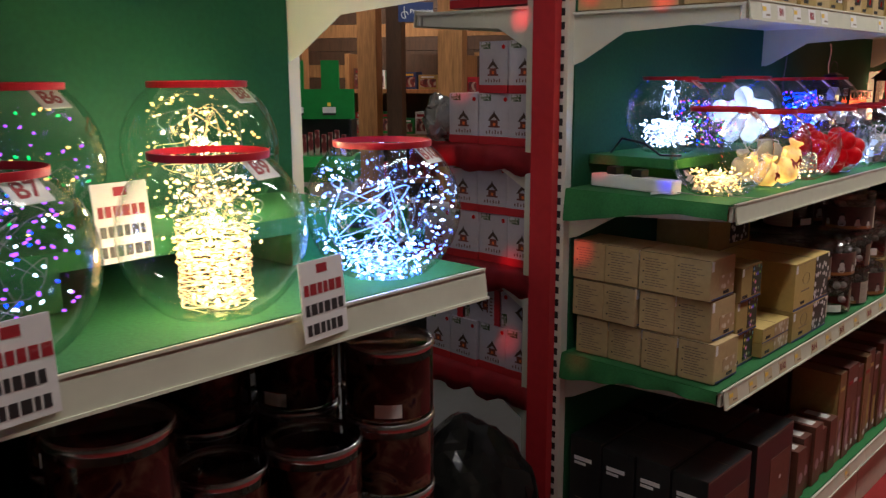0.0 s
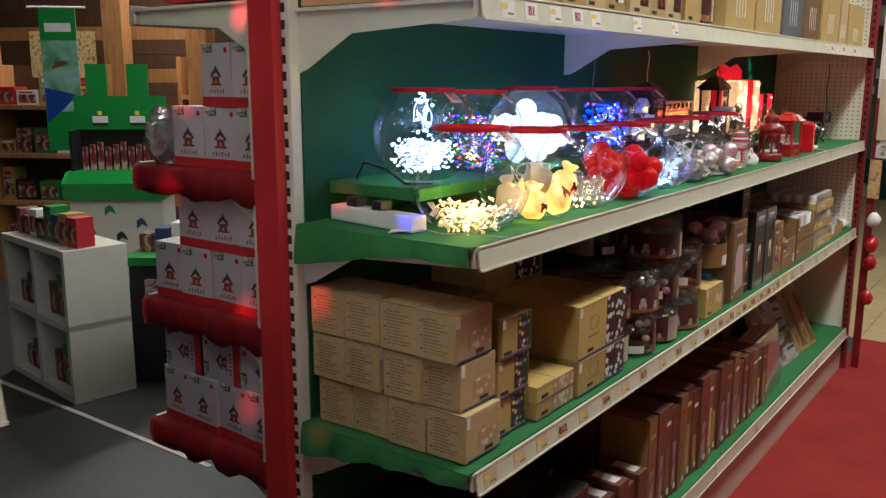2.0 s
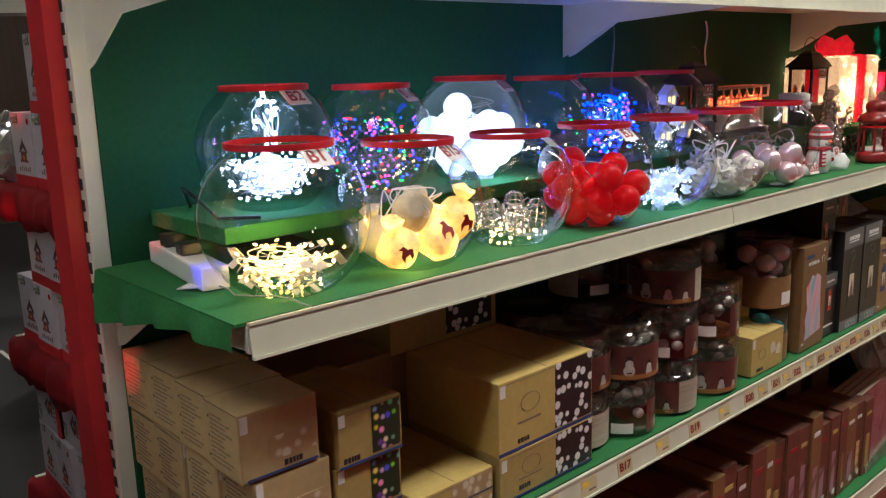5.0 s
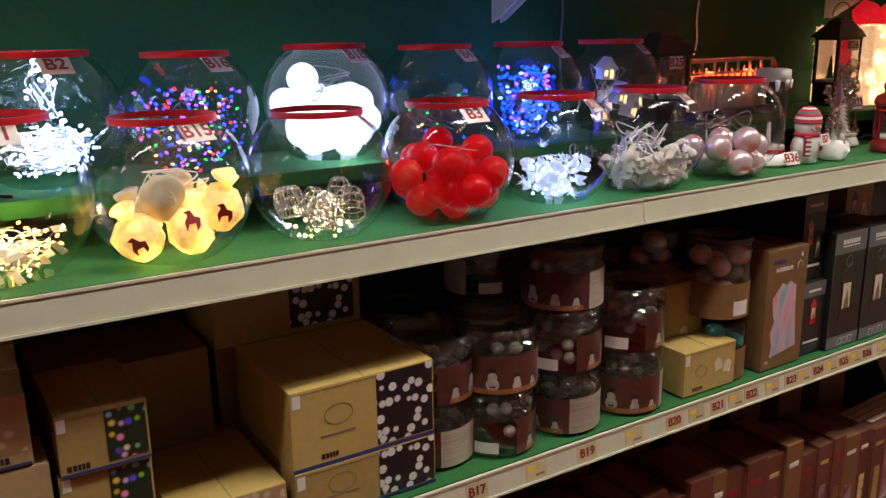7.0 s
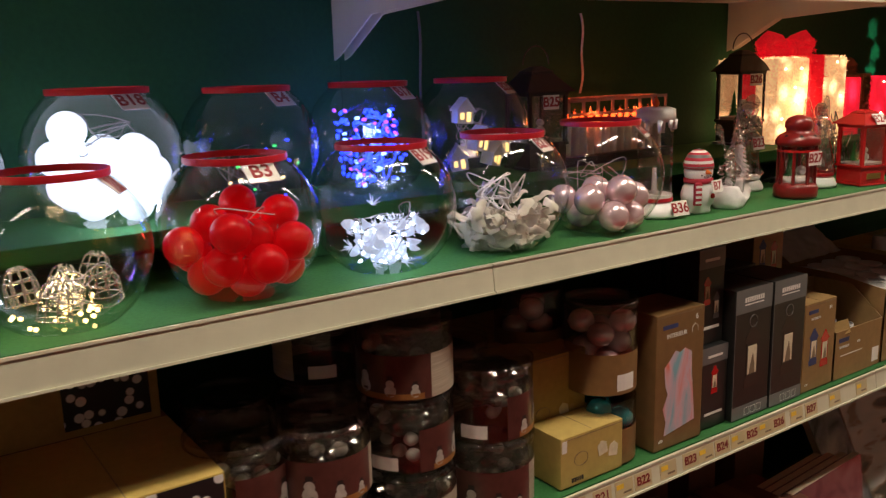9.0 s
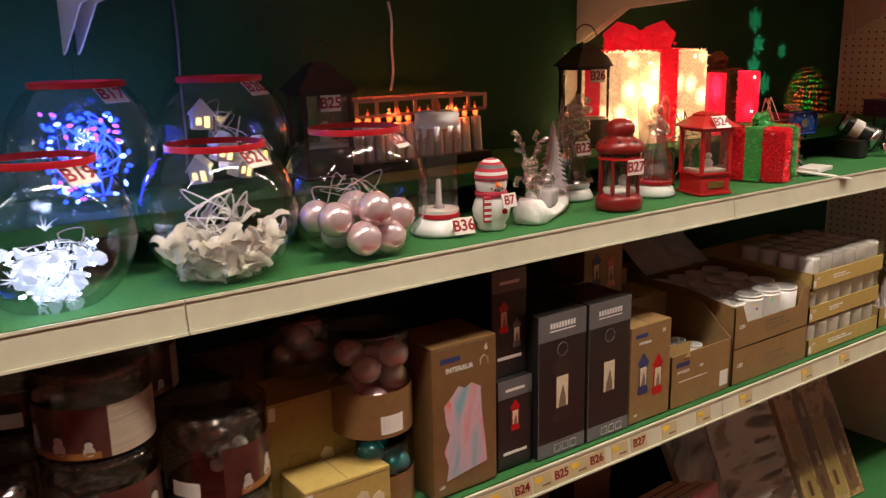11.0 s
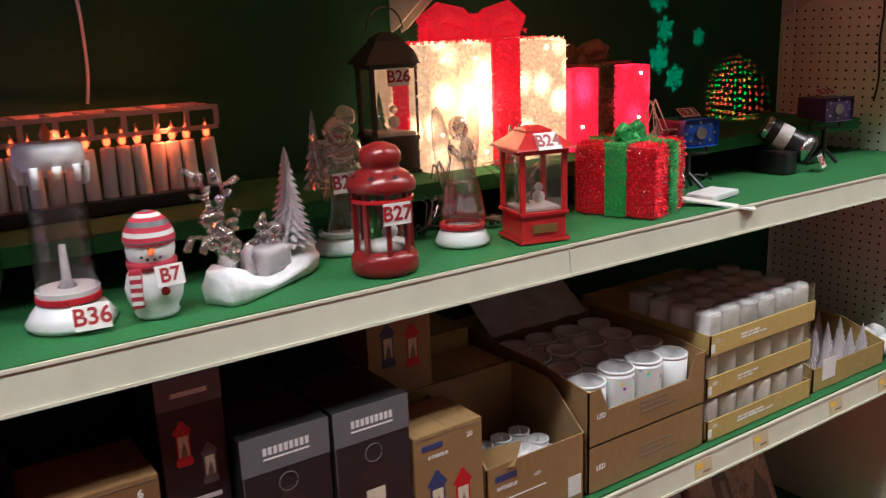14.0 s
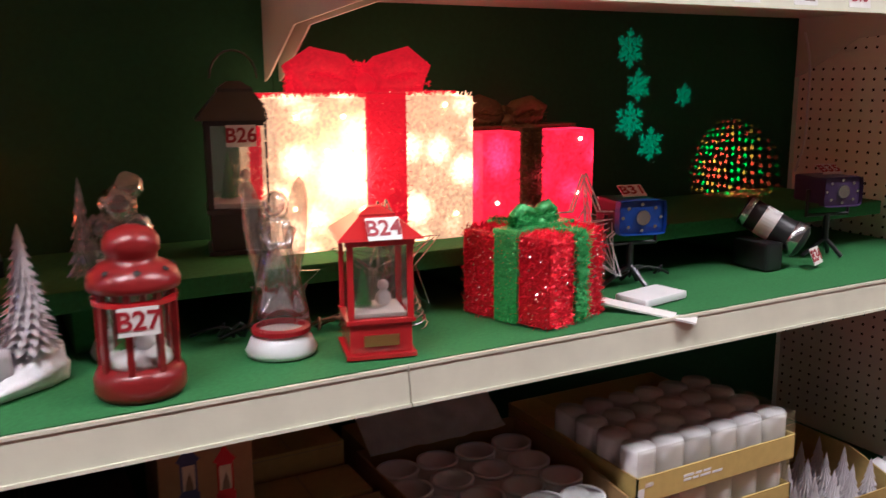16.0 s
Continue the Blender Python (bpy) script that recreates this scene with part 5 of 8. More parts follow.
s1 = square_lantern("square_lantern", "glossy red square lantern with snow scene and gold plate", -0.785, 4.742, ZF, 0.082, 0.185, "red_plastic", -14, "B24")
part("name_plate", box(0.0405, 0.042, -0.022, 0.022, 0.016, 0.030, 0.0005), "gold", s1, "small gold plate")
square_lantern("black_lantern", "tall black metal lantern with snow couple inside", -1.085, 3.925, 1.3835, 0.10, 0.225, "black_lantern", -8, "B25", 0.055, True)
square_lantern("black_lantern", "tall black metal lantern with snow couple inside", -1.085, 4.655, 1.3835, 0.092, 0.25, "black_lantern", -12, "B26", 0.055, True)


# light-up gift boxes
def tufts(bm_bounds, count, seed, length, material, parent, name="tinsel"):
    """Short tinsel fibres standing out from the faces of a box."""
    rnd = random.Random(seed)
    x0, x1, y0, y1, z0, z1 = bm_bounds
    bm = bmesh.new()
    for _ in range(count):
        f = rnd.randrange(3)
        p = Vector((rnd.uniform(x0, x1), rnd.uniform(y0, y1), rnd.uniform(z0, z1)))
        d = Vector((rnd.uniform(-1, 1), rnd.uniform(-1, 1), rnd.uniform(-1, 1)))
        if f == 0:
            p.x, d.x = x1, abs(d.x) + 0.5
        elif f == 1:
            p.y, d.y = (y0, -abs(d.y) - 0.5)
        else:
            p.z, d.z = z1, abs(d.z) + 0.5
        d = d.normalized() * length * rnd.uniform(0.5, 1.2)
        s = d.orthogonal().normalized() * 0.0009
        bm.faces.new([bm.verts.new(v) for v in (p - s, p + s, p + d + s * 0.3, p + d - s * 0.3)])
    ob = part(name, bm, material, parent)
    return tagged(ob, kind="stuff")


def gift(label, x, y, z, w, d, h, turn, wrap, ribbon, seed, ribbon_at=(0.42, 0.62), side_band=True, bow=0.05, lamps=None):
    th = thing("gift_box", label, "gift box", pose(x, y, z, 0, 0, turn), "decorative gift boxes")
    body = part("wrapped_box", box(-d / 2, d / 2, -w / 2, w / 2, 0, h, 0.006), wrap, th)
    b0, b1 = -w / 2 + ribbon_at[0] * w, -w / 2 + ribbon_at[1] * w
    part("front_ribbon", box(d / 2 - 0.002, d / 2 + 0.005, b0, b1, 0, h + 0.004, 0.002), ribbon, th)
    part("top_ribbon", box(-d / 2, d / 2 + 0.005, b0, b1, h - 0.002, h + 0.006, 0.002), ribbon, th)
    tufts((-d / 2, d / 2 + 0.005, b0, b1, 0.005, h), 2200, seed + 1, 0.011, ribbon, th)
    tufts((-d * 0.10, d * 0.16, -w / 2 - 0.005, w / 2, 0.005, h), 700, seed + 3, 0.009, ribbon, th)
    if side_band:
        part("side_ribbon", box(-d * 0.10, d * 0.16, -w / 2 - 0.005, w / 2 + 0.004, 0, h + 0.004, 0.002), ribbon, th)
        part("edge_ribbon", box(-d * 0.12, d * 0.16, -w / 2 - 0.004, w / 2 + 0.004, h - 0.001, h + 0.007, 0.002), ribbon, th)
    for s in (-1, 1):
        pts = [(0, (b0 + b1) / 2 + s * bow * 2.1 * f, h + 0.012 + bow * 0.85 * g) for f, g in ((0.05, 0.1), (0.35, 0.75), (0.75, 1.0), (1.0, 0.65), (0.9, 0.2), (0.5, 0.05), (0.05, 0.1))]
        bm = rod(pts, bow * 0.44, seg=12)
        for v in bm.verts:
            v.co += v.normal * 0.0 + Vector((1, 1, 1)) * bow * 0.10 * noise.noise(v.co * 120)
        part("bow_loop", bm, ribbon, th, smooth=True)
        tufts((-bow * 0.3, bow * 0.35, (b0 + b1) / 2 + min(0, s * bow * 2.3), (b0 + b1) / 2 + max(0, s * bow * 2.3), h + bow * 0.1, h + bow * 0.95), 900, seed + 5 + s, 0.008, ribbon, th)
    part("bow_knot", ball(0.01, (b0 + b1) / 2, h + bow * 0.35, bow * 0.42, fine=2), ribbon, th, smooth=True)
    return th, w, d, h


glow_cream = mat("lit cream sisal mesh", (0.75, 0.60, 0.38), 0.8, vary=0.35, scale=110, bump=0.6, emit=(1.0, 0.55, 0.20), power=0.8)
hot_spots(glow_cream, 0.85, 17.0)
glow_red = mat("lit red sisal mesh", (0.60, 0.02, 0.03), 0.8, vary=0.35, scale=110, bump=0.6, emit=(1.0, 0.015, 0.03), power=0.6)
hot_spots(glow_red, 1.0, 15.0)
# the ribbon's emission imitates the box's bulbs shining through the tinsel
gift_ribbon = mat("red tinsel ribbon with added glow", (0.58, 0.008, 0.012), 0.7, vary=0.35, scale=160, bump=0.8, emit=(1.0, 0.01, 0.015), power=0.42)
brown_ribbon = mat("olive brown tinsel ribbon", (0.14, 0.085, 0.02), 0.6, vary=0.4, scale=160, bump=0.8)
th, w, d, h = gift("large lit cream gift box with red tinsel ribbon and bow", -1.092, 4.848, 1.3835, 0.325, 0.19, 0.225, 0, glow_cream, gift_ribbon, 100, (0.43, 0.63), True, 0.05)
bulb = as_mesh(ball(0, 0, 0, 0.0034, fine=2), "bulb", lamp_mat("lit warm bulb", (1.0, 0.70, 0.30), 10))
for k, (u, v) in enumerate([(0.10, 0.88), (0.32, 0.88), (0.24, 0.66), (0.08, 0.30), (0.38, 0.12), (0.84, 0.94), (0.92, 0.52), (0.90, 0.18)]):
    part("bulb", bulb, None, th, at=pose(d / 2 + 0.002, -w / 2 + u * w, v * h))
tufts((-d / 2, d / 2, -w / 2, w / 2, 0, h), 2600, 133, 0.007, glow_cream, th, "tinsel")
point_lamp("gift_glow", -0.965, 4.79, 1.50, 0.9, (1, 0.5, 0.18), 0.06)
th, w, d, h = gift("lit red gift box with olive tinsel ribbon", -1.09, 5.145, 1.3835, 0.225, 0.17, 0.165, 0, glow_red, brown_ribbon, 200, (0.32, 0.50), True, 0.035)
for u, v in ((0.12, 0.3), (0.86, 0.90), (0.84, 0.34)):
    part("bulb", bulb, None, th, at=pose(d / 2 + 0.002, -w / 2 + u * w, v * h))
point_lamp("gift_glow", -0.98, 5.15, 1.47, 0.10, (1, 0.05, 0.06), 0.05)
th, w, d, h = gift("red tinsel gift box with green tinsel ribbon on the shelf", -0.833, 5.015, ZF, 0.135, 0.155, 0.126, 20, "red_tinsel", "green_tinsel", 300, (0.42, 0.60), True, 0.021)
tufts((-d / 2, d / 2, -w / 2, w / 2, 0, h), 3600, 333, 0.008, "red_tinsel", th, "tinsel")

glints = bmesh.new()
rg = random.Random(55)
for _ in range(420):
    p = Vector((d / 2 + 0.004, rg.uniform(-w / 2, w / 2), rg.uniform(0, h))) if rg.random() < 0.6 else Vector((rg.uniform(-d / 2, d / 2), -w / 2 - 0.004, rg.uniform(0, h)))
    a = Vector((rg.uniform(-1, 1), rg.uniform(-1, 1), rg.uniform(-1, 1))).normalized() * 0.0016
    b = a.orthogonal().normalized() * 0.0012
    glints.faces.new([glints.verts.new(v) for v in (p - a, p + b, p + a, p - b)])
tagged(part("glitter", glints, "steel", th), kind="stuff")

# wicker stars, coil tree and loose bits behind the lanterns
def wire_star(x, y, z, r, turn, lean, material, label):
    bm = bmesh.new()
    pts = [(0, r * (1 if k % 2 == 0 else 0.42) * math.sin(math.pi * k / 5), r * (1 if k % 2 == 0 else 0.42) * math.cos(math.pi * k / 5)) for k in range(11)]
    for s in (-0.012, 0.012):
        rod([(s, b, c2) for _, b, c2 in pts], 0.0016, bm=bm, seg=5)
    rnd = random.Random(int(y * 1000))
    for _ in range(46):
        a, b = rnd.choice(pts), rnd.choice(pts)
        f, g = rnd.random(), rnd.random()
        rod([(rnd.uniform(-0.012, 0.012), a[1] * f, a[2] * f), (rnd.uniform(-0.012, 0.012), b[1] * g, b[2] * g)], 0.0009, bm=bm, seg=4)
    return solo("wire_star", bm, material, label, "star", pose(x, y, z, 0, lean, turn))


wire_star(-0.93, 4.66, 1.355, 0.06, -10, -18, "steel", "silver wire star leaning behind the lanterns")
wire_star(-0.90, 4.815, 1.382, 0.086, 6, -12, "steel", "silver wire star leaning behind the lanterns")
wire_star(-0.905, 5.165, 1.392, 0.092, -24, -10, "snow", "pale glitter star leaning behind the gift box")
coil = [(0.022 * (1 - k / 90) * math.cos(k * 0.55), 0.022 * (1 - k / 90) * math.sin(k * 0.55), 0.07 * k / 90) for k in range(90)]
solo("spiral_tree", rod(coil, 0.0013, seg=5), "steel", "small dark wire spiral tree on the shelf", "ornament", pose(-0.86, 4.83, ZF, 8, 10, 0))
for k, (x, y) in enumerate(((-0.93, 4.30), (-0.92, 4.60), (-0.9, 4.74), (-0.93, 5.3))):
    rnd = random.Random(k + 900)
    heap = thing("loose_cable", "loose brown cable heaped on the shelf behind the lamps", "cable", pose(x, y, ZF))
    for _ in range(7):
        p = Vector((rnd.uniform(-0.03, 0.02), rnd.uniform(-0.06, 0.06), 0.004))
        q = Vector((rnd.uniform(-0.03, 0.02), rnd.uniform(-0.06, 0.06), 0.004))
        mid = (p + q) / 2
        part("cable_loop", rod([p, p.lerp(mid, 0.5) + Vector((0.008, 0, 0.010)), mid + Vector((0.012, 0, 0.016)), mid.lerp(q, 0.5) + Vector((0.008, 0, 0.010)), q], 0.0024, seg=6), "twig" if k % 2 == 0 else "black_plastic", heap, smooth=True)
solo("white_card_strip", box(-0.095, 0.095, -0.016, 0.016, 0.0, 0.003), "white_card", "loose white card strip overhanging the shelf edge", "card strip", pose(-0.765, 5.145, ZF + 0.004, 0, 8, 42))
solo("white_tray", box(-0.03, 0.03, -0.05, 0.05, 0.0, 0.012, 0.004), "white_plastic", "flat white plastic adapter lying on the cloth", "adapter", pose(-0.80, 5.215, ZF, 0, 0, 10))

# projectors
pj = thing("spot_projector", "black tubular spot projector with chrome lens ring", "projector", pose(-0.885, 5.57, ZF, 0, 0, 0))
part("foot", box(-0.04, 0.04, -0.05, -0.01, 0.0, 0.05, 0.006), "black_plastic", pj)
tube = part("barrel", lathe([(0, -0.055), (0.026, -0.055), (0.028, -0.05), (0.028, 0.03), (0.031, 0.045), (0.031, 0.06), (0.02, 0.066), (0, 0.068)], 32), "black_plastic", pj, at=pose(0.0, 0.0, 0.075, 0, 118, 35), smooth=True)
part("lens_ring", lathe([(0.0, 0.062), (0.024, 0.062), (0.0315, 0.056), (0.0318, 0.040), (0.030, 0.038)], 32), "steel", tube, smooth=True)
part("label_band", lathe([(0.0285, -0.02), (0.0288, 0.008)], 32), "white_card", tube)
part("rear_cap", lathe([(0.0285, -0.052), (0.029, -0.045), (0.0285, -0.04)], 32), "steel", tube)
number_card(pj, "B34", pose(0.058, 0.055, 0.022, 0, -24, 20))
for px, py, lift, body, lens, words, lb in ((-0.887, 5.25, 0.066, "black_plastic", "blue_plastic", "B31", "small black laser projector with blue front on a stand"), (-0.887, 5.73, 0.075, "purple_plastic", "purple_plastic", "B35", "dark purple laser projector on splayed legs with number card")):
    lz = thing("laser_projector", lb, "projector", pose(px, py, ZF, 0, 0, -14), "laser projectors")
    part("case", box(-0.05, 0.03, -0.045, 0.035, lift + 0.030, lift + 0.080, 0.006), body, lz)
    plate = part("front_plate", box(0.03, 0.037, -0.046, 0.036, lift + 0.026, lift + 0.082, 0.012), lens, lz)
    for q in range(8):
        t = math.pi * q / 4
        part("screw", lathe([(0, 0.001), (0.003, 0.001), (0.003, 0)], 8), "steel", plate, at=pose(0.0372, -0.005 + 0.033 * math.cos(t), lift + 0.054 + 0.021 * math.sin(t), 0, 90, 0))
    part("lens", lathe([(0, 0.0), (0.012, 0.0), (0.013, -0.004), (0.009, -0.006), (0, -0.006)], 20), "steel", lz, at=pose(0.0375, -0.004, lift + 0.054, 0, 90, 0) @ pose(0, 0, 0.004))
    part("yoke", rod([(0.0, -0.05, lift + 0.055), (0.0, -0.05, lift + 0.006), (0.0, 0.04, lift + 0.006), (0.0, 0.04, lift + 0.055)], 0.004, seg=6), "black_plastic", lz)
    part("stem", rod([(0, -0.005, lift + 0.008), (0, -0.005, 0.03)], 0.006, seg=8), "black_plastic", lz)
    for q in range(3):
        t = 2.1 * q + 0.4
        part("leg", rod([(0, -0.005, 0.036), (0.030 * math.cos(t), -0.005 + 0.045 * math.sin(t), 0.003)], 0.0042, seg=6), "black_plastic", lz)
    number_card(lz, words, pose(-0.01, 0.0, lift + 0.091, 0, -60, 0))


def pattern_lamp(name, eye, target, watts, angle, blend, build):
    """A projector's beam: a spot lamp with a slide."""
    data = bpy.data.lights.new(name, "SPOT")
    data.energy, data.spot_size, data.spot_blend, data.shadow_soft_size = watts, radians(angle), blend, 0.0
    data.use_nodes = True
    nt = data.node_tree
    emis = nt.nodes["Emission"]
    coord = nt.nodes.new("ShaderNodeTexCoord")
    build(nt, coord.outputs["Normal"], emis)
    ob = new(name, data)
    ob.matrix_world = look(eye, target)
    return ob


def math_node(nt, op, a, b=None):
    n = nt.nodes.new("ShaderNodeMath")
    n.operation = op
    for k, v in enumerate((a, b)):
        if v is None:
            continue
        if isinstance(v, (int, float)):
            n.inputs[k].default_value = v
        else:
            nt.links.new(v, n.inputs[k])
    return n.outputs[0]


def flat_slide(nt, vec):
    """The beam's direction laid out flat, as on a slide."""
    sep, com = nt.nodes.new("ShaderNodeSeparateXYZ"), nt.nodes.new("ShaderNodeCombineXYZ")
    nt.links.new(vec, sep.inputs[0])
    nt.links.new(math_node(nt, "DIVIDE", sep.outputs[0], sep.outputs[2]), com.inputs[0])
    nt.links.new(math_node(nt, "DIVIDE", sep.outputs[1], sep.outputs[2]), com.inputs[1])
    return com.outputs[0]


def dots_slide(scale, colours, size, soft=False):
    def build(nt, vec, emis):
        vec = flat_slide(nt, vec)
        vor = nt.nodes.new("ShaderNodeTexVoronoi")
        socket(vor, "Scale", scale)
        socket(vor, "Randomness", 0.35)
        vor.voronoi_dimensions = "2D"
        nt.links.new(vec, vor.inputs["Vector"])
        on = math_node(nt, "LESS_THAN", vor.outputs["Distance"], size)
        if soft:
            on = math_node(nt, "MAXIMUM", math_node(nt, "SUBTRACT", 1.0, math_node(nt, "DIVIDE", vor.outputs["Distance"], size)), 0.0)
        ramp = nt.nodes.new("ShaderNodeValToRGB")
        ramp.color_ramp.interpolation = "CONSTANT"
        while len(ramp.color_ramp.elements) < len(colours):
            ramp.color_ramp.elements.new(0.5)
        for k, (e, c) in enumerate(zip(ramp.color_ramp.elements, colours)):
            e.position, e.color = k / len(colours), (*c, 1)
        sep = nt.nodes.new("ShaderNodeSeparateColor")
        nt.links.new(vor.outputs["Color"], sep.inputs[0])
        nt.links.new(sep.outputs[0], ramp.inputs[0])
        nt.links.new(ramp.outputs[0], emis.inputs["Color"])
        nt.links.new(on, emis.inputs["Strength"])
    return build


def flake_slide(flakes, colour):
    """A slide of six-armed snowflakes: (across, up, reach) on the slide, each with side twigs."""
    def build(nt, vec, emis):
        sep = nt.nodes.new("ShaderNodeSeparateXYZ")
        nt.links.new(flat_slide(nt, vec), sep.inputs[0])
        total = 0.0
        for u, v, reach in flakes:
            dx, dy = math_node(nt, "SUBTRACT", sep.outputs[0], u), math_node(nt, "SUBTRACT", sep.outputs[1], v)
            far = math_node(nt, "SQRT", math_node(nt, "ADD", math_node(nt, "MULTIPLY", dx, dx), math_node(nt, "MULTIPLY", dy, dy)))
            turn = math_node(nt, "FRACT", math_node(nt, "ADD", math_node(nt, "MULTIPLY", math_node(nt, "ARCTAN2", dy, dx), 3 / math.pi), 6.0))
            off = math_node(nt, "MULTIPLY", math_node(nt, "ABSOLUTE", math_node(nt, "SUBTRACT", turn, 0.5)), math.pi / 3)
            side, along = math_node(nt, "MULTIPLY", far, math_node(nt, "SINE", off)), math_node(nt, "MULTIPLY", far, math_node(nt, "COSINE", off))
            on = math_node(nt, "MULTIPLY", math_node(nt, "LESS_THAN", side, 0.065 * reach), math_node(nt, "LESS_THAN", along, reach))
            for root, length in ((0.25, 0.30), (0.55, 0.26)):
                slant = math_node(nt, "ABSOLUTE", math_node(nt, "SUBTRACT", side, math_node(nt, "SUBTRACT", along, root * reach)))
                twig = math_node(nt, "MULTIPLY", math_node(nt, "LESS_THAN", slant, 0.075 * reach), math_node(nt, "LESS_THAN", side, length * reach))
                on = math_node(nt, "MAXIMUM", on, twig)
            total = math_node(nt, "ADD", on, total)
        emis.inputs["Color"].default_value = (*colour, 1)
        nt.links.new(total, emis.inputs["Strength"])
    return build


pattern_lamp("laser_beam", (-0.98, 5.68, 1.50), (-1.2, 5.785, 1.432), 30, 54, 0.9, dots_slide(15, [(5.0, 0.10, 0.05), (0.03, 0.9, 0.08), (5.0, 0.12, 0.05), (3.5, 0.5, 0.04)], 0.26))
pattern_lamp("flake_beam", (-0.87, 5.52, 1.50), (-1.2, 5.51, 1.585), 12, 62, 0.4, flake_slide([(-0.15, 0.27, 0.12), (0.03, 0.11, 0.12), (-0.03, -0.09, 0.095), (0.04, -0.28, 0.10), (-0.40, -0.03, 0.075)], (0.10, 0.85, 0.55)))

# power strip and plug at the near end
ps = thing("power_strip", "white power strip with plugs lying on the cloth", "power strip", pose(-1.035, 2.325, ZF, 0, 0, -8) @ Matrix.Scale(0.86, 4))
part("strip", box(-0.16, 0.16, -0.026, 0.026, 0.0, 0.042, 0.006), "white_plastic", ps)
part("plug", box(-0.10, -0.06, -0.02, 0.02, 0.042, 0.068, 0.006), "black_plastic", ps)
part("plug", box(0.0, 0.04, -0.02, 0.02, 0.042, 0.066, 0.006), "black_plastic", ps)
solo("paper_tag", box(-0.03, 0.03, -0.014, 0.014, 0.0, 0.0015), "white_card", "crumpled white paper tag on the cloth", "paper tag", pose(-0.93, 2.29, ZF + 0.004, 4, -8, 25))
pts = [(-0.93 + 0.03 * k, 2.29 + 0.012 * math.sin(k * 1.4) + 0.008 * k, ZF + 0.003 + 0.003 * abs(math.sin(k))) for k in range(9)]
solo("thin_cable", rod(pts, 0.0012, seg=5), "wire", "thin clear cable trailing over the cloth", "cable", Matrix.Identity(4))
solo("black_cable", rod([(-1.16, 2.40, 1.385), (-1.10, 2.36, 1.43), (-1.02, 2.345, 1.42), (-0.98, 2.36, 1.39), (-0.95, 2.42, 1.387)], 0.0035, seg=6), "black_plastic", "black mains cable arching over the riser", "cable", Matrix.Identity(4), smooth=True)

# party light on the near run's upper shelf
pl2 = thing("party_light", "small black party light throwing red and blue spots", "party light", pose(-0.86, 1.12, 1.7715))
part("case", box(-0.05, 0.05, -0.05, 0.04, 0.0, 0.09, 0.01), "black_plastic", pl2)
part("lens_dome", ball(0, 0.045, 0.05, 0.03, fine=3), "jar", pl2, smooth=True)
pattern_lamp("party_beam", (-0.86, 1.25, 1.86), (-1.12, 2.3, 1.62), 120, 84, 0.3, dots_slide(5.0, [(1.0, 0.02, 0.02), (0.08, 0.05, 1.0), (1.0, 0.02, 0.02), (0.0, 0.0, 0.0), (0.0, 0.0, 0.0)], 0.20, True))

# ---- cartons and tins on the middle shelf ----
ZM, ZL, ZU = 0.8165, 0.2415, 1.7745
rnd = random.Random(77)
stack_print = as_mesh(bars(11, 0.066, 0.080, random.Random(2), (2, 4), 0.0005, 0.32), "small_print", "grey_ink")
stack_print.transform(pose(0, 0, 0, 0, 0, -90))
dots = bmesh.new()
for k in range(3):
    box(-0.0405, -0.0365, -0.0005, 0.0005, 0.029 - 0.031 * k, 0.033 - 0.031 * k, bm=dots)
stack_dots = as_mesh(dots, "print_marks", "black_ink")
bar_code = as_mesh(bars(1, 0.05, 0.010, random.Random(4), (6, 8), 0.0006, 0.9), "logo_bar", "black_ink")


def end_print_carton(x0, x1, y0, y1, z0, z1, yaw):
    """A kraft carton with its printed end towards -y and a logo on the side towards +x."""
    w, d, h = x1 - x0, y1 - y0, z1 - z0
    th = thing("kraft_carton", "pale kraft carton with fine print, stacked on the shelf", "box", pose((x0 + x1) / 2, (y0 + y1) / 2, z0, 0, 0, yaw), "stack of pale kraft cartons")
    part("carton_body", box(-w / 2, w / 2, -d / 2, d / 2, 0, h - 0.002, 0.0045), "kraft_pale", th)
    part("small_print", stack_print, None, th, at=pose(0, -d / 2 - 0.0002, h * 0.48))
    part("print_marks", stack_dots, None, th, at=pose(0, -d / 2, h * 0.48))
    part("flap_seam", box(-w / 2 + 0.003, w / 2 - 0.003, -d / 2 - 0.0006, -d / 2, h - 0.004, h - 0.003), "black_ink", th)
    part("logo_bar", bar_code, None, th, at=pose(w / 2, 0.03, 0.014))
    part("pale_lights_print", box(w / 2, w / 2 + 0.0007, -0.02, d / 2 - 0.006, 0.024, h * 0.55), "pale_spots", th)
    part("corner_label", box(w / 2, w / 2 + 0.0008, -d / 2 + 0.004, -d / 2 + 0.016, h - 0.032, h - 0.006), "white_card", th)
    part("edge_strip", box(w / 2, w / 2 + 0.0007, -d / 2 + 0.01, d / 2 - 0.003, 0.002, 0.006), "blue_ink", th)


for k in range(3):
    for i in range(4):
        x1 = -0.757 - 0.108 * i + rnd.uniform(-0.004, 0.002) + (0.012 if k == 0 else 0)
        y0 = 2.252 + rnd.uniform(-0.004, 0.01) + 0.006 * (2 - k)
        end_print_carton(x1 - 0.1035, x1, y0, y0 + 0.134, ZM + 0.1107 * k, ZM + 0.1107 * k + 0.110, rnd.uniform(-1.2, 1.2))

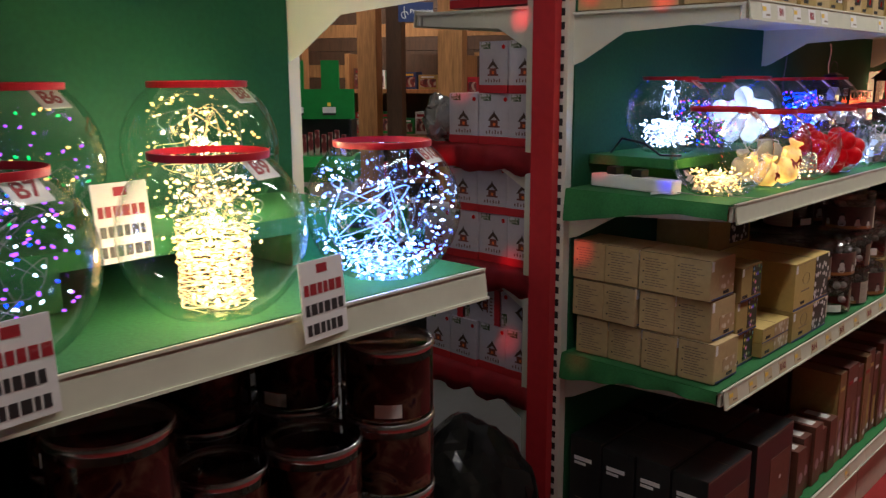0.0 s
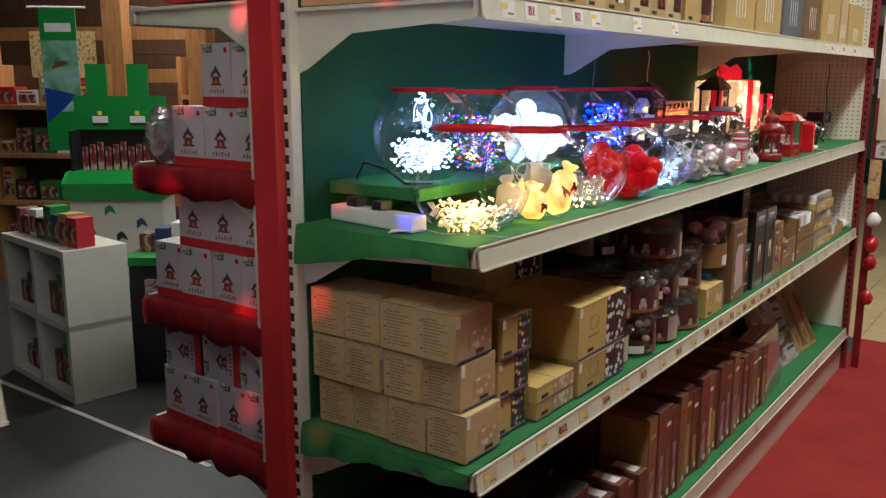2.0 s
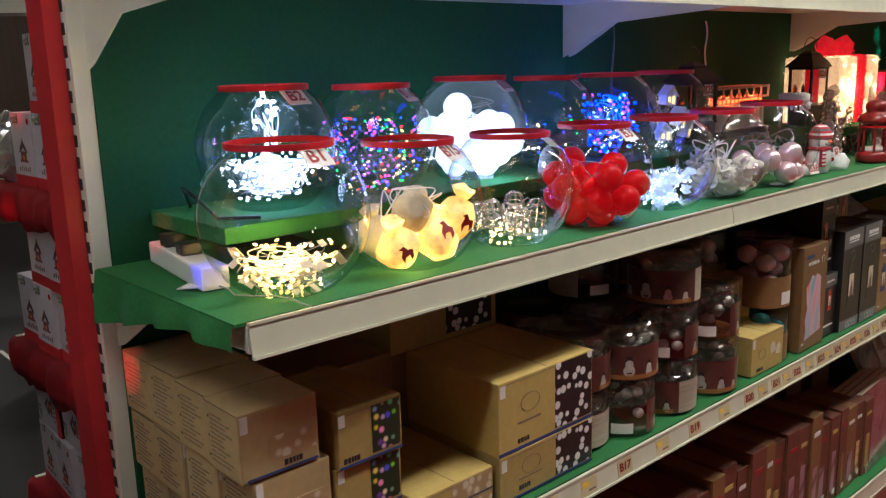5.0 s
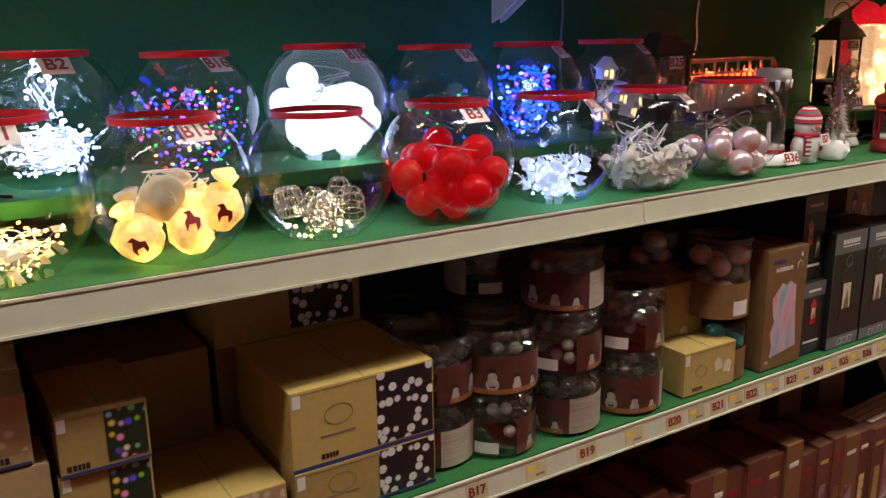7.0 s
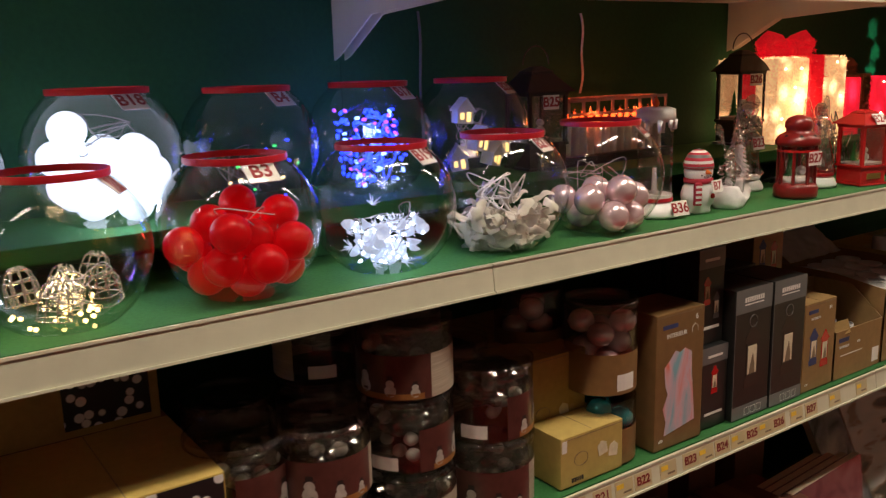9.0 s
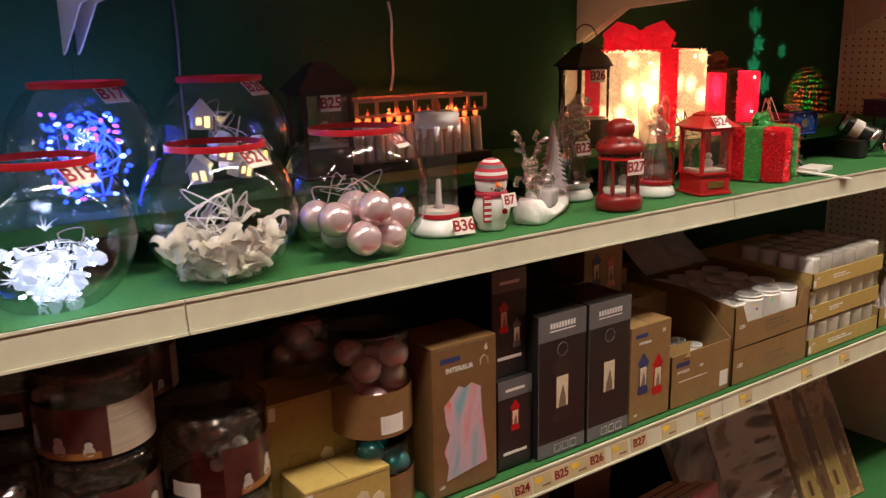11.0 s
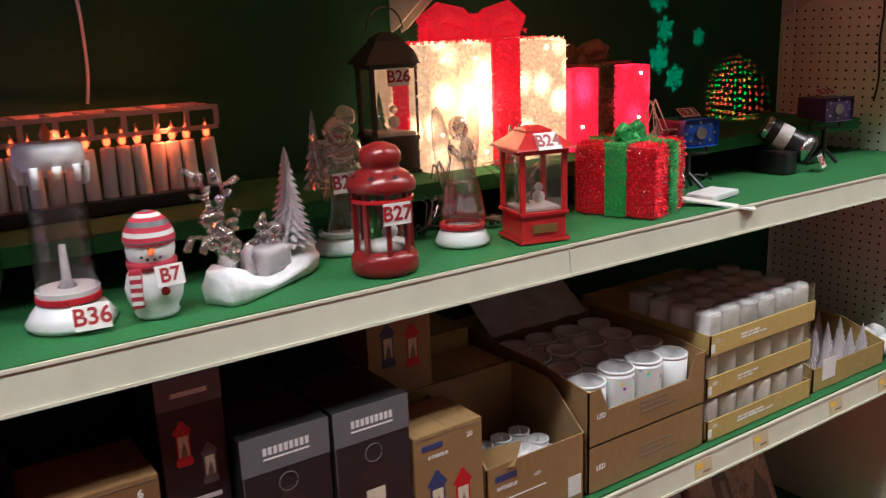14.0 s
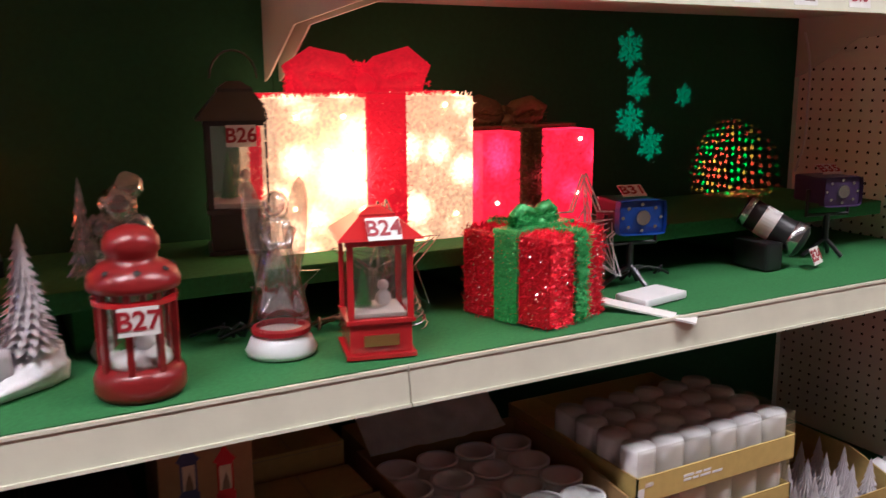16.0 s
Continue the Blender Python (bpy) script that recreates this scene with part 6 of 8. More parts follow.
TWO = "kraft carton with a dark photo print on its front"
for k in range(3):
    c1 = carton("kraft_carton", "kraft carton printed with coloured tree lights, in a stack", -0.758 + 0.006 * (k - 1), 2.405 + 0.004 * k, 2.540, ZM + 0.095 * k, ZM + 0.095 * k + 0.094, 0.20, "kraft" if k else "kraft_gold", "cartons printed with tree lights", prints=[(0.52, 0.97, 0.10, 0.95, "bokeh", "photo_print"), (0.0, 1.0, 0.0, 0.05, "blue_ink", "edge_strip")])
    part("logo_bar", bar_code, None, c1, at=pose(0, -0.03, 0.012))
    part("corner_label", box(0, 0.0008, -0.062, -0.050, 0.070, 0.090), "white_card", c1)
for k in range(2):
    c1 = carton("kraft_carton", "flat kraft carton printed with pale balls", -0.745, 2.56, 2.745, ZM + 0.0425 * k, ZM + 0.0425 * k + 0.042, 0.30, "kraft_gold" if k else "kraft", "flat kraft cartons", prints=[(0.45, 0.98, 0.08, 0.95, "pale_spots", "photo_print"), (0.0, 1.0, 0.0, 0.06, "blue_ink", "edge_strip")])
    part("logo_bar", bar_code, None, c1, at=pose(0, -0.045, 0.012))
for k, (z0, z1) in enumerate(((0.0, 0.094), (0.0945, 0.239))):
    c1 = carton("kraft_carton", "kraft carton printed with white balls on black", -0.738 - 0.002 * k, 2.757, 3.030, ZM + z0, ZM + z1, 0.26, "kraft_gold" if k else "kraft", "cartons printed with white balls", prints=[(0.58, 0.99, 0.07, 0.98, "spots", "photo_print"), (0.0, 1.0, 0.0, 0.05, "blue_ink", "edge_strip")])
    part("logo_bar", bar_code, None, c1, at=pose(0, -0.06, 0.018))
    part("corner_label", box(0, 0.0008, -0.132, -0.118, z1 - z0 - 0.03, z1 - z0 - 0.006), "white_card", c1)
    bm = rod([(0.0004, -0.05 + 0.026 * math.cos(t / 3), (z1 - z0) * 0.62 + 0.018 * math.sin(t / 3)) for t in range(20)], 0.0006, seg=4)
    part("oval_mark", bm, "grey_ink", c1)
    part("print_line", box(0, 0.0006, -0.085, -0.02, (z1 - z0) * 0.36, (z1 - z0) * 0.39), "grey_ink", c1)
carton("kraft_carton", "kraft carton printed with white balls on black, pushed back", -1.0, 2.72, 3.02, ZM + 0.24, ZM + 0.36, 0.18, "kraft", "cartons printed with white balls", prints=[(0.5, 0.95, 0.1, 0.95, "spots", "photo_print")])
carton("kraft_carton", "plain brown carton pushed back on the shelf", -1.0, 2.72, 3.03, ZM, ZM + 0.24, 0.19, "brown_box", "back cartons")
carton("kraft_carton", "plain brown carton pushed back on the shelf", -0.975, 2.415, 2.70, ZM, ZM + 0.26, 0.21, "brown_box", "back cartons")
carton("kraft_carton", "plain brown carton pushed back on the shelf", -0.99, 3.66, 3.90, ZM, ZM + 0.22, 0.2, "kraft", "back cartons")


film_bags = []
for q in range(3):
    bm = ball(0, 0, 0, 0.9, fine=4)
    for v in bm.verts:
        v.co *= 1 + 0.30 * noise.noise(v.co * 3.1 + Vector((q * 7, 0, 0))) + 0.16 * noise.noise(v.co * 9.0 + Vector((0, q * 5, 0)))
        flat = math.hypot(v.co.x, v.co.y)
        if flat > 0.97:
            v.co.x, v.co.y = v.co.x * 0.97 / flat, v.co.y * 0.97 / flat
        v.co.z = max(-1.0, min(0.72, v.co.z))
    film_bags.append(as_mesh(bm, "film_bag", "crumple"))


def tin(x, y, z, r, h, label, print_mat, band=(0.05, 0.68), lid=True, seed=1, fill=None, group="clear plastic tubs", name="plastic_tub"):
    """A clear plastic tub with a printed sleeve, a lid and what shows through."""
    rr = random.Random(seed)
    th = thing(name, label, "plastic tub", pose(x, y, z, 0, 0, -135 + rr.uniform(-45, 45) + (150 if seed % 3 == 0 else 0)), group)
    part("clear_wall", lathe([(0, 0.001), (r * 0.96, 0.001), (r, 0.005), (r, h * 0.90), (r * 0.97, h * 0.92)], 36), "jar", th, smooth=True)
    if print_mat == "jar_print":
        for a0, a1, mt in ((0.0, 2.5, print_mat), (2.5, 4.9, "tub_paper")):
            bm = bmesh.new()
            n = 18
            lo = [bm.verts.new((r * 1.006 * math.cos(a0 + (a1 - a0) * q / n), r * 1.006 * math.sin(a0 + (a1 - a0) * q / n), h * band[0])) for q in range(n + 1)]
            hi = [bm.verts.new((v.co.x, v.co.y, h * band[1])) for v in lo]
            for q in range(n):
                bm.faces.new((lo[q], lo[q + 1], hi[q + 1], hi[q]))
            part("printed_sleeve", bm, mt, th, smooth=True)
    else:
        part("printed_sleeve", lathe([(r * 1.006, h * band[0]), (r * 1.006, h * band[1])], 36), print_mat, th, smooth=True)
    if lid:
        part("lid", lathe([(r * 0.97, h * 0.90), (r * 1.02, h * 0.905), (r * 1.02, h * 0.985), (r * 0.96, h * 0.992), (r * 0.9, h * 0.96), (0, h * 0.96)], 36), "film", th, smooth=True)
    if fill:
        n, size, m = fill
        me = as_mesh(ball(0, 0, 0, size, fine=2, squash=(1, 1, 0.9)), "bauble", m, True)
        k = 0
        got = []
        for _ in range(600):
            a, d = rr.uniform(0, 6.283), (r - size * 1.03) * math.sqrt(rr.random())
            p = Vector((d * math.cos(a), d * math.sin(a), rr.uniform(size + 0.002, h * 0.9 - size)))
            if all((p - q).length > size * 1.7 for q in got) and len(got) < n:
                got.append(p)
                part("bauble", me, None, th, at=pose(*p))
    if print_mat == "jar_print":
        def on_sleeve(a, up):
            return (r * 1.012 * math.cos(a), r * 1.012 * math.sin(a), h * band[0] + up)
        for ang, sz in ((0.45, 0.6), (1.05, 0.85), (1.65, 0.65), (2.15, 0.5)):
            man, hat_bm = bmesh.new(), bmesh.new()
            for up, wide in ((0.20, 0.19), (0.42, 0.135)):
                man.faces.new([man.verts.new(on_sleeve(ang + wide * sz * math.cos(math.pi * g / 6), r * sz * (up + 0.10) + r * wide * sz * math.sin(math.pi * g / 6))) for g in range(12)])
            for a, b2, u0, u1 in ((-0.15, 0.15, 0.62, 0.65), (-0.09, 0.09, 0.65, 0.78)):
                hat_bm.faces.new([hat_bm.verts.new(on_sleeve(ang + q * sz, r * sz * u)) for q, u in ((a, u0), (b2, u0), (b2, u1), (a, u1))])
            part("snowman_print", man, "pale_print", th)
            part("hat_print", hat_bm, "black_ink", th)
        text = bmesh.new()
        for q in range(7):
            u = h * (0.08 + 0.065 * q)
            e = 5.2 - 0.3 * rr.random()
            text.faces.new([text.verts.new(on_sleeve(a, w)) for a, w in ((2.75, u), (e - 0.7, u), (e - 0.7, u + h * 0.014), (2.75, u + h * 0.014))])
        part("small_print", text, "grey_ink", th)
        strip = bmesh.new()
        lo = [strip.verts.new(on_sleeve(0.3 + 0.12 * q, 0.001)) for q in range(18)]
        hi = [strip.verts.new(on_sleeve(0.3 + 0.12 * q, h * 0.085)) for q in range(18)]
        for q in range(17):
            strip.faces.new((lo[q], lo[q + 1], hi[q + 1], hi[q]))
        part("caption_strip", strip, "orange_strip", th, smooth=True)
        part("film_bag", film_bags[seed % 3], None, th, "crumpled clear film bag", at=Matrix.Translation((0, 0, h * 0.66)) @ Matrix.Diagonal((r * 0.93, r * 0.93, h * 0.30, 1)) @ pose(0, 0, 0, 0, 0, seed * 50))
    a0 = radians(-60 - math.degrees(0))
    bm = bmesh.new()
    for q in range(5):
        t0, t1 = a0 + 0.12 * q, a0 + 0.12 * (q + 1)
        bm.faces.new([bm.verts.new((r * 1.014 * math.cos(t), r * 1.014 * math.sin(t), zz)) for t, zz in ((t0, h * (band[0] + 0.04)), (t1, h * (band[0] + 0.04)), (t1, h * (band[0] + 0.22)), (t0, h * (band[0] + 0.22)))])
    part("barcode_label", bm, "white_card", th)
    return th


TUB = "clear plastic tub with snowman printed sleeve, stacked"
for x, y, n, h in ((-0.835, 3.085, 2, 0.128), (-0.805, 3.215, 2, 0.130), (-0.81, 3.385, 3, 0.131), (-0.805, 3.56, 2, 0.140), (-0.99, 3.13, 2, 0.13), (-0.99, 3.31, 3, 0.13), (-0.985, 3.48, 3, 0.13), (-0.99, 3.60, 2, 0.13)):
    for k in range(n):
        tin(x + rnd.uniform(-0.003, 0.003), y, ZM + h * k, 0.083 if y > 3.3 else 0.08, h, TUB, "jar_print", (0.04, 0.62), seed=int(y * 100) + k, fill=(9, 0.013, "tub_fill") if x > -0.9 else None)
tin(-0.81, 3.855, ZM, 0.074, 0.148, "clear tub of teal baubles with brown paper sleeve", "brown_box", (0.02, 0.52), False, 5, (12, 0.029, "teal"), "tubs of baubles", "bauble_tub")
tin(-0.81, 3.855, ZM + 0.149, 0.074, 0.19, "clear tub of pink baubles with brown paper sleeve", "brown_box", (0.02, 0.46), True, 6, (15, 0.029, "pink"), "tubs of baubles", "bauble_tub")
tin(-0.97, 3.80, ZM + 0.22, 0.074, 0.12, "clear tub of pink baubles pushed back", "brown_box", (0.02, 0.3), True, 7, (10, 0.029, "pink"), "tubs of baubles", "bauble_tub")
tin(-0.965, 3.975, ZM, 0.074, 0.19, "clear tub of pink baubles pushed back", "brown_box", (0.02, 0.46), True, 8, (14, 0.029, "pink"), "tubs of baubles", "bauble_tub")

tag_out = [(-0.012, 0.0), (0.012, 0.0), (0.012, 0.022), (0.0, 0.03), (-0.012, 0.022)]
for x, y0, y1, z1, lb, m in ((-0.825, 3.655, 3.828, 0.232, "kraft carton printed with pale tags, behind another", "kraft"), (-0.733, 3.676, 3.842, 0.104, "golden kraft carton printed with pale tags", "kraft_gold")):
    c1 = carton("tag_carton", lb, x, y0, y1, ZM, ZM + z1, 0.115, m, "cartons printed with tags")
    for k, (u, v, a) in enumerate(((0.03, 0.42, 12), (0.055, 0.32, -10))):
        part("tag_print", prism(tag_out, 0.0, 0.0008), "fabric", c1, at=pose(0, u, z1 * v, a, 0, 0))
    part("oval_mark", rod([(0.0004, -0.03 + 0.018 * math.cos(t / 3), z1 * 0.5 + 0.014 * math.sin(t / 3)) for t in range(20)], 0.0006, seg=4), "grey_ink", c1)
    part("logo_bar", bar_code, None, c1, at=pose(0, -0.03, 0.012))
    part("corner_label", box(0, 0.0008, -0.08, -0.068, z1 - 0.03, z1 - 0.006), "white_card", c1)

ic = carton("tree_lamp_carton", "brown carton printed with a pastel fir tree lamp", -0.733, 3.936, 4.084, ZM, ZM + 0.295, 0.125, "brown_box")
tree_out = [(-0.045, 0.03), (0.05, 0.045), (0.045, 0.10), (0.038, 0.15), (0.036, 0.20), (0.015, 0.212), (0.0, 0.205), (-0.015, 0.212), (-0.03, 0.195), (-0.048, 0.18), (-0.044, 0.14), (-0.036, 0.12), (-0.05, 0.09), (-0.04, 0.06)]
part("tree_print", prism(tree_out, 0, 0.0008), "pastel", ic)
part("heading", lettering("INTERIEUR", 0.013, "white_ink"), None, ic, at=pose(0.0004, -0.012, 0.246))
part("logo_bar", box(0, 0.0007, -0.055, -0.01, 0.262, 0.271), "blue_ink", ic)
part("size_mark", lettering("6", 0.016, "white_ink"), None, ic, at=pose(0.0004, 0.05, 0.274))
part("led_mark", lettering("LED", 0.008, "white_ink"), None, ic, at=pose(0.0004, -0.055, 0.02))
part("house_mark", rod([(0.0004, 0.036, 0.242), (0.0004, 0.036, 0.252), (0.0004, 0.045, 0.260), (0.0004, 0.054, 0.252), (0.0004, 0.054, 0.242)], 0.0007, seg=4), "white_ink", ic)


def lantern_print(parent, y, z, s, body, glow=True):
    """A printed lantern picture on a carton front."""
    out = [(-0.014, 0.0), (0.014, 0.0), (0.015, 0.012), (0.012, 0.014), (0.012, 0.060), (0.017, 0.064), (0.006, 0.078), (0.003, 0.084), (-0.003, 0.084), (-0.006, 0.078), (-0.017, 0.064), (-0.012, 0.060), (-0.012, 0.014), (-0.015, 0.012)]
    p = part("lantern_print", prism([(a * s, b * s) for a, b in out], 0, 0.0008), body, parent, at=pose(0, y, z))
    if glow:
        part("window_print", box(0.0008, 0.0012, -0.009 * s, 0.009 * s, 0.018 * s, 0.056 * s), "fabric", p)
        part("figure_print", prism([(-0.006 * s, 0.018 * s), (0.006 * s, 0.018 * s), (0.005 * s, 0.030 * s), (0.001 * s, 0.046 * s), (-0.004 * s, 0.030 * s)], 0.0012, 0.0015), "grey_ink", p)


for x, z0, z1 in ((-0.745, 0.0, 0.187), (-0.762, 0.188, 0.402)):
    c1 = carton("small_black_carton", "small black carton printed with a red lantern", x, 4.098, 4.184, ZM + z0, ZM + z1, 0.09, "black_box", "small black lantern cartons", seam=False)
    h = z1 - z0
    part("grey_band", box(0, 0.0007, -0.043, 0.043, h * 0.80, h), "grey_band", c1)
    part("title_bar", box(0.0007, 0.0012, -0.024, 0.024, h * 0.87, h * 0.90), "white_ink", c1)
    lantern_print(c1, 0.0 if z0 == 0 else -0.014, h * 0.42, 0.75, "red_plastic")
    if z0:
        lantern_print(c1, 0.018, h * 0.26, 0.7, "grey_band", True)
    part("title_bar", box(0, 0.0008, -0.03, 0.03, h * 0.16, h * 0.19), "white_ink", c1)
carton("small_black_carton", "small black carton pushed back on the shelf", -0.87, 4.10, 4.186, ZM, ZM + 0.40, 0.09, "black_box", "small black lantern cartons", seam=False)

for y0, y1, n in ((4.190, 4.320, 0), (4.326, 4.450, 1)):
    c1 = carton("black_carton", "tall black carton printed with a dark lantern and lit window", -0.733 + 0.002 * n, y0, y1, ZM, ZM + 0.302, 0.125, "black_box", "tall black lantern cartons", seam=False)
    w = y1 - y0
    part("grey_band", box(0, 0.0007, -w / 2, w / 2, 0.248, 0.302), "grey_band", c1)
    bm = bmesh.new()
    for k in range(9):
        box(0.0007, 0.0013, -0.034 + 0.0078 * k, -0.034 + 0.0078 * k + 0.0052, 0.272, 0.283, bm=bm)
    part("title_print", bm, "white_ink", c1)
    part("title_bar", box(0.0007, 0.0012, -0.034, 0.034, 0.265, 0.2675), "white_ink", c1)
    lantern_print(c1, 0.0, 0.07, 1.75, "black_lantern")
    part("ring_print", rod([(0.0006, 0.014 * math.cos(t / 2), 0.225 + 0.014 * math.sin(t / 2)) for t in range(13)], 0.0009, seg=4), "grey_band", c1)
    part("footer_band", box(0, 0.0007, -w / 2, w / 2, 0.0, 0.030), "grey_band", c1)
    for k in range(3):
        part("symbol_print", rod([(0.0009, -0.012 + 0.022 * k + a, 0.014 + b) for a, b in ((-0.008, -0.008), (0.008, -0.008), (0.008, 0.008), (-0.008, 0.008), (-0.008, -0.008))], 0.0006, seg=4), "white_ink", c1)
    part("edge_line", box(0, 0.0007, -w / 2 + 0.001, -w / 2 + 0.002, 0.0, 0.248), "grey_band", c1)
    carton("black_carton", "tall black carton pushed back on the shelf", -0.87, y0, y1, ZM, ZM + 0.302, 0.125, "black_box", "tall black lantern cartons", seam=False)


def pair_carton(x, y0, y1, z0, z1, lb):
    c1 = carton("lantern_pair_carton", lb, x, y0, y1, z0, z1, 0.11, "tray_brown", "kraft cartons printed with two lanterns")
    h = z1 - z0
    s = h / 0.19
    lantern_print(c1, -0.024, 0.055 * s, 0.95 * s, "blue_ink")
    lantern_print(c1, 0.024, 0.045 * s, 0.95 * s, "red_plastic")
    part("logo_bar", box(0, 0.0007, -0.05, -0.012, h * 0.88, h * 0.92), "blue_ink", c1)
    part("heading", lettering("INTERIEUR", 0.008, "white_ink"), None, c1, at=pose(0.0004, -0.02, h * 0.82))
    part("size_mark", lettering("20", 0.011, "white_ink"), None, c1, at=pose(0.0004, 0.04, h * 0.90))
    part("led_mark", lettering("LED", 0.007, "white_ink"), None, c1, at=pose(0.0004, -0.045, h * 0.08))


pair_carton(-0.733, 4.457, 4.586, ZM, ZM + 0.222, "kraft carton printed with a dark and a red lantern")
carton("kraft_carton", "plain kraft carton under another carton", -0.90, 4.47, 4.60, ZM, ZM + 0.216, 0.13, "kraft", "back cartons")
pair_carton(-0.90, 4.48, 4.605, ZM + 0.217, ZM + 0.40, "kraft carton printed with two lanterns standing on a carton")


def open_tray(name, label, x_front, y0, y1, z0, front_h, depth, back_h, material="kraft", notch=0.0, group="open kraft display trays"):
    """An open display tray of folded card with walls of their own thickness."""
    w = y1 - y0
    th = thing(name, label, "display tray", pose(x_front, (y0 + y1) / 2, z0), group)
    t = 0.003
    part("bottom", box(-depth, 0, -w / 2, w / 2, 0, t), material, th)
    if notch:
        out = [(-w / 2, 0), (w / 2, 0), (w / 2, front_h + notch), (w / 2 - 0.03, front_h + notch), (w / 2 - 0.05, front_h), (-w / 2 + 0.05, front_h), (-w / 2 + 0.03, front_h + notch), (-w / 2, front_h + notch)]
        part("front_wall", prism(out, -t, 0), material, th)
    else:
        part("front_wall", box(-t, 0, -w / 2, w / 2, t, front_h), material, th)
    for s in (-1, 1):
        out = [(0, 0), (-depth, 0), (-depth, back_h), (-depth * 0.45, back_h), (-0.0, front_h + notch)]
        bm = bmesh.new()
        a = [bm.verts.new((x, s * w / 2 - (t if s > 0 else 0), z)) for x, z in out]
        b = [bm.verts.new((x, s * w / 2 + (0 if s > 0 else t), z)) for x, z in out]
        bm.faces.new(a)
        bm.faces.new(b[::-1])
        for k in range(5):
            bm.faces.new((a[k], b[k], b[(k + 1) % 5], a[(k + 1) % 5]))
        bmesh.ops.recalc_face_normals(bm, faces=bm.faces[:])
        part("side_wall", bm, material, th)
    part("back_wall", box(-depth, -depth + t, -w / 2, w / 2, t, back_h), material, th)
    return th


# small tea-light tray
m1 = open_tray("tealight_tray", "open kraft tray of small white tea lights, flaps torn", -0.733, 4.592, 4.808, ZM, 0.125, 0.20, 0.20, "tray_brown")
part("title_bar", box(0, 0.0007, -0.09, -0.045, 0.095, 0.106), "blue_ink", m1)
part("heading", lettering("INTERIEUR", 0.009, "white_ink"), None, m1, at=pose(0.0004, -0.065, 0.082))
part("led_mark", lettering("LED", 0.008, "white_ink"), None, m1, at=pose(0.0004, 0.0, 0.084))
part("print_line", box(0, 0.0006, -0.08, 0.02, 0.058, 0.060), "white_ink", m1)
part("barcode_label", box(0, 0.0008, 0.07, 0.10, 0.012, 0.050), "white_card", m1)
part("torn_flap", box(-0.11, -0.03, -0.06, 0.0, 0.0, 0.002), "tray_brown", m1, at=pose(0, 0, 0.15, 20, -24, 30))


def cup(name, label, x, y, z, r, h, group, wall="white_plastic", sleeve=None, rnd_turn=0.0):
    th = thing(name, label, "candle", pose(x, y, z, 0, 0, rnd_turn), group)
    part("cup_body", lathe([(0, 0), (r * 0.94, 0), (r * 0.97, 0.003), (r, h), (r * 0.92, h), (r * 0.88, h * 0.62), (r * 0.7, h * 0.55), (0, h * 0.54)], 24), wall, th, smooth=True)
    part("rim", lathe([(r * 0.90, h - 0.002), (r * 1.015, h - 0.002), (r * 1.015, h + 0.003), (r * 0.90, h + 0.003)], 24), "white_plastic", th, smooth=True)
    if sleeve:
        part("printed_sleeve", lathe([(r * 0.985, h * 0.08), (r * 1.012, h * 0.9)], 24), sleeve, th, smooth=True)
    return th


tea = cup("tealight", "small white plastic tea light standing in a tray", -0.765, 4.63, ZM + 0.06, 0.019, 0.035, "tea lights in the tray")
part("flame_tip", lathe([(0, 0.030), (0.004, 0.032), (0, 0.045)], 8), "white_plastic", tea)
for i in range(3):
    for k in range(4):
        if (i, k) != (0, 0):
            copy_thing(tea, pose(-0.765 - 0.042 * i, 4.63 + 0.042 * k + 0.01 * (i % 2), ZM + 0.06 + 0.002 * ((i + k) % 3)))
part("filler_card", box(-0.17, -0.006, -0.10, 0.10, 0.003, 0.0585), "kraft", m1)

# pillar candles in two stacked trays
n1 = open_tray("candle_tray", "lower kraft display tray for pillar candles", -0.733, 4.818, 5.130, ZM, 0.088, 0.32, 0.088, "tray_brown")
n2 = open_tray("candle_tray", "kraft display tray full of white pillar candles", -0.733, 4.818, 5.130, ZM + 0.089, 0.062, 0.32, 0.125, "tray_brown", notch=0.045)
for q, tr in enumerate((n1, n2)):
    part("led_mark", lettering("LED", 0.013, "white_ink"), None, tr, at=pose(0.0004, -0.125, 0.045 if q == 0 else 0.055))
    part("print_line", bars(3, 0.11, 0.03, random.Random(q + 40), (3, 5)), "grey_ink", tr, at=pose(0.0, 0.03, 0.04))
part("filler_card", box(-0.31, -0.006, -0.15, 0.15, 0.003, 0.0345), "kraft", n2)
part("filler_card", box(-0.31, -0.006, -0.15, 0.15, 0.003, 0.086), "kraft", n1)
candle_print = spots_mat("holly candle print", (0.70, 0.70, 0.68), (0.4, 0.05, 0.05), 70, 0.20, 0.05, many=True)
first = None
for i in range(4):
    for k in range(4):
        m = pose(-0.775 - 0.073 * i, 4.86 + 0.073 * k + 0.012 * (i % 2) - 0.006, ZM + 0.124, 0, 0, 30 * k)
        if i == 0 and k in (1, 2):
            cup("pillar_candle", "white pillar candle with holly printed sleeve", *m.translation, 0.0345, 0.078, "pillar candles", "white_plastic", candle_print, 40 * k)
        elif first is None:
            first = cup("pillar_candle", "white pillar candle with hollow rim", *m.translation, 0.0345, 0.070, "pillar candles")
        else:
            copy_thing(first, m)

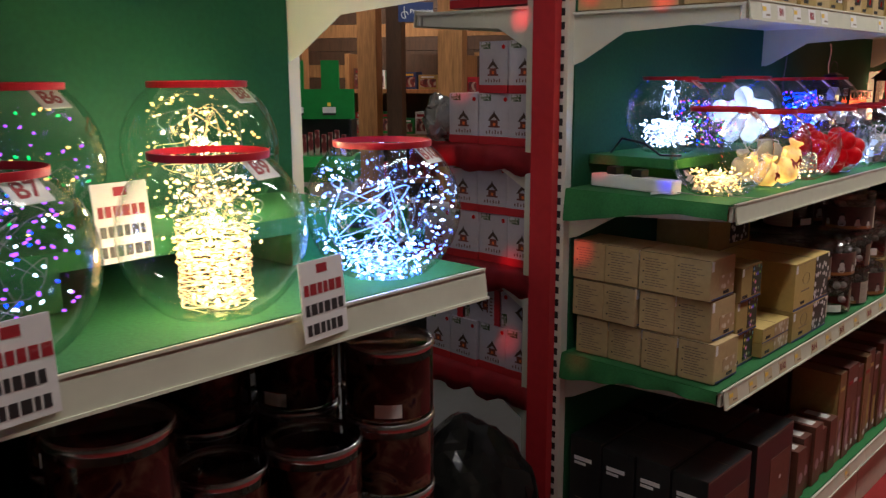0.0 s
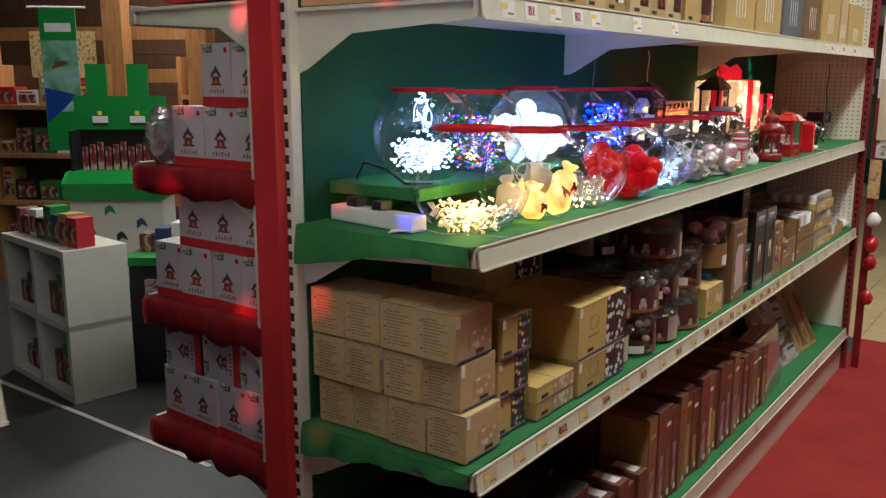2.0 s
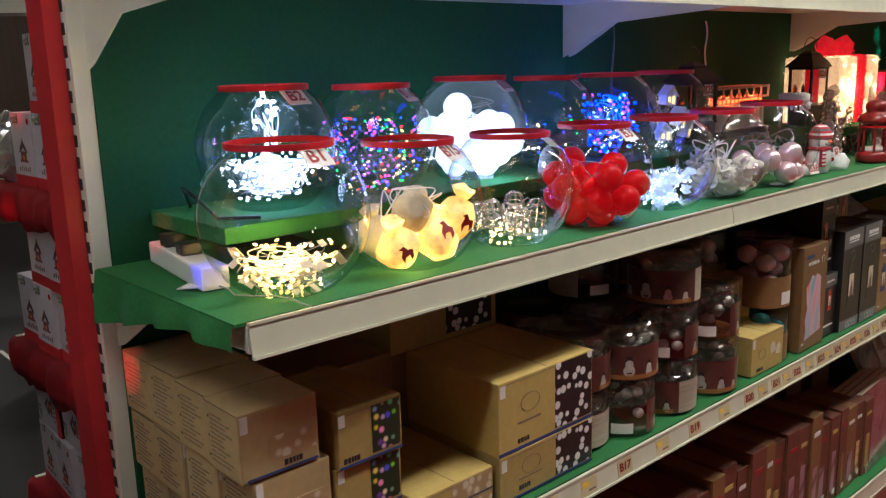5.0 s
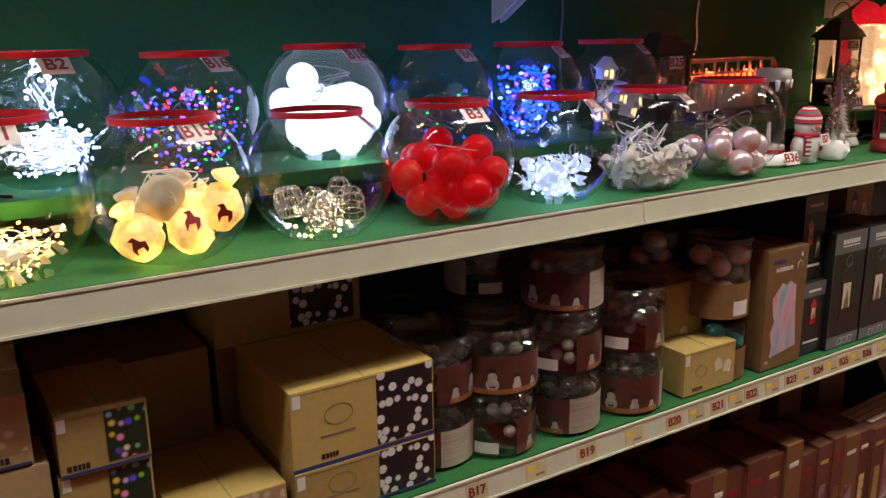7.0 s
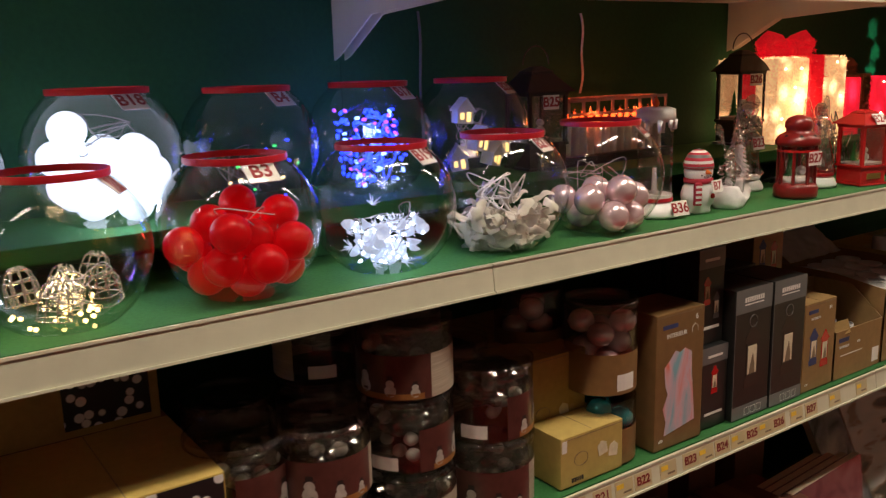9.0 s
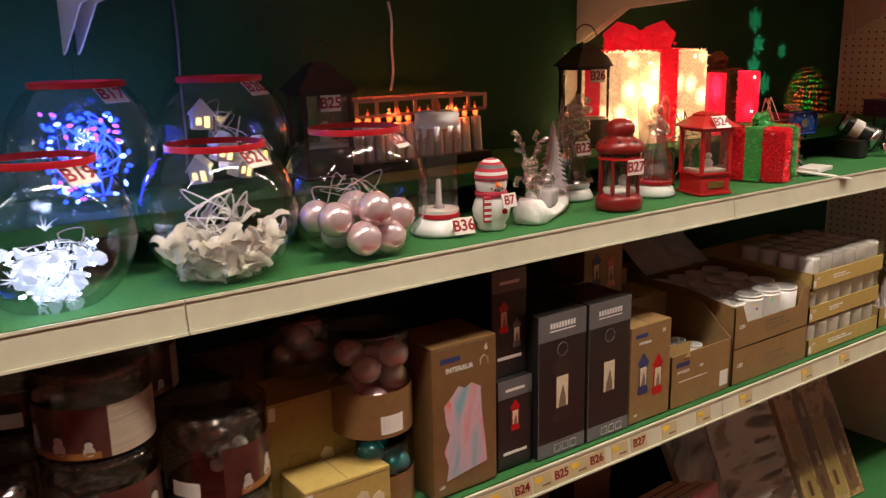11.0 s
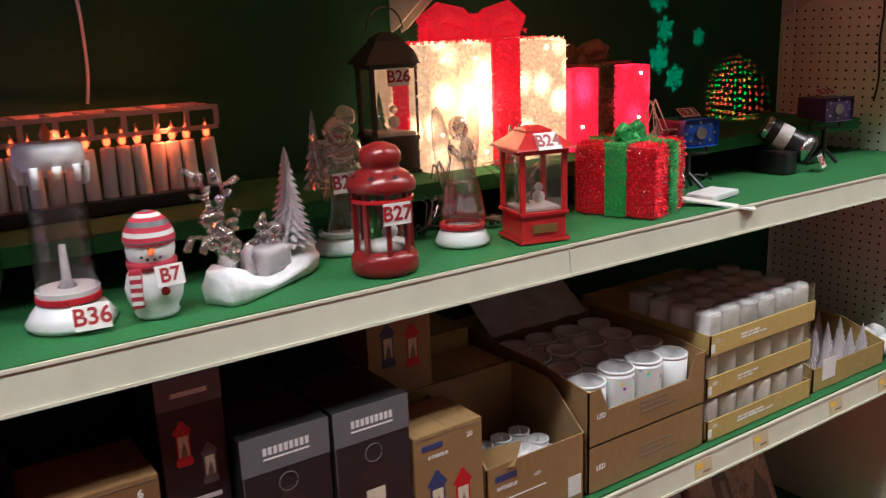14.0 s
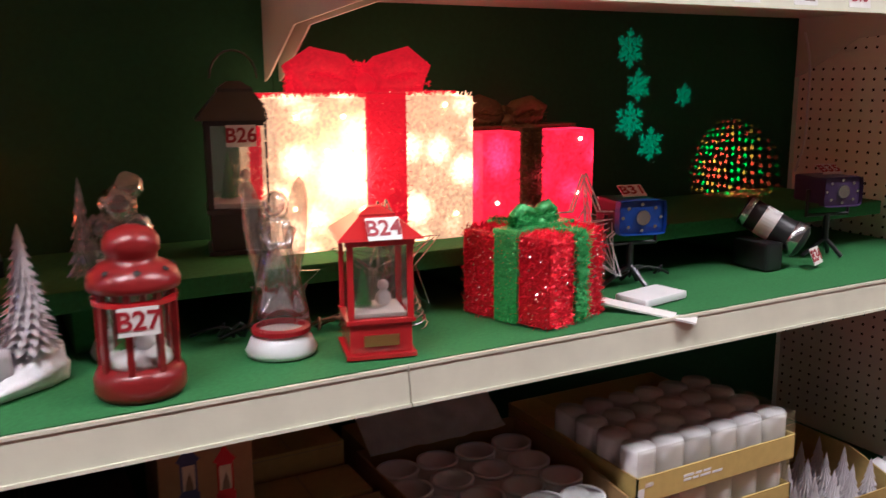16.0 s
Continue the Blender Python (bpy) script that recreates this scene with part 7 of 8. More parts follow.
# stacked trays of wrapped candles
film_white = mat("white candle under film", (0.74, 0.73, 0.73), 0.25, vary=0.3, scale=30, bump=0.25, coat=0.5)
wrap_mesh = as_mesh(lathe([(0, 0), (0.0265, 0), (0.0275, 0.004), (0.0275, 0.070), (0.025, 0.076), (0, 0.077)], 18), "wrapped_candle", film_white, True)
for k in range(3):
    o1 = open_tray("wrapped_candle_tray", "golden kraft tray of film-wrapped white candles, stacked", -0.733 - 0.004 * (k % 2), 5.142, 5.49, ZM + 0.0905 * k, 0.042, 0.36, 0.042, "kraft_gold", group="stacked trays of wrapped candles")
    part("print_line", bars(2, 0.12, 0.014, random.Random(k + 60), (3, 5)), "white_ink", o1, at=pose(0.0, -0.02, 0.022))
    part("led_mark", lettering("LED", 0.009, "white_ink"), None, o1, at=pose(0.0004, -0.15, 0.028))
    part("corner_label", box(0, 0.0008, -0.172, -0.160, 0.006, 0.024), "white_card", o1, at=pose(-0.0, 0, 0))
    for i in range(6):
        for j in range(6):
            if i > (1 if k < 2 else 3):
                continue
            part("wrapped_candle", wrap_mesh, None, o1, at=pose(-0.034 - 0.0575 * i, -0.145 + 0.058 * j, 0.0035, 0, 0, 50 * (i + j)))
    part("film_front", box(-0.0042, -0.0036, -0.172, 0.172, 0.004, 0.084), "film", o1)
    bm = box(-0.34, -0.004, -0.172, 0.172, 0.080, 0.0815)
    if k == 2:
        bm = bmesh.new()
        grid = [[bm.verts.new((-0.35 + 0.35 * i / 14, -0.173 + 0.346 * j / 14, 0.082 + 0.004 * noise.noise(Vector((i * 0.6, j * 0.6, 3))))) for j in range(15)] for i in range(15)]
        for i in range(14):
            for j in range(14):
                bm.faces.new((grid[i][j], grid[i + 1][j], grid[i + 1][j + 1], grid[i][j + 1]))
        part("film_cover", bm, "film", o1, smooth=True)
    else:
        bm.free()
carton("kraft_carton", "plain kraft carton behind the candle trays", -1.06, 4.62, 4.80, ZM, ZM + 0.235, 0.12, "kraft", "back cartons")
carton("kraft_carton", "flat kraft carton behind the candle trays", -0.945, 4.62, 4.80, ZM, ZM + 0.20, 0.10, "kraft", "back cartons")
bag = bmesh.new()
grid = [[bag.verts.new((-1.02 - 0.10 * i / 8, 4.83 + 0.26 * j / 12, ZM + 0.215 + 0.07 * i / 8 + 0.006 * noise.noise(Vector((i * 0.7, j * 0.7, 1))))) for j in range(13)] for i in range(9)]
for i in range(8):
    for j in range(12):
        bag.faces.new((grid[i][j], grid[i + 1][j], grid[i + 1][j + 1], grid[i][j + 1]))
bmesh.ops.solidify(bag, geom=bag.faces[:], thickness=0.004)
solo("film_lid", bag, film_white, "grey plastic film lid leaning behind the candles", "plastic film", Matrix.Identity(4), smooth=True)
carton("kraft_carton", "plain kraft carton holding up the film lid", -1.055, 4.84, 5.08, ZM, ZM + 0.21, 0.12, "kraft", "back cartons")

# fir candles in a low tray
p1 = open_tray("fir_candle_tray", "low kraft tray of small frosted fir candles", -0.74, 5.51, 5.80, ZM, 0.055, 0.24, 0.09)
pf = thing("fir_candle", "small frosted fir tree candle", "candle", pose(-0.775, 5.55, ZM + 0.0035), "fir candles in the tray")
fir(pf, 0, 0, 0.0, 0.085, 0.024, "ice", 6)
for i in range(3):
    for k in range(5):
        if (i, k) != (0, 0):
            copy_thing(pf, pose(-0.775 - 0.058 * i, 5.55 + 0.053 * k, ZM + 0.0035))
part("price_slip", box(0, 0.001, -0.11, -0.06, 0.02, 0.07), "white_card", p1)
for k in range(7):
    r3 = random.Random(k + 300)
    bm = ball(0, 0, 0.024, 0.026, fine=2, squash=(1, 1, 0.9))
    for v in bm.verts:
        v.co += v.co.normalized() * 0.007 * noise.noise(v.co * 60 + Vector((k, 0, 0)))
    solo("cotton_snowball", bm, "snow", "fluffy white cotton snowball on the shelf", "ornament", pose(-0.77 - 0.06 * (k % 2), 5.83 + 0.045 * (k // 2), ZM), "cotton snowballs", smooth=True)

# ---- bottom shelf ----
outdoor = random.Random(9)
for i in range(4):
    for j in range(2):
        x = -0.745 - 0.112 * i
        y = 2.275 + 0.31 * j
        c1 = carton("black_light_carton", "tall black carton of outdoor lights with white print", x, y, y + 0.27, ZL, ZL + 0.30 + 0.008 * (i % 2), 0.105, "black_box", "black cartons of outdoor lights")
        if j == 0:
            part("title_bar", box(-0.09, -0.03, -0.1365, -0.135, 0.235, 0.247), "white_ink", c1)
            part("title_bar", box(-0.09, -0.05, -0.1365, -0.135, 0.222, 0.230), "white_ink", c1)
            part("small_print", bars(6, 0.05, 0.06, random.Random(i), (2, 4), 0.0006, 0.3), "grey_ink", c1, at=pose(-0.06, -0.135, 0.09, 0, 0, -90))
        if i == 0:
            part("photo_print", box(0, 0.0008, -0.03, 0.12, 0.06, 0.22), "redbrown_box", c1)
            part("bulb_print", ball(0.0, 0.05, 0.14, 0.022, fine=2, squash=(0.04, 1, 1.2)), "white_ink", c1)
y = 2.91
for k in range(5):
    c1 = carton("small_red_carton", "small dark red carton printed with baubles", -0.742 - 0.01 * (k % 2), y, y + 0.068, ZL, ZL + 0.17 + 0.02 * (k % 3), 0.12, "redbrown_box", "small dark red cartons", seam=False)
    part("top_print", box(-0.1, -0.02, -0.02, 0.02, 0.17 + 0.02 * (k % 3), 0.1705 + 0.02 * (k % 3)), "white_ink", c1)
    part("bulb_print", ball(0.0, 0, 0.07, 0.017, fine=2, squash=(0.04, 1, 1.2)), "art_pink", c1)
    y += 0.071
y = 3.275
k = 0
while y < 4.50:
    w = outdoor.uniform(0.052, 0.082)
    h = outdoor.uniform(0.31, 0.345) if k else 0.335
    c1 = carton("candle_carton", "upright red brown carton printed with candles, in a row", -0.742 - outdoor.uniform(0, 0.014), y, y + w - 0.003, ZL, ZL + h * (1 if y < 4.1 else 0.85), 0.17, "redbrown_box" if k % 4 else "brown_box", "row of upright candle cartons", seam=False)
    h = h * (1 if y < 4.1 else 0.85)
    part("candle_print", box(0, 0.0008, -w * 0.22, w * 0.18, h * 0.10, h * outdoor.uniform(0.45, 0.62)), outdoor.choice(["art_pink", "brown_box", "art_warm", "kraft"]), c1)
    part("title_bar", box(0, 0.0008, -w * 0.3, w * 0.25, h * 0.80, h * 0.84), outdoor.choice(["white_ink", "kraft_gold", "red_ink"]), c1)
    part("price_mark", box(0, 0.001, w * 0.05, w * 0.32, h * 0.06, h * 0.12), "white_ink", c1)
    part("side_panel", box(-0.165, -0.004, -w / 2, -w / 2 + 0.0008, 0.004, h - 0.004), "kraft" if k == 0 else "brown_box", c1, at=pose(0, 0.0006, 0))
    if k % 3 == 0:
        carton("candle_carton", "red brown carton standing behind the row", -0.93, y, y + w * 1.9, ZL, ZL + 0.40, 0.14, "redbrown_box", "row of upright candle cartons", seam=False)
    y += w
    k += 1


def canvas(x, y, w, h, art, lean, yaw, lb):
    """A stretched canvas facing +x that leans back."""
    th = thing("canvas_picture", lb, "picture", pose(x, y, ZL + 0.001, 0, 0, yaw) @ pose(0, 0, 0, 0, lean, 0), "canvas pictures")
    part("stretcher", box(-0.02, 0.0, -w / 2, w / 2, 0, h, 0.002), "fabric", th)
    part("printed_face", box(0.0, 0.0012, -w / 2 + 0.001, w / 2 - 0.001, 0.001, h - 0.001), art, th)
    part("film", box(0.0024, 0.0028, -w / 2, w / 2, 0, h), "film", th)
    return th


for k in range(4):
    canvas(-0.757 - 0.021 * k, 4.705 - 0.03 * k, 0.36, 0.27, "art_pink", -7, 4, "mauve snow canvas wrapped in film, leaning in a pile")
for x, y, w, h, art, lean, yaw, lb in (
    (-0.80, 4.99, 0.24, 0.44, "art_blue", -27, 6, "pale blue grey canvas picture leaning back"),
    (-0.80, 5.17, 0.28, 0.46, "art_cold", -26, -3, "winter street canvas picture leaning back"),
    (-0.85, 5.30, 0.24, 0.45, "art_blue", -24, -6, "dark blue canvas picture leaning back"),
    (-0.88, 5.36, 0.24, 0.45, "art_blue", -23, -8, "dark blue canvas picture leaning back"),
    (-0.79, 5.48, 0.27, 0.46, "art_warm", -27, -4, "golden village canvas picture leaning back"),
    (-0.83, 5.52, 0.27, 0.46, "art_warm", -26, -4, "golden village canvas picture leaning back"),
):
    cv = canvas(x, y, w, h, art, lean, yaw, lb)
    rr2 = random.Random(int(y * 1000))
    if art == "art_warm":
        for q in range(4):
            y0 = -w / 2 + w * (0.06 + 0.23 * q)
            top = h * rr2.uniform(0.5, 0.85)
            front = part("house_print", prism([(y0, 0.02), (y0 + w * 0.2, 0.02), (y0 + w * 0.2, top), (y0 + w * 0.1, top + 0.05), (y0, top)], 0.0012, 0.0015), "brown_box" if q % 2 else "kraft_gold", cv)
            for k in range(4):
                zz = 0.05 + 0.075 * k
                if zz < top - 0.05:
                    part("window_print", box(0.0015, 0.0018, y0 + w * (0.05 + 0.04 * (k % 2)), y0 + w * (0.11 + 0.04 * (k % 2)), zz, zz + 0.045), "tag_card" if k % 2 else "redbrown_box", front)
    elif art == "art_cold":
        for q in range(7):
            y0 = -w / 2 + w * rr2.uniform(0.35, 0.8)
            zz = h * (0.12 + 0.11 * q)
            part("branch_print", box(0.0012, 0.0015, y0, min(w / 2 - 0.004, y0 + w * rr2.uniform(0.2, 0.45)), zz, zz + 0.012), "redbrown_box" if q % 2 else "darkwood", cv)

# ---- upper shelf ----
y = 2.27
k = 0
while y < 3.34:
    w = 0.11 if y < 2.72 else 0.125
    m = "kraft" if k % 2 else "kraft_pale"
    for q in range(2):
        c1 = carton("kraft_carton", "kraft carton with small dark logo on the upper shelf", -0.725 - 0.005 * (k % 3), y, y + w - 0.002, ZU + 0.125 * q, ZU + 0.125 * q + 0.124, 0.16, m, "kraft cartons on the upper shelf", prints=[(0.0, 1.0, 0.0, 0.05, "blue_ink", "edge_strip")])
        part("logo_bar", bar_code, None, c1, at=pose(0, -0.01, 0.018))
        if k in (6, 7, 8, 5):
            part("photo_print", box(0, 0.0008, 0.0, 0.05, 0.03, 0.12), "spots" if k == 5 else "black_box", c1)
            for z in (0.045, 0.075, 0.10):
                part("bulb_print", ball(0.0006, 0.025, z, 0.011, fine=1, squash=(0.04, 1, 1.2)), "red_plastic", c1)
    if k < 4:
        for i in range(1, 3):
            carton("kraft_carton", "kraft carton in the back row of the upper shelf", -0.735 - 0.165 * i, y, y + w - 0.002, ZU, ZU + 0.14, 0.16, m, "kraft cartons on the upper shelf")
    y += w
    k += 1
for i, (y0, y1, h, m, lb) in enumerate(((3.36, 3.44, 0.17, "white_card", "white carton with small print"), (3.45, 3.66, 0.24, "jar", "clear tub row"), (3.68, 3.98, 0.30, "kraft", "large plain kraft carton"), (4.0, 4.30, 0.30, "kraft", "large plain kraft carton"), (4.33, 4.62, 0.32, "grey_band", "slate coloured carton with silver print"), (4.64, 4.90, 0.30, "brown_box", "brown printed carton"), (4.93, 5.25, 0.28, "kraft", "kraft carton with folded flaps"), (5.28, 5.42, 0.22, "kraft_pale", "pale carton with torn white flap"), (5.45, 5.80, 0.20, "kraft", "kraft carton"))):
    if m == "jar":
        for q in range(2):
            tin(-0.80, y0 + 0.06 + 0.1 * q, ZU, 0.05, 0.22, "clear plastic tub with dark sleeve on the upper shelf", "jar_print", (0.1, 0.7), seed=q + 70)
        continue
    c1 = carton("shelf_carton", lb + " on the upper shelf", -0.73, y0, y1, ZU, ZU + h, 0.30, m, "cartons on the upper shelf")
    for q in range(4):
        part("print_line", box(0, 0.0006, -0.05 + 0.03 * q, -0.045 + 0.03 * q, h * 0.15, h * 0.45), "white_ink" if m != "white_card" else "grey_ink", c1)

# ---- tubs on the near run ----
dark_sleeve = picture_mat("dark brown biscuit tin print", [(0.35, (0.010, 0.007, 0.006)), (0.5, (0.035, 0.012, 0.010)), (0.62, (0.09, 0.05, 0.03)), (0.7, (0.012, 0.010, 0.02))], 18, 3, rough=0.12)
for x, y, n, r in ((-0.80, 0.70, 3, 0.078), (-0.83, 0.87, 2, 0.066), (-0.81, 1.02, 2, 0.075), (-0.80, 1.175, 3, 0.072), (-0.93, 1.245, 3, 0.05), (-1.0, 0.95, 3, 0.075), (-1.0, 0.75, 3, 0.075), (-0.82, 0.5, 2, 0.075), (-1.09, 1.2, 3, 0.07), (-1.1, 1.05, 3, 0.07), (-1.1, 0.85, 3, 0.07), (-0.95, 1.10, 3, 0.07), (-1.1, 0.6, 3, 0.07)):
    for k in range(n):
        t1 = tin(x, y, ZM + 0.004 - 0.006 + 0.125 * k, r, 0.124, "dark printed tub with glossy sleeve and shiny lid, stacked", dark_sleeve, (0.05, 0.8), seed=int(y * 50) + k, group="dark tubs on the near shelving")
        part("lid_rim", lathe([(r * 1.022, 0.111), (r * 1.035, 0.113), (r * 1.035, 0.121), (r * 1.0, 0.1235)], 36), "steel", t1, "shiny metal lid rim", smooth=True)

# ---- the far side of the run, seen from its end ----
house_bm = bmesh.new()
for a, b2, z0, z1 in ((-0.021, 0.021, 0.036, 0.041), (-0.014, -0.004, 0.041, 0.058), (0.005, 0.014, 0.041, 0.058), (-0.004, 0.005, 0.050, 0.058)):
    box(a, b2, -0.0007, 0.0, z0, z1, bm=house_bm)
house_mesh = as_mesh(house_bm, "house_print", mat("brown red house print", (0.15, 0.032, 0.02), 0.5, vary=0.3, scale=200, bump=0))
roof_mesh = as_mesh(prism([(-0.023, 0.056), (-0.016, 0.056), (0.0, 0.068), (0.016, 0.056), (0.023, 0.056), (0.013, 0.069), (0.004, 0.077), (0.0, 0.086), (-0.004, 0.077), (-0.013, 0.069)], 0.0, 0.0007), "roof_print", mat("dark brown roof print", (0.05, 0.024, 0.015), 0.5, vary=0.3, scale=200, bump=0))
roof_mesh.transform(pose(0, 0, 0, 0, 0, -90))
window_mesh = as_mesh(box(-0.004, 0.005, -0.0006, 0.0, 0.041, 0.050), "window_print", "orange")
leaves_mesh = as_mesh(box(-0.05, -0.012, -0.0007, 0, 0.130, 0.150), "leaf_print", picture_mat("fir branch print", [(0.4, (0.04, 0.07, 0.025)), (0.5, (0.16, 0.18, 0.10)), (0.58, (0.55, 0.53, 0.55))], 60, 3))
people_bm = bmesh.new()
for q in range(6):
    box(-0.03 + 0.011 * q, -0.026 + 0.011 * q, -0.0007, 0, 0.022, 0.030 + 0.003 * (q % 2), bm=people_bm)
small_mesh = as_mesh(people_bm, "figure_print", "redbrown_box")
seal_mesh = as_mesh(lathe([(0, 0), (0.007, 0)], 10), "seal_print", "red_plastic")
body_mesh = as_mesh(box(-0.057, 0.057, 0, 0.10, 0.0, 0.152, 0.0015), "carton_body", "box_white")
band_mesh = as_mesh(box(-0.0575, 0.0575, -0.0009, 0.1, 0.0, 0.024), "red_band", "red_paint")


def house_carton(x, y, z, turn=0.0, lying=False):
    m = pose(x, y, z, 0, 0, turn)
    if lying:
        m = m @ pose(0.076, 0, 0.057, 0, -90, 0)
    th = thing("house_carton", "white carton with red base printed with a little house", "box", m, "white house cartons")
    part("carton_body", body_mesh, None, th)
    part("red_band", band_mesh, None, th)
    part("house_print", house_mesh, None, th, at=pose(0, 0, 0.015))
    part("roof_print", roof_mesh, None, th, at=pose(0, -0.0001, 0.015))
    part("window_print", window_mesh, None, th, at=pose(0, 0, 0.015))
    part("leaf_print", leaves_mesh, None, th)
    part("figure_print", small_mesh, None, th, at=pose(0.0, 0, 0.010))
    part("seal_print", seal_mesh, None, th, at=pose(0.042, -0.0008, 0.135, 90, 0, 0))


SIDE = {1.80: (3, 3), 1.395: (3, 2), 1.03: (4, 3), 0.675: (4, 3)}
for z, (low, high) in SIDE.items():
    for i in range(low):
        house_carton(-1.372 - 0.118 * i, 2.262 + 0.006 * (i % 2), z + 0.003, rnd.uniform(-3, 3))
    for i in range(high):
        if z == 0.675:
            house_carton(-1.375 - 0.158 * i, 2.268, z + 0.156, rnd.uniform(-3, 3), True)
        else:
            house_carton(-1.375 - 0.119 * i, 2.266, z + 0.156, rnd.uniform(-4, 4))
    for i in range(3):
        house_carton(-1.40 - 0.13 * i, 2.40, z + 0.003, rnd.uniform(-3, 3))
    if z > 1.7:
        continue
    bm = bmesh.new()
    cols = []
    for i in range(25):
        x = -1.315 - 0.50 * i / 24
        wob = 0.010 * noise.noise(Vector((i * 0.45, z * 9, 0))) + 0.006 * noise.noise(Vector((i * 1.3, z * 5, 2)))
        low_z = z - 0.075 - 0.02 * noise.noise(Vector((i * 0.3, z * 3, 5)))
        cols.append([bm.verts.new(p) for p in ((x, 2.36, z + 0.001), (x, 2.244 + wob * 0.3, z + 0.0015), (x, 2.232 + wob, z - 0.012), (x, 2.228 + wob * 1.5, z - 0.045), (x, 2.235 + wob, low_z), (x, 2.36, low_z + 0.01))])
    for a, b in zip(cols, cols[1:]):
        for q in range(5):
            bm.faces.new((a[q], a[q + 1], b[q + 1], b[q]))
    bmesh.ops.solidify(bm, geom=bm.faces[:], thickness=0.0015)
    solo("red_paper_wrap", bm, "red_paper", "crumpled red paper wrapped round the shelf's end", "paper wrap", Matrix.Identity(4), "red paper wraps", smooth=True)

foil = ball(0, 0, 0.07, 0.07, fine=4, squash=(0.55, 0.9, 1.1))
for v in foil.verts:
    v.co += v.co.normalized() * 0.020 * noise.noise(v.co * 42) + Vector((0.004, 0.004, 0.006)) * noise.noise(v.co * 110)
solo("foil_bag", foil, mat("crumpled clear foil", (0.42, 0.42, 0.40), 0.16, metal=0.7, vary=0.4, scale=30, bump=0.6), "crumpled clear foil bag at the shelf's end", "plastic bag", pose(-1.735, 2.29, 1.397))
foil2 = ball(0, 0, 0.30, 0.34, fine=4, squash=(0.68, 0.44, 1.05))
for v in foil2.verts:
    v.co += v.co.normalized() * 0.040 * noise.noise(v.co * 12) + Vector((0.012, 0.012, 0.012)) * noise.noise(v.co * 36)
    v.co.z = max(v.co.z, 0.0)
solo("bin_bag", foil2, mat("glossy dark foil", (0.010, 0.010, 0.010), 0.22, vary=0.4, scale=30, bump=0.9), "glossy dark plastic bag on the floor by the shelving", "plastic bag", pose(-1.34, 2.00, -0.007))

# ---- the toy department seen through the gap ----
def post(x, y, w, h, material, label):
    return solo("timber_post", box(-w / 2, w / 2, -w / 2, w / 2, 0, h, 0.006), material, label, "timber post", pose(x, y, -0.008, 0, 0, 30), "timber posts")


for x, y, w, m in ((-5.95, 4.95, 0.16, "wood"), (-5.45, 5.35, 0.17, "wood"), (-5.02, 5.25, 0.13, "darkwood"), (-4.62, 5.5, 0.20, "wood"), (-6.9, 4.4, 0.14, "wood"), (-3.9, 6.1, 0.14, "wood")):
    post(x, y, w, 3.42, m, "square varnished timber post carrying the ceiling" if m == "wood" else "dark stained square timber post")
back_wall = thing("timber_wall", "dark timber board wall behind the toy shelves", "timber wall", pose(-5.6, 6.6, -0.008, 0, 0, 25))
for k in range(26):
    part("board", box(-3.2, 3.2, 0.0, 0.03, 0.132 * k, 0.132 * k + 0.128, 0.004), "darkwood" if k % 3 else "wood", back_wall)


def toy_rack(x, y, turn, w, levels, label):
    th = thing("toy_rack", label, "shelf rack", pose(x, y, -0.008, 0, 0, turn), "toy racks")
    for s in (-1, 1):
        part("side_board", box(s * w / 2 - 0.02, s * w / 2 + 0.02, -0.02, 0.36, 0, max(levels) + 0.35, 0.003), "wood", th)
    for z in levels:
        part("shelf_board", box(-w / 2 + 0.02, w / 2 - 0.02, -0.03, 0.36, z, z + 0.035, 0.003), "wood", th)
    part("back_board", box(-w / 2, w / 2, 0.361, 0.375, 0, max(levels) + 0.35), "darkwood", th)
    return th


toy_cols = ["toys", "redbrown_box", "white_card", "black_box", "green_stand", "blue_ink", "kraft", "red_paint"]
rr = random.Random(404)
for rx, ry, turn, w, levels in ((-6.35, 4.55, 30, 1.0, (0.25, 0.62, 1.0, 1.38)), (-5.35, 5.75, 28, 1.2, (0.25, 0.65, 1.05, 1.45)), (-4.15, 5.85, 22, 1.1, (0.3, 0.7, 1.1, 1.42))):
    toy_rack(rx, ry, turn, w, levels, "varnished pine rack stocked with boxed toys")
    for z in levels:
        x = -w / 2 + 0.04
        while x < w / 2 - 0.12:
            bw, bh = rr.uniform(0.08, 0.2), rr.uniform(0.1, 0.26)
            m = pose(rx, ry, -0.008, 0, 0, turn) @ pose(x + bw / 2, 0.05, z + 0.036)
            tb = thing("toy_box", "colourful boxed toy standing on a pine rack", "toy box", m, "boxed toys")
            part("carton_body", box(-bw / 2, bw / 2, 0, 0.18, 0, bh, 0.002), rr.choice(toy_cols), tb)
            part("picture_print", box(-bw * 0.4, bw * 0.4, -0.001, 0, bh * 0.12, bh * 0.7), "toys", tb)
            part("title_bar", box(-bw * 0.35, bw * 0.3, -0.0012, 0, bh * 0.78, bh * 0.9), rr.choice(["white_ink", "yellow_ink", "red_ink"]), tb)
            x += bw + rr.uniform(0.01, 0.04)

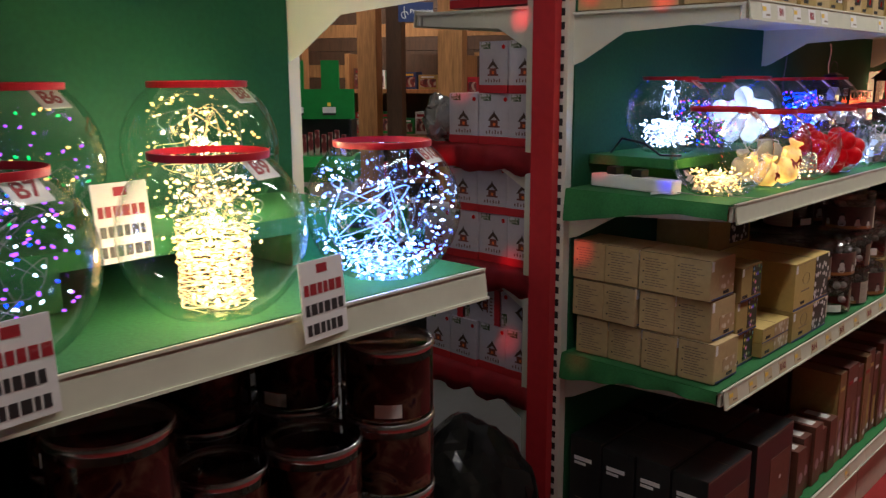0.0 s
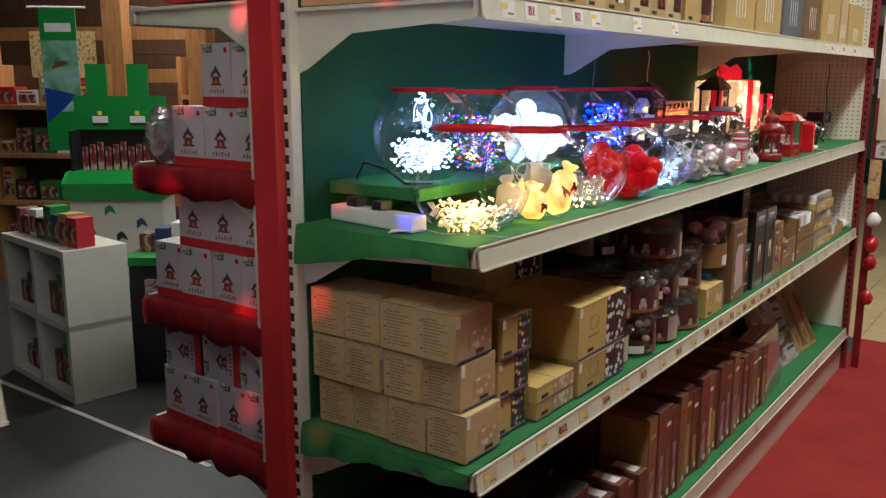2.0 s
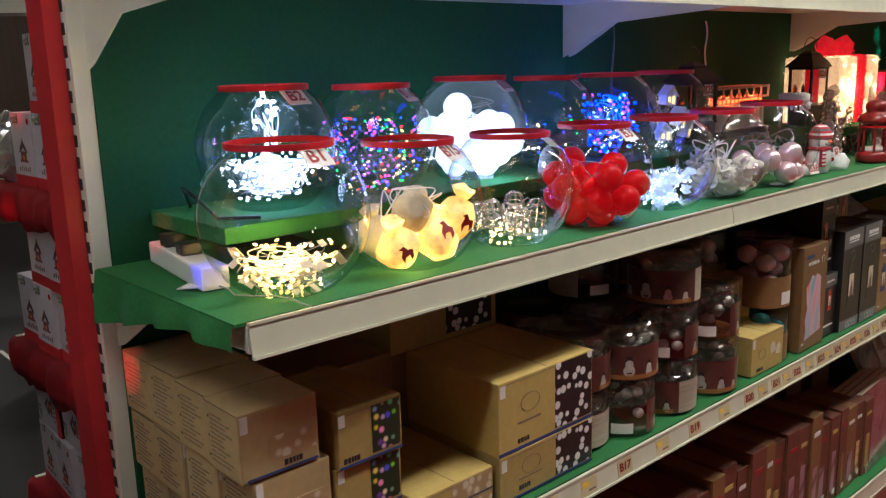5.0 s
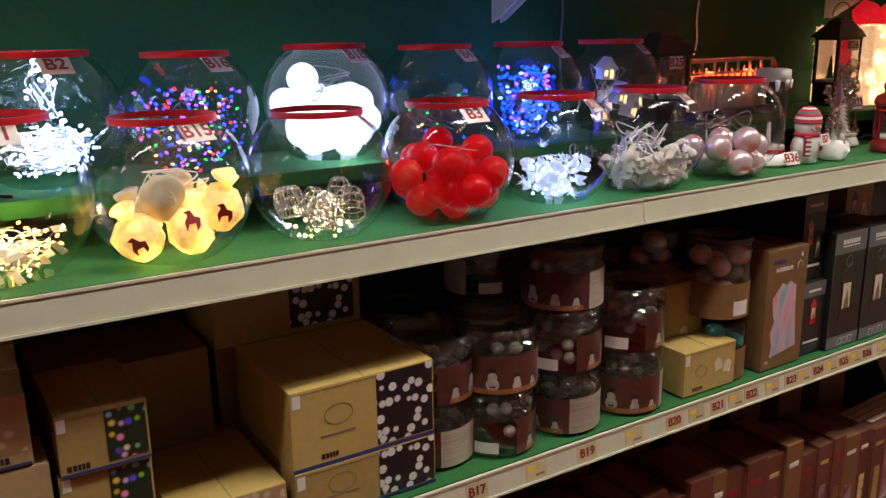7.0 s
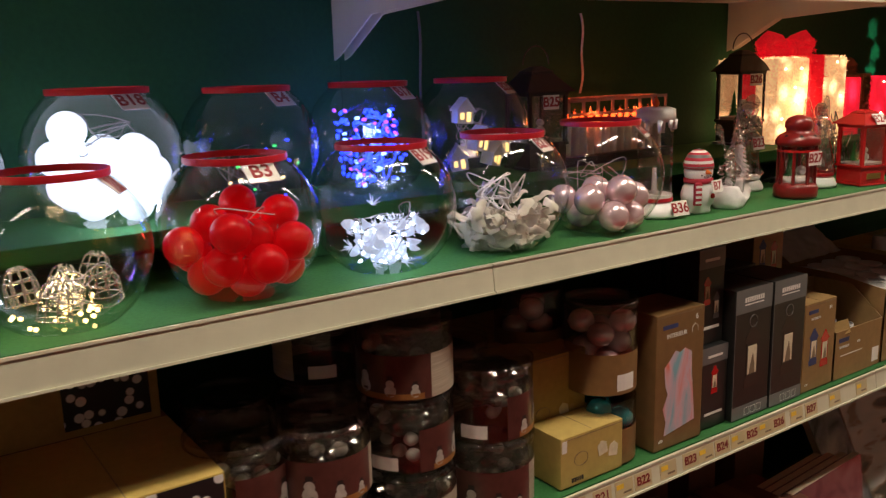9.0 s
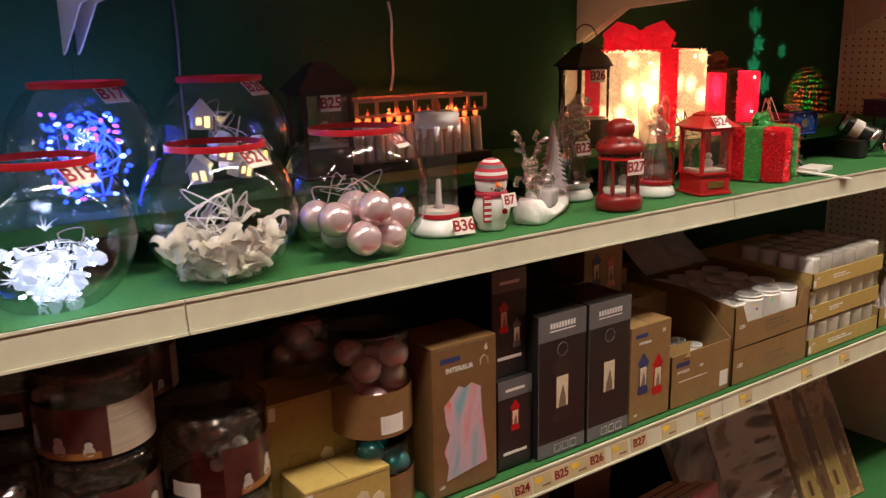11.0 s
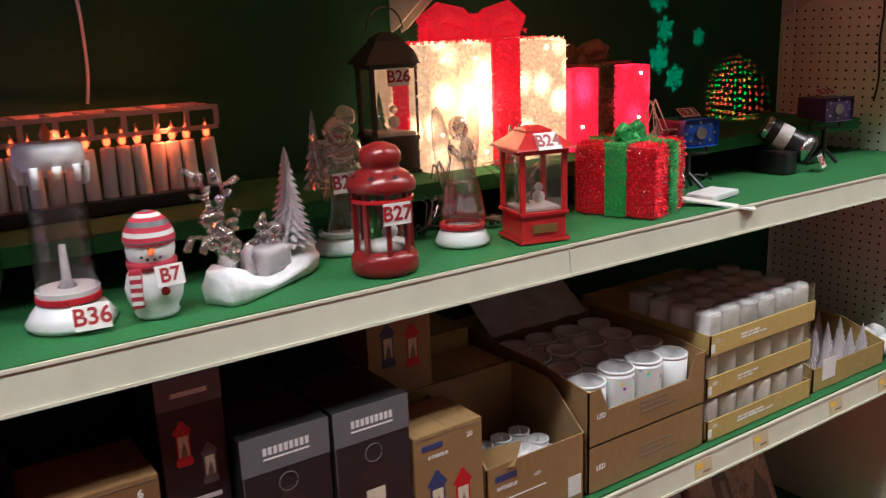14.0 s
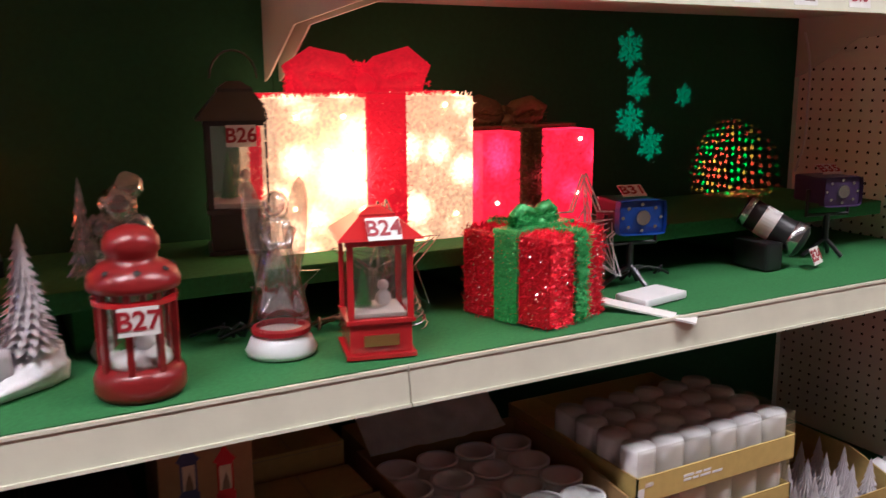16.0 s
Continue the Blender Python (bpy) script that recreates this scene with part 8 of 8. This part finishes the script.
# green castle stand
gs = thing("toy_display_stand", "green card display stand with castle top and hanging toys", "display stand", pose(-4.50, 3.98, -0.008, 0, 0, 42))
part("back_panel", box(-0.26, 0.26, 0.10, 0.13, 0, 1.44, 0.003), "black_box", gs)
part("header", prism([(-0.27, 1.32), (0.27, 1.32), (0.27, 1.52), (0.17, 1.52), (0.17, 1.71), (0.05, 1.71), (0.05, 1.52), (-0.07, 1.52), (-0.07, 1.71), (-0.19, 1.71), (-0.19, 1.52), (-0.27, 1.52)], -0.015, 0.015), "green_stand", gs, at=pose(0, 0, 0, 0, 0, -90))
for s in (-0.12, 0.10):
    part("logo_plate", box(s - 0.045, s + 0.045, -0.018, -0.0155, 1.36, 1.40), "white_ink", gs)
    part("logo_plate", box(s - 0.045, s + 0.045, -0.018, -0.0155, 1.345, 1.358), "black_ink", gs)
    part("logo_mark", box(s - 0.012, s + 0.012, -0.018, -0.0155, 1.405, 1.43), "yellow_ink", gs)
for s in (-1, 1):
    part("side_panel", box(s * 0.26 - 0.008, s * 0.26 + 0.008, -0.16, 0.12, 0, 1.32, 0.002), "black_box", gs)
part("tray", prism([(-0.28, 0.0), (0.12, 0.0), (0.12, 0.16), (-0.20, 0.16), (-0.30, 0.10)], -0.29, 0.29), "green_stand", gs, at=pose(0, 0, 0.92))
part("lower_panel", box(-0.27, 0.27, -0.24, 0.1, 0.42, 0.915, 0.003), "white_lam", gs)
part("lower_shelf", box(-0.31, 0.31, -0.32, 0.12, 0.33, 0.42, 0.003), "green_stand", gs)
part("foot_box", box(-0.28, 0.28, -0.28, 0.12, 0, 0.33, 0.003), "black_box", gs)
for k in range(10):
    part("hanging_toy", box(-0.016, 0.016, -0.10, -0.085, 1.05, 1.22, 0.003), "toys", gs, at=pose(-0.2 + 0.045 * k, 0, 0.0 + 0.015 * (k % 3)))
for k, (x, z) in enumerate(((-0.16, 0.70), (0.02, 0.66), (0.14, 0.74), (-0.04, 0.82))):
    part("figure_print", prism([(-0.03, 0), (0.0, 0.03), (0.035, 0.01), (0.02, 0.05), (0.0, 0.07), (-0.03, 0.05)], 0, 0.002), ("red_ink", "black_ink", "blue_ink", "green_stand")[k], gs, at=pose(x, -0.2425, z, 0, 0, -90))

# white cube unit with boxed toys on it
cu = thing("cube_unit", "white laminate cube shelf unit with four open cubes", "cube shelf", pose(-3.72, 3.09, -0.008, 0, 0, -7))
t = 0.035
for z in (0.0, 0.375, 0.755):
    part("shelf_board", box(-0.79, 0.0, 0.0, 0.33, z, z + t, 0.002), "white_lam", cu)
for x in (-0.79, -0.4125, -0.035):
    part("upright_board", box(x, x + t, 0.0, 0.33, t, 0.755, 0.002), "white_lam", cu)
part("back_board", box(-0.785, -0.005, 0.32, 0.33, t, 0.755), "white_lam", cu)
for i in range(2):
    for z in (0.036, 0.411):
        x = -0.74 + 0.38 * i
        for k in range(3):
            tb = thing("toy_box", "small boxed toy standing in the cube unit", "toy box", cu.matrix_world @ pose(x + 0.05 + 0.1 * k, 0.06, z), "boxed toys")
            hh = 0.12 + 0.05 * ((k + i) % 3)
            part("carton_body", box(-0.04, 0.04, 0, 0.1, 0, hh, 0.002), toy_cols[(k * 3 + i) % 8], tb)
            part("picture_print", box(-0.03, 0.03, -0.001, 0, hh * 0.15, hh * 0.7), "toys", tb)
for k in range(8):
    tb = thing("toy_box", "boxed building toy standing on the cube unit", "toy box", cu.matrix_world @ pose(-0.73 + 0.095 * k, 0.08, 0.791, 0, 0, rr.uniform(-12, 12)), "boxed toys")
    hh = rr.uniform(0.09, 0.19)
    part("carton_body", box(-0.042, 0.042, 0, 0.1, 0, hh, 0.002), toy_cols[k % 8], tb)
    part("picture_print", box(-0.034, 0.034, -0.001, 0, hh * 0.15, hh * 0.75), "toys", tb)

low = thing("toy_table", "low green edged table with colourful boxed toys", "display table", pose(-3.62, 3.85, -0.008, 0, 0, 35))
part("top", box(-0.35, 0.35, -0.25, 0.25, 0.66, 0.70, 0.004), "green_stand", low)
part("cabinet", box(-0.33, 0.33, -0.23, 0.23, 0.0, 0.66, 0.004), "black_box", low)
part("edge_trim", box(-0.352, 0.352, -0.256, -0.2505, 0.655, 0.70), "green_stand", low)
part("picture_print", box(-0.25, 0.25, -0.2325, -0.2305, 0.34, 0.58), "toys", low)
for k in range(7):
    tb = thing("toy_box", "thin boxed toy standing on the low table", "toy box", low.matrix_world @ pose(-0.28 + 0.09 * k, -0.1, 0.7, 0, 0, rr.uniform(-10, 10)), "boxed toys")
    part("carton_body", box(-0.035, 0.035, 0, 0.12, 0, 0.1 + 0.03 * (k % 3), 0.002), toy_cols[(k * 5) % 8], tb)

# hanging poster, pictures and signs
def flat_sign(name, label, category, x, y, z0, z1, w, turn, material, extra=None):
    th = thing(name, label, category, pose(x, y, z0, 0, 0, turn))
    part("sheet", box(-w / 2, w / 2, 0, 0.006, 0, z1 - z0), material, th)
    return th


po = flat_sign("hanging_poster", "tall landscape poster with green heading on a timber post", "poster", -5.71, 4.32, 1.10, 2.10, 0.25, 42, "poster")
part("heading", box(-0.125, 0.125, -0.003, 0, 0.78, 1.0), "green_stand", po)
part("logo_plate", box(-0.09, 0.09, -0.005, -0.003, 0.84, 0.90), "white_ink", po)
part("hanger_bar", rod([(-0.20, 0, 1.01), (0.20, 0, 1.01)], 0.008, seg=8), "white_plastic", po)
for s in (-0.2, 0.2):
    part("hanger_wire", rod([(s, 0, 1.01), (s, 0, 2.33)], 0.0015, seg=4), "steel", po)
part("plane_print", prism([(-0.06, 0.0), (0.05, 0.04), (0.06, 0.05), (0.0, 0.06), (-0.04, 0.05)], 0, 0.003), "redbrown_box", po, at=pose(0, -0.003, 0.58, 0, 0, -90))
part("ground_print", box(-0.125, 0.125, -0.003, 0, 0.0, 0.28), "green_stand", po)
part("water_print", prism([(-0.12, 0.2), (0.0, 0.3), (0.1, 0.4), (-0.12, 0.45)], 0, 0.002), "blue_plastic", po, at=pose(0, -0.002, 0, 0, 0, -90))
sg = thing("priority_sign", "small dark blue priority sign with wheelchair mark", "sign", pose(-4.46, 4.92, 1.99, 0, 0, 38))
part("plate", box(-0.13, 0.13, 0, 0.008, 0, 0.14, 0.002), "blue_ink", sg)
part("lettering", lettering("Prioritaire", 0.042, "white_ink"), None, sg, at=pose(0.045, -0.001, 0.075, 0, 0, -90))
part("wheelchair_mark", rod([(-0.08 + 0.025 * math.cos(q / 2), -0.002, 0.05 + 0.025 * math.sin(q / 2)) for q in range(11)] + [(-0.085, -0.002, 0.075), (-0.085, -0.002, 0.11)], 0.004, seg=5), "white_ink", sg)
for s in (-0.1, 0.1):
    part("hanger_wire", rod([(s, 0.004, 0.14), (s, 0.004, 1.42)], 0.0015, seg=4), "steel", sg)
fp = flat_sign("framed_picture", "brown animal picture hung above the toy rack", "picture", -6.35, 4.72, 1.62, 1.98, 0.55, 30, "art_warm")
part("picture_frame", box(-0.29, 0.29, -0.01, 0.004, -0.02, 0.0), "darkwood", fp)
yb = thing("yellow_toy_box", "bright yellow green boxed toy on the timber rail", "toy box", pose(-4.05, 5.83, 1.45, 0, 0, 25))
part("carton_body", box(-0.12, 0.12, 0, 0.12, 0, 0.24, 0.003), mat("yellow green printed box", (0.50, 0.58, 0.06), 0.45, vary=0.2, scale=16, bump=0), yb)
part("picture_print", box(-0.1, 0.03, -0.001, 0, 0.05, 0.16), "poster", yb)
part("title_bar", box(-0.03, 0.1, -0.001, 0, 0.16, 0.21), "white_ink", yb)

# ---- past the far end ----
ef = thing("end_hanger_display", "end display with hanging paper packs and red ornaments", "hanging display", pose(-0.66, 6.06, 0.0))
part("back_bar", box(-0.02, 0.02, -0.01, 0.01, 0.0, 2.2, 0.003), "dark_red_metal", ef)
for k, (z0, z1, m) in enumerate(((1.52, 1.98, "white_card"), (1.20, 1.50, "art_cold"), (0.98, 1.19, "art_warm"), (1.30, 1.62, "fabric"))):
    part("hanging_pack", box(-0.015 + 0.02 * (k % 2), 0.045 + 0.02 * (k % 2), -0.022 - 0.012 * k, -0.016 - 0.012 * k, z0, z1, 0.002), m, ef)
for k, (z, m) in enumerate(((0.86, "snow"), (0.72, "red_plastic"), (0.62, "red_plastic"), (0.42, "red_plastic"))):
    bm = ball(0.03, -0.03, z, 0.035, fine=2, squash=(1, 1, 1.3))
    for v in bm.verts:
        v.co += v.normal * 0 + Vector((1, 1, 1)) * 0.012 * noise.noise(v.co * 50)
    part("hanging_ornament", bm, m, ef, smooth=True)
    part("hook", rod([(0.0, 0.0, z + 0.06), (0.03, -0.03, z + 0.055), (0.03, -0.03, z + 0.03)], 0.003, seg=5), "steel", ef)

gr = thing("garden_rack", "long white based rack of garden tools with green panel", "tool rack", pose(-0.9, 14.35, 0))
part("base", box(-2.4, 2.4, -0.3, 0.3, 0.0, 0.16, 0.01), "white_lam", gr)
part("panel", box(-2.4, 2.4, 0.2, 0.24, 0.16, 2.5), mat("grey green panel", (0.13, 0.17, 0.14), 0.6, vary=0.15, scale=8), gr)
for k in range(44):
    x = -2.3 + 0.105 * k + rr.uniform(-0.02, 0.02)
    h = rr.uniform(1.3, 1.9)
    part("tool_handle", rod([(x, 0.05, 0.18), (x + rr.uniform(-0.03, 0.03), 0.16, h)], rr.uniform(0.012, 0.02), seg=7), rr.choice(["darkwood", "black_plastic", "green_stand", "wood", "white_lam"]), gr)
for k in range(46):
    part("tool_label", box(-0.05, 0.05, -0.01, 0.01, 0, rr.uniform(0.08, 0.3), 0.004), rr.choice(["green_stand", "white_card", "yellow_ink", "green_tinsel", "kraft", "red_paint", "white_lam"]), gr, at=pose(-2.3 + 0.1 * k, 0.0, rr.uniform(0.6, 2.1)))
for k in range(9):
    part("tool_head", box(-0.12, 0.12, -0.02, 0.02, 0, 0.3, 0.01), rr.choice(["green_stand", "steel", "yellow_ink", "green_tinsel"]), gr, at=pose(-2.1 + 0.5 * k, 0.02, 1.85 + 0.1 * (k % 3)))
part("header_board", box(-2.4, 2.4, -0.05, 0.2, 2.35, 2.62, 0.01), "white_lam", gr)
part("plinth_front", box(-2.4, 2.4, -0.02, 0.19, 0.162, 0.5, 0.01), "green_panel", gr)
gb = thing("green_tub", "dark green plastic tub under the tool rack", "tub", pose(-1.85, 14.0, 0.0))
part("body", lathe([(0, 0), (0.18, 0), (0.23, 0.30), (0.24, 0.31), (0.22, 0.31), (0.17, 0.02), (0, 0.02)], 24), mat("dark green plastic", (0.012, 0.09, 0.06), 0.4, vary=0.1), gb, smooth=True)
um = thing("garden_parasol", "pink garden parasol standing half open", "parasol", pose(-0.45, 9.9, 0.0))
part("pole", rod([(0, 0, 0.02), (0, 0, 2.35)], 0.018, seg=10), "white_plastic", um)
part("foot", lathe([(0, 0), (0.22, 0), (0.22, 0.05), (0.04, 0.08), (0, 0.08)], 24), "grey_band", um)
bm = bmesh.new()
tip = bm.verts.new((0, 0, 2.35))
rim = [bm.verts.new(((0.62 if q % 2 == 0 else 0.52) * math.cos(math.pi * q / 8), (0.62 if q % 2 == 0 else 0.52) * math.sin(math.pi * q / 8), 1.72 + (0.05 if q % 2 else 0))) for q in range(16)]
for q in range(16):
    bm.faces.new((tip, rim[q], rim[(q + 1) % 16]))
part("canopy", bm, mat("pink parasol cloth", (0.55, 0.06, 0.26), 0.8, vary=0.15, scale=60), um)
pl = thing("planter_box", "white planter box with brown foliage on the tiles", "planter", pose(-0.52, 8.98, 0.0))
part("trough", box(-0.22, 0.22, -0.14, 0.14, 0.05, 0.26, 0.012), "white_lam", pl)
for s in (-1, 1):
    part("foot", box(s * 0.17 - 0.02, s * 0.17 + 0.02, -0.1, 0.1, 0.0, 0.05), "white_lam", pl)
bm = bmesh.new()
for k in range(140):
    p = Vector((rr.uniform(-0.2, 0.2), rr.uniform(-0.12, 0.12), 0.25))
    d = Vector((rr.uniform(-0.6, 0.6), rr.uniform(-0.6, 0.6), 1)).normalized() * rr.uniform(0.08, 0.3)
    s = d.orthogonal().normalized() * 0.014
    bm.faces.new([bm.verts.new(v) for v in (p, p + d * 0.5 + s, p + d, p + d * 0.5 - s)])
fo = part("foliage", bm, "twig", pl)
tagged(fo, kind="stuff")

# ---- floor tiles, laid last ----
count = 0
for j in range(27):
    for i in range(11):
        x, y = -1.25 + 0.2 * i, 6.785 + 0.2 * j
        if x > 2.9 or y > 14.8 or count >= 300:
            continue
        count += 1
        t = new("tile", tile_mesh)
        t.parent = grout
        t.location = (x, y, 0.001 * ((i * 7 + j * 3) % 3) * 0.4)
bm = bmesh.new()
for j in range(41):
    for i in range(28):
        x, y = -2.45 + 0.2 * i, 6.785 + 0.2 * j
        if x > 2.9 or (-1.3 < x < 0.8 and j < 27):
            continue
        box(x - 0.0975, x + 0.0975, y - 0.0975, y + 0.0975, -0.01, 0.0, bm=bm)
tagged(part("far_tiles", bm, "tile", grout), kind="stuff")
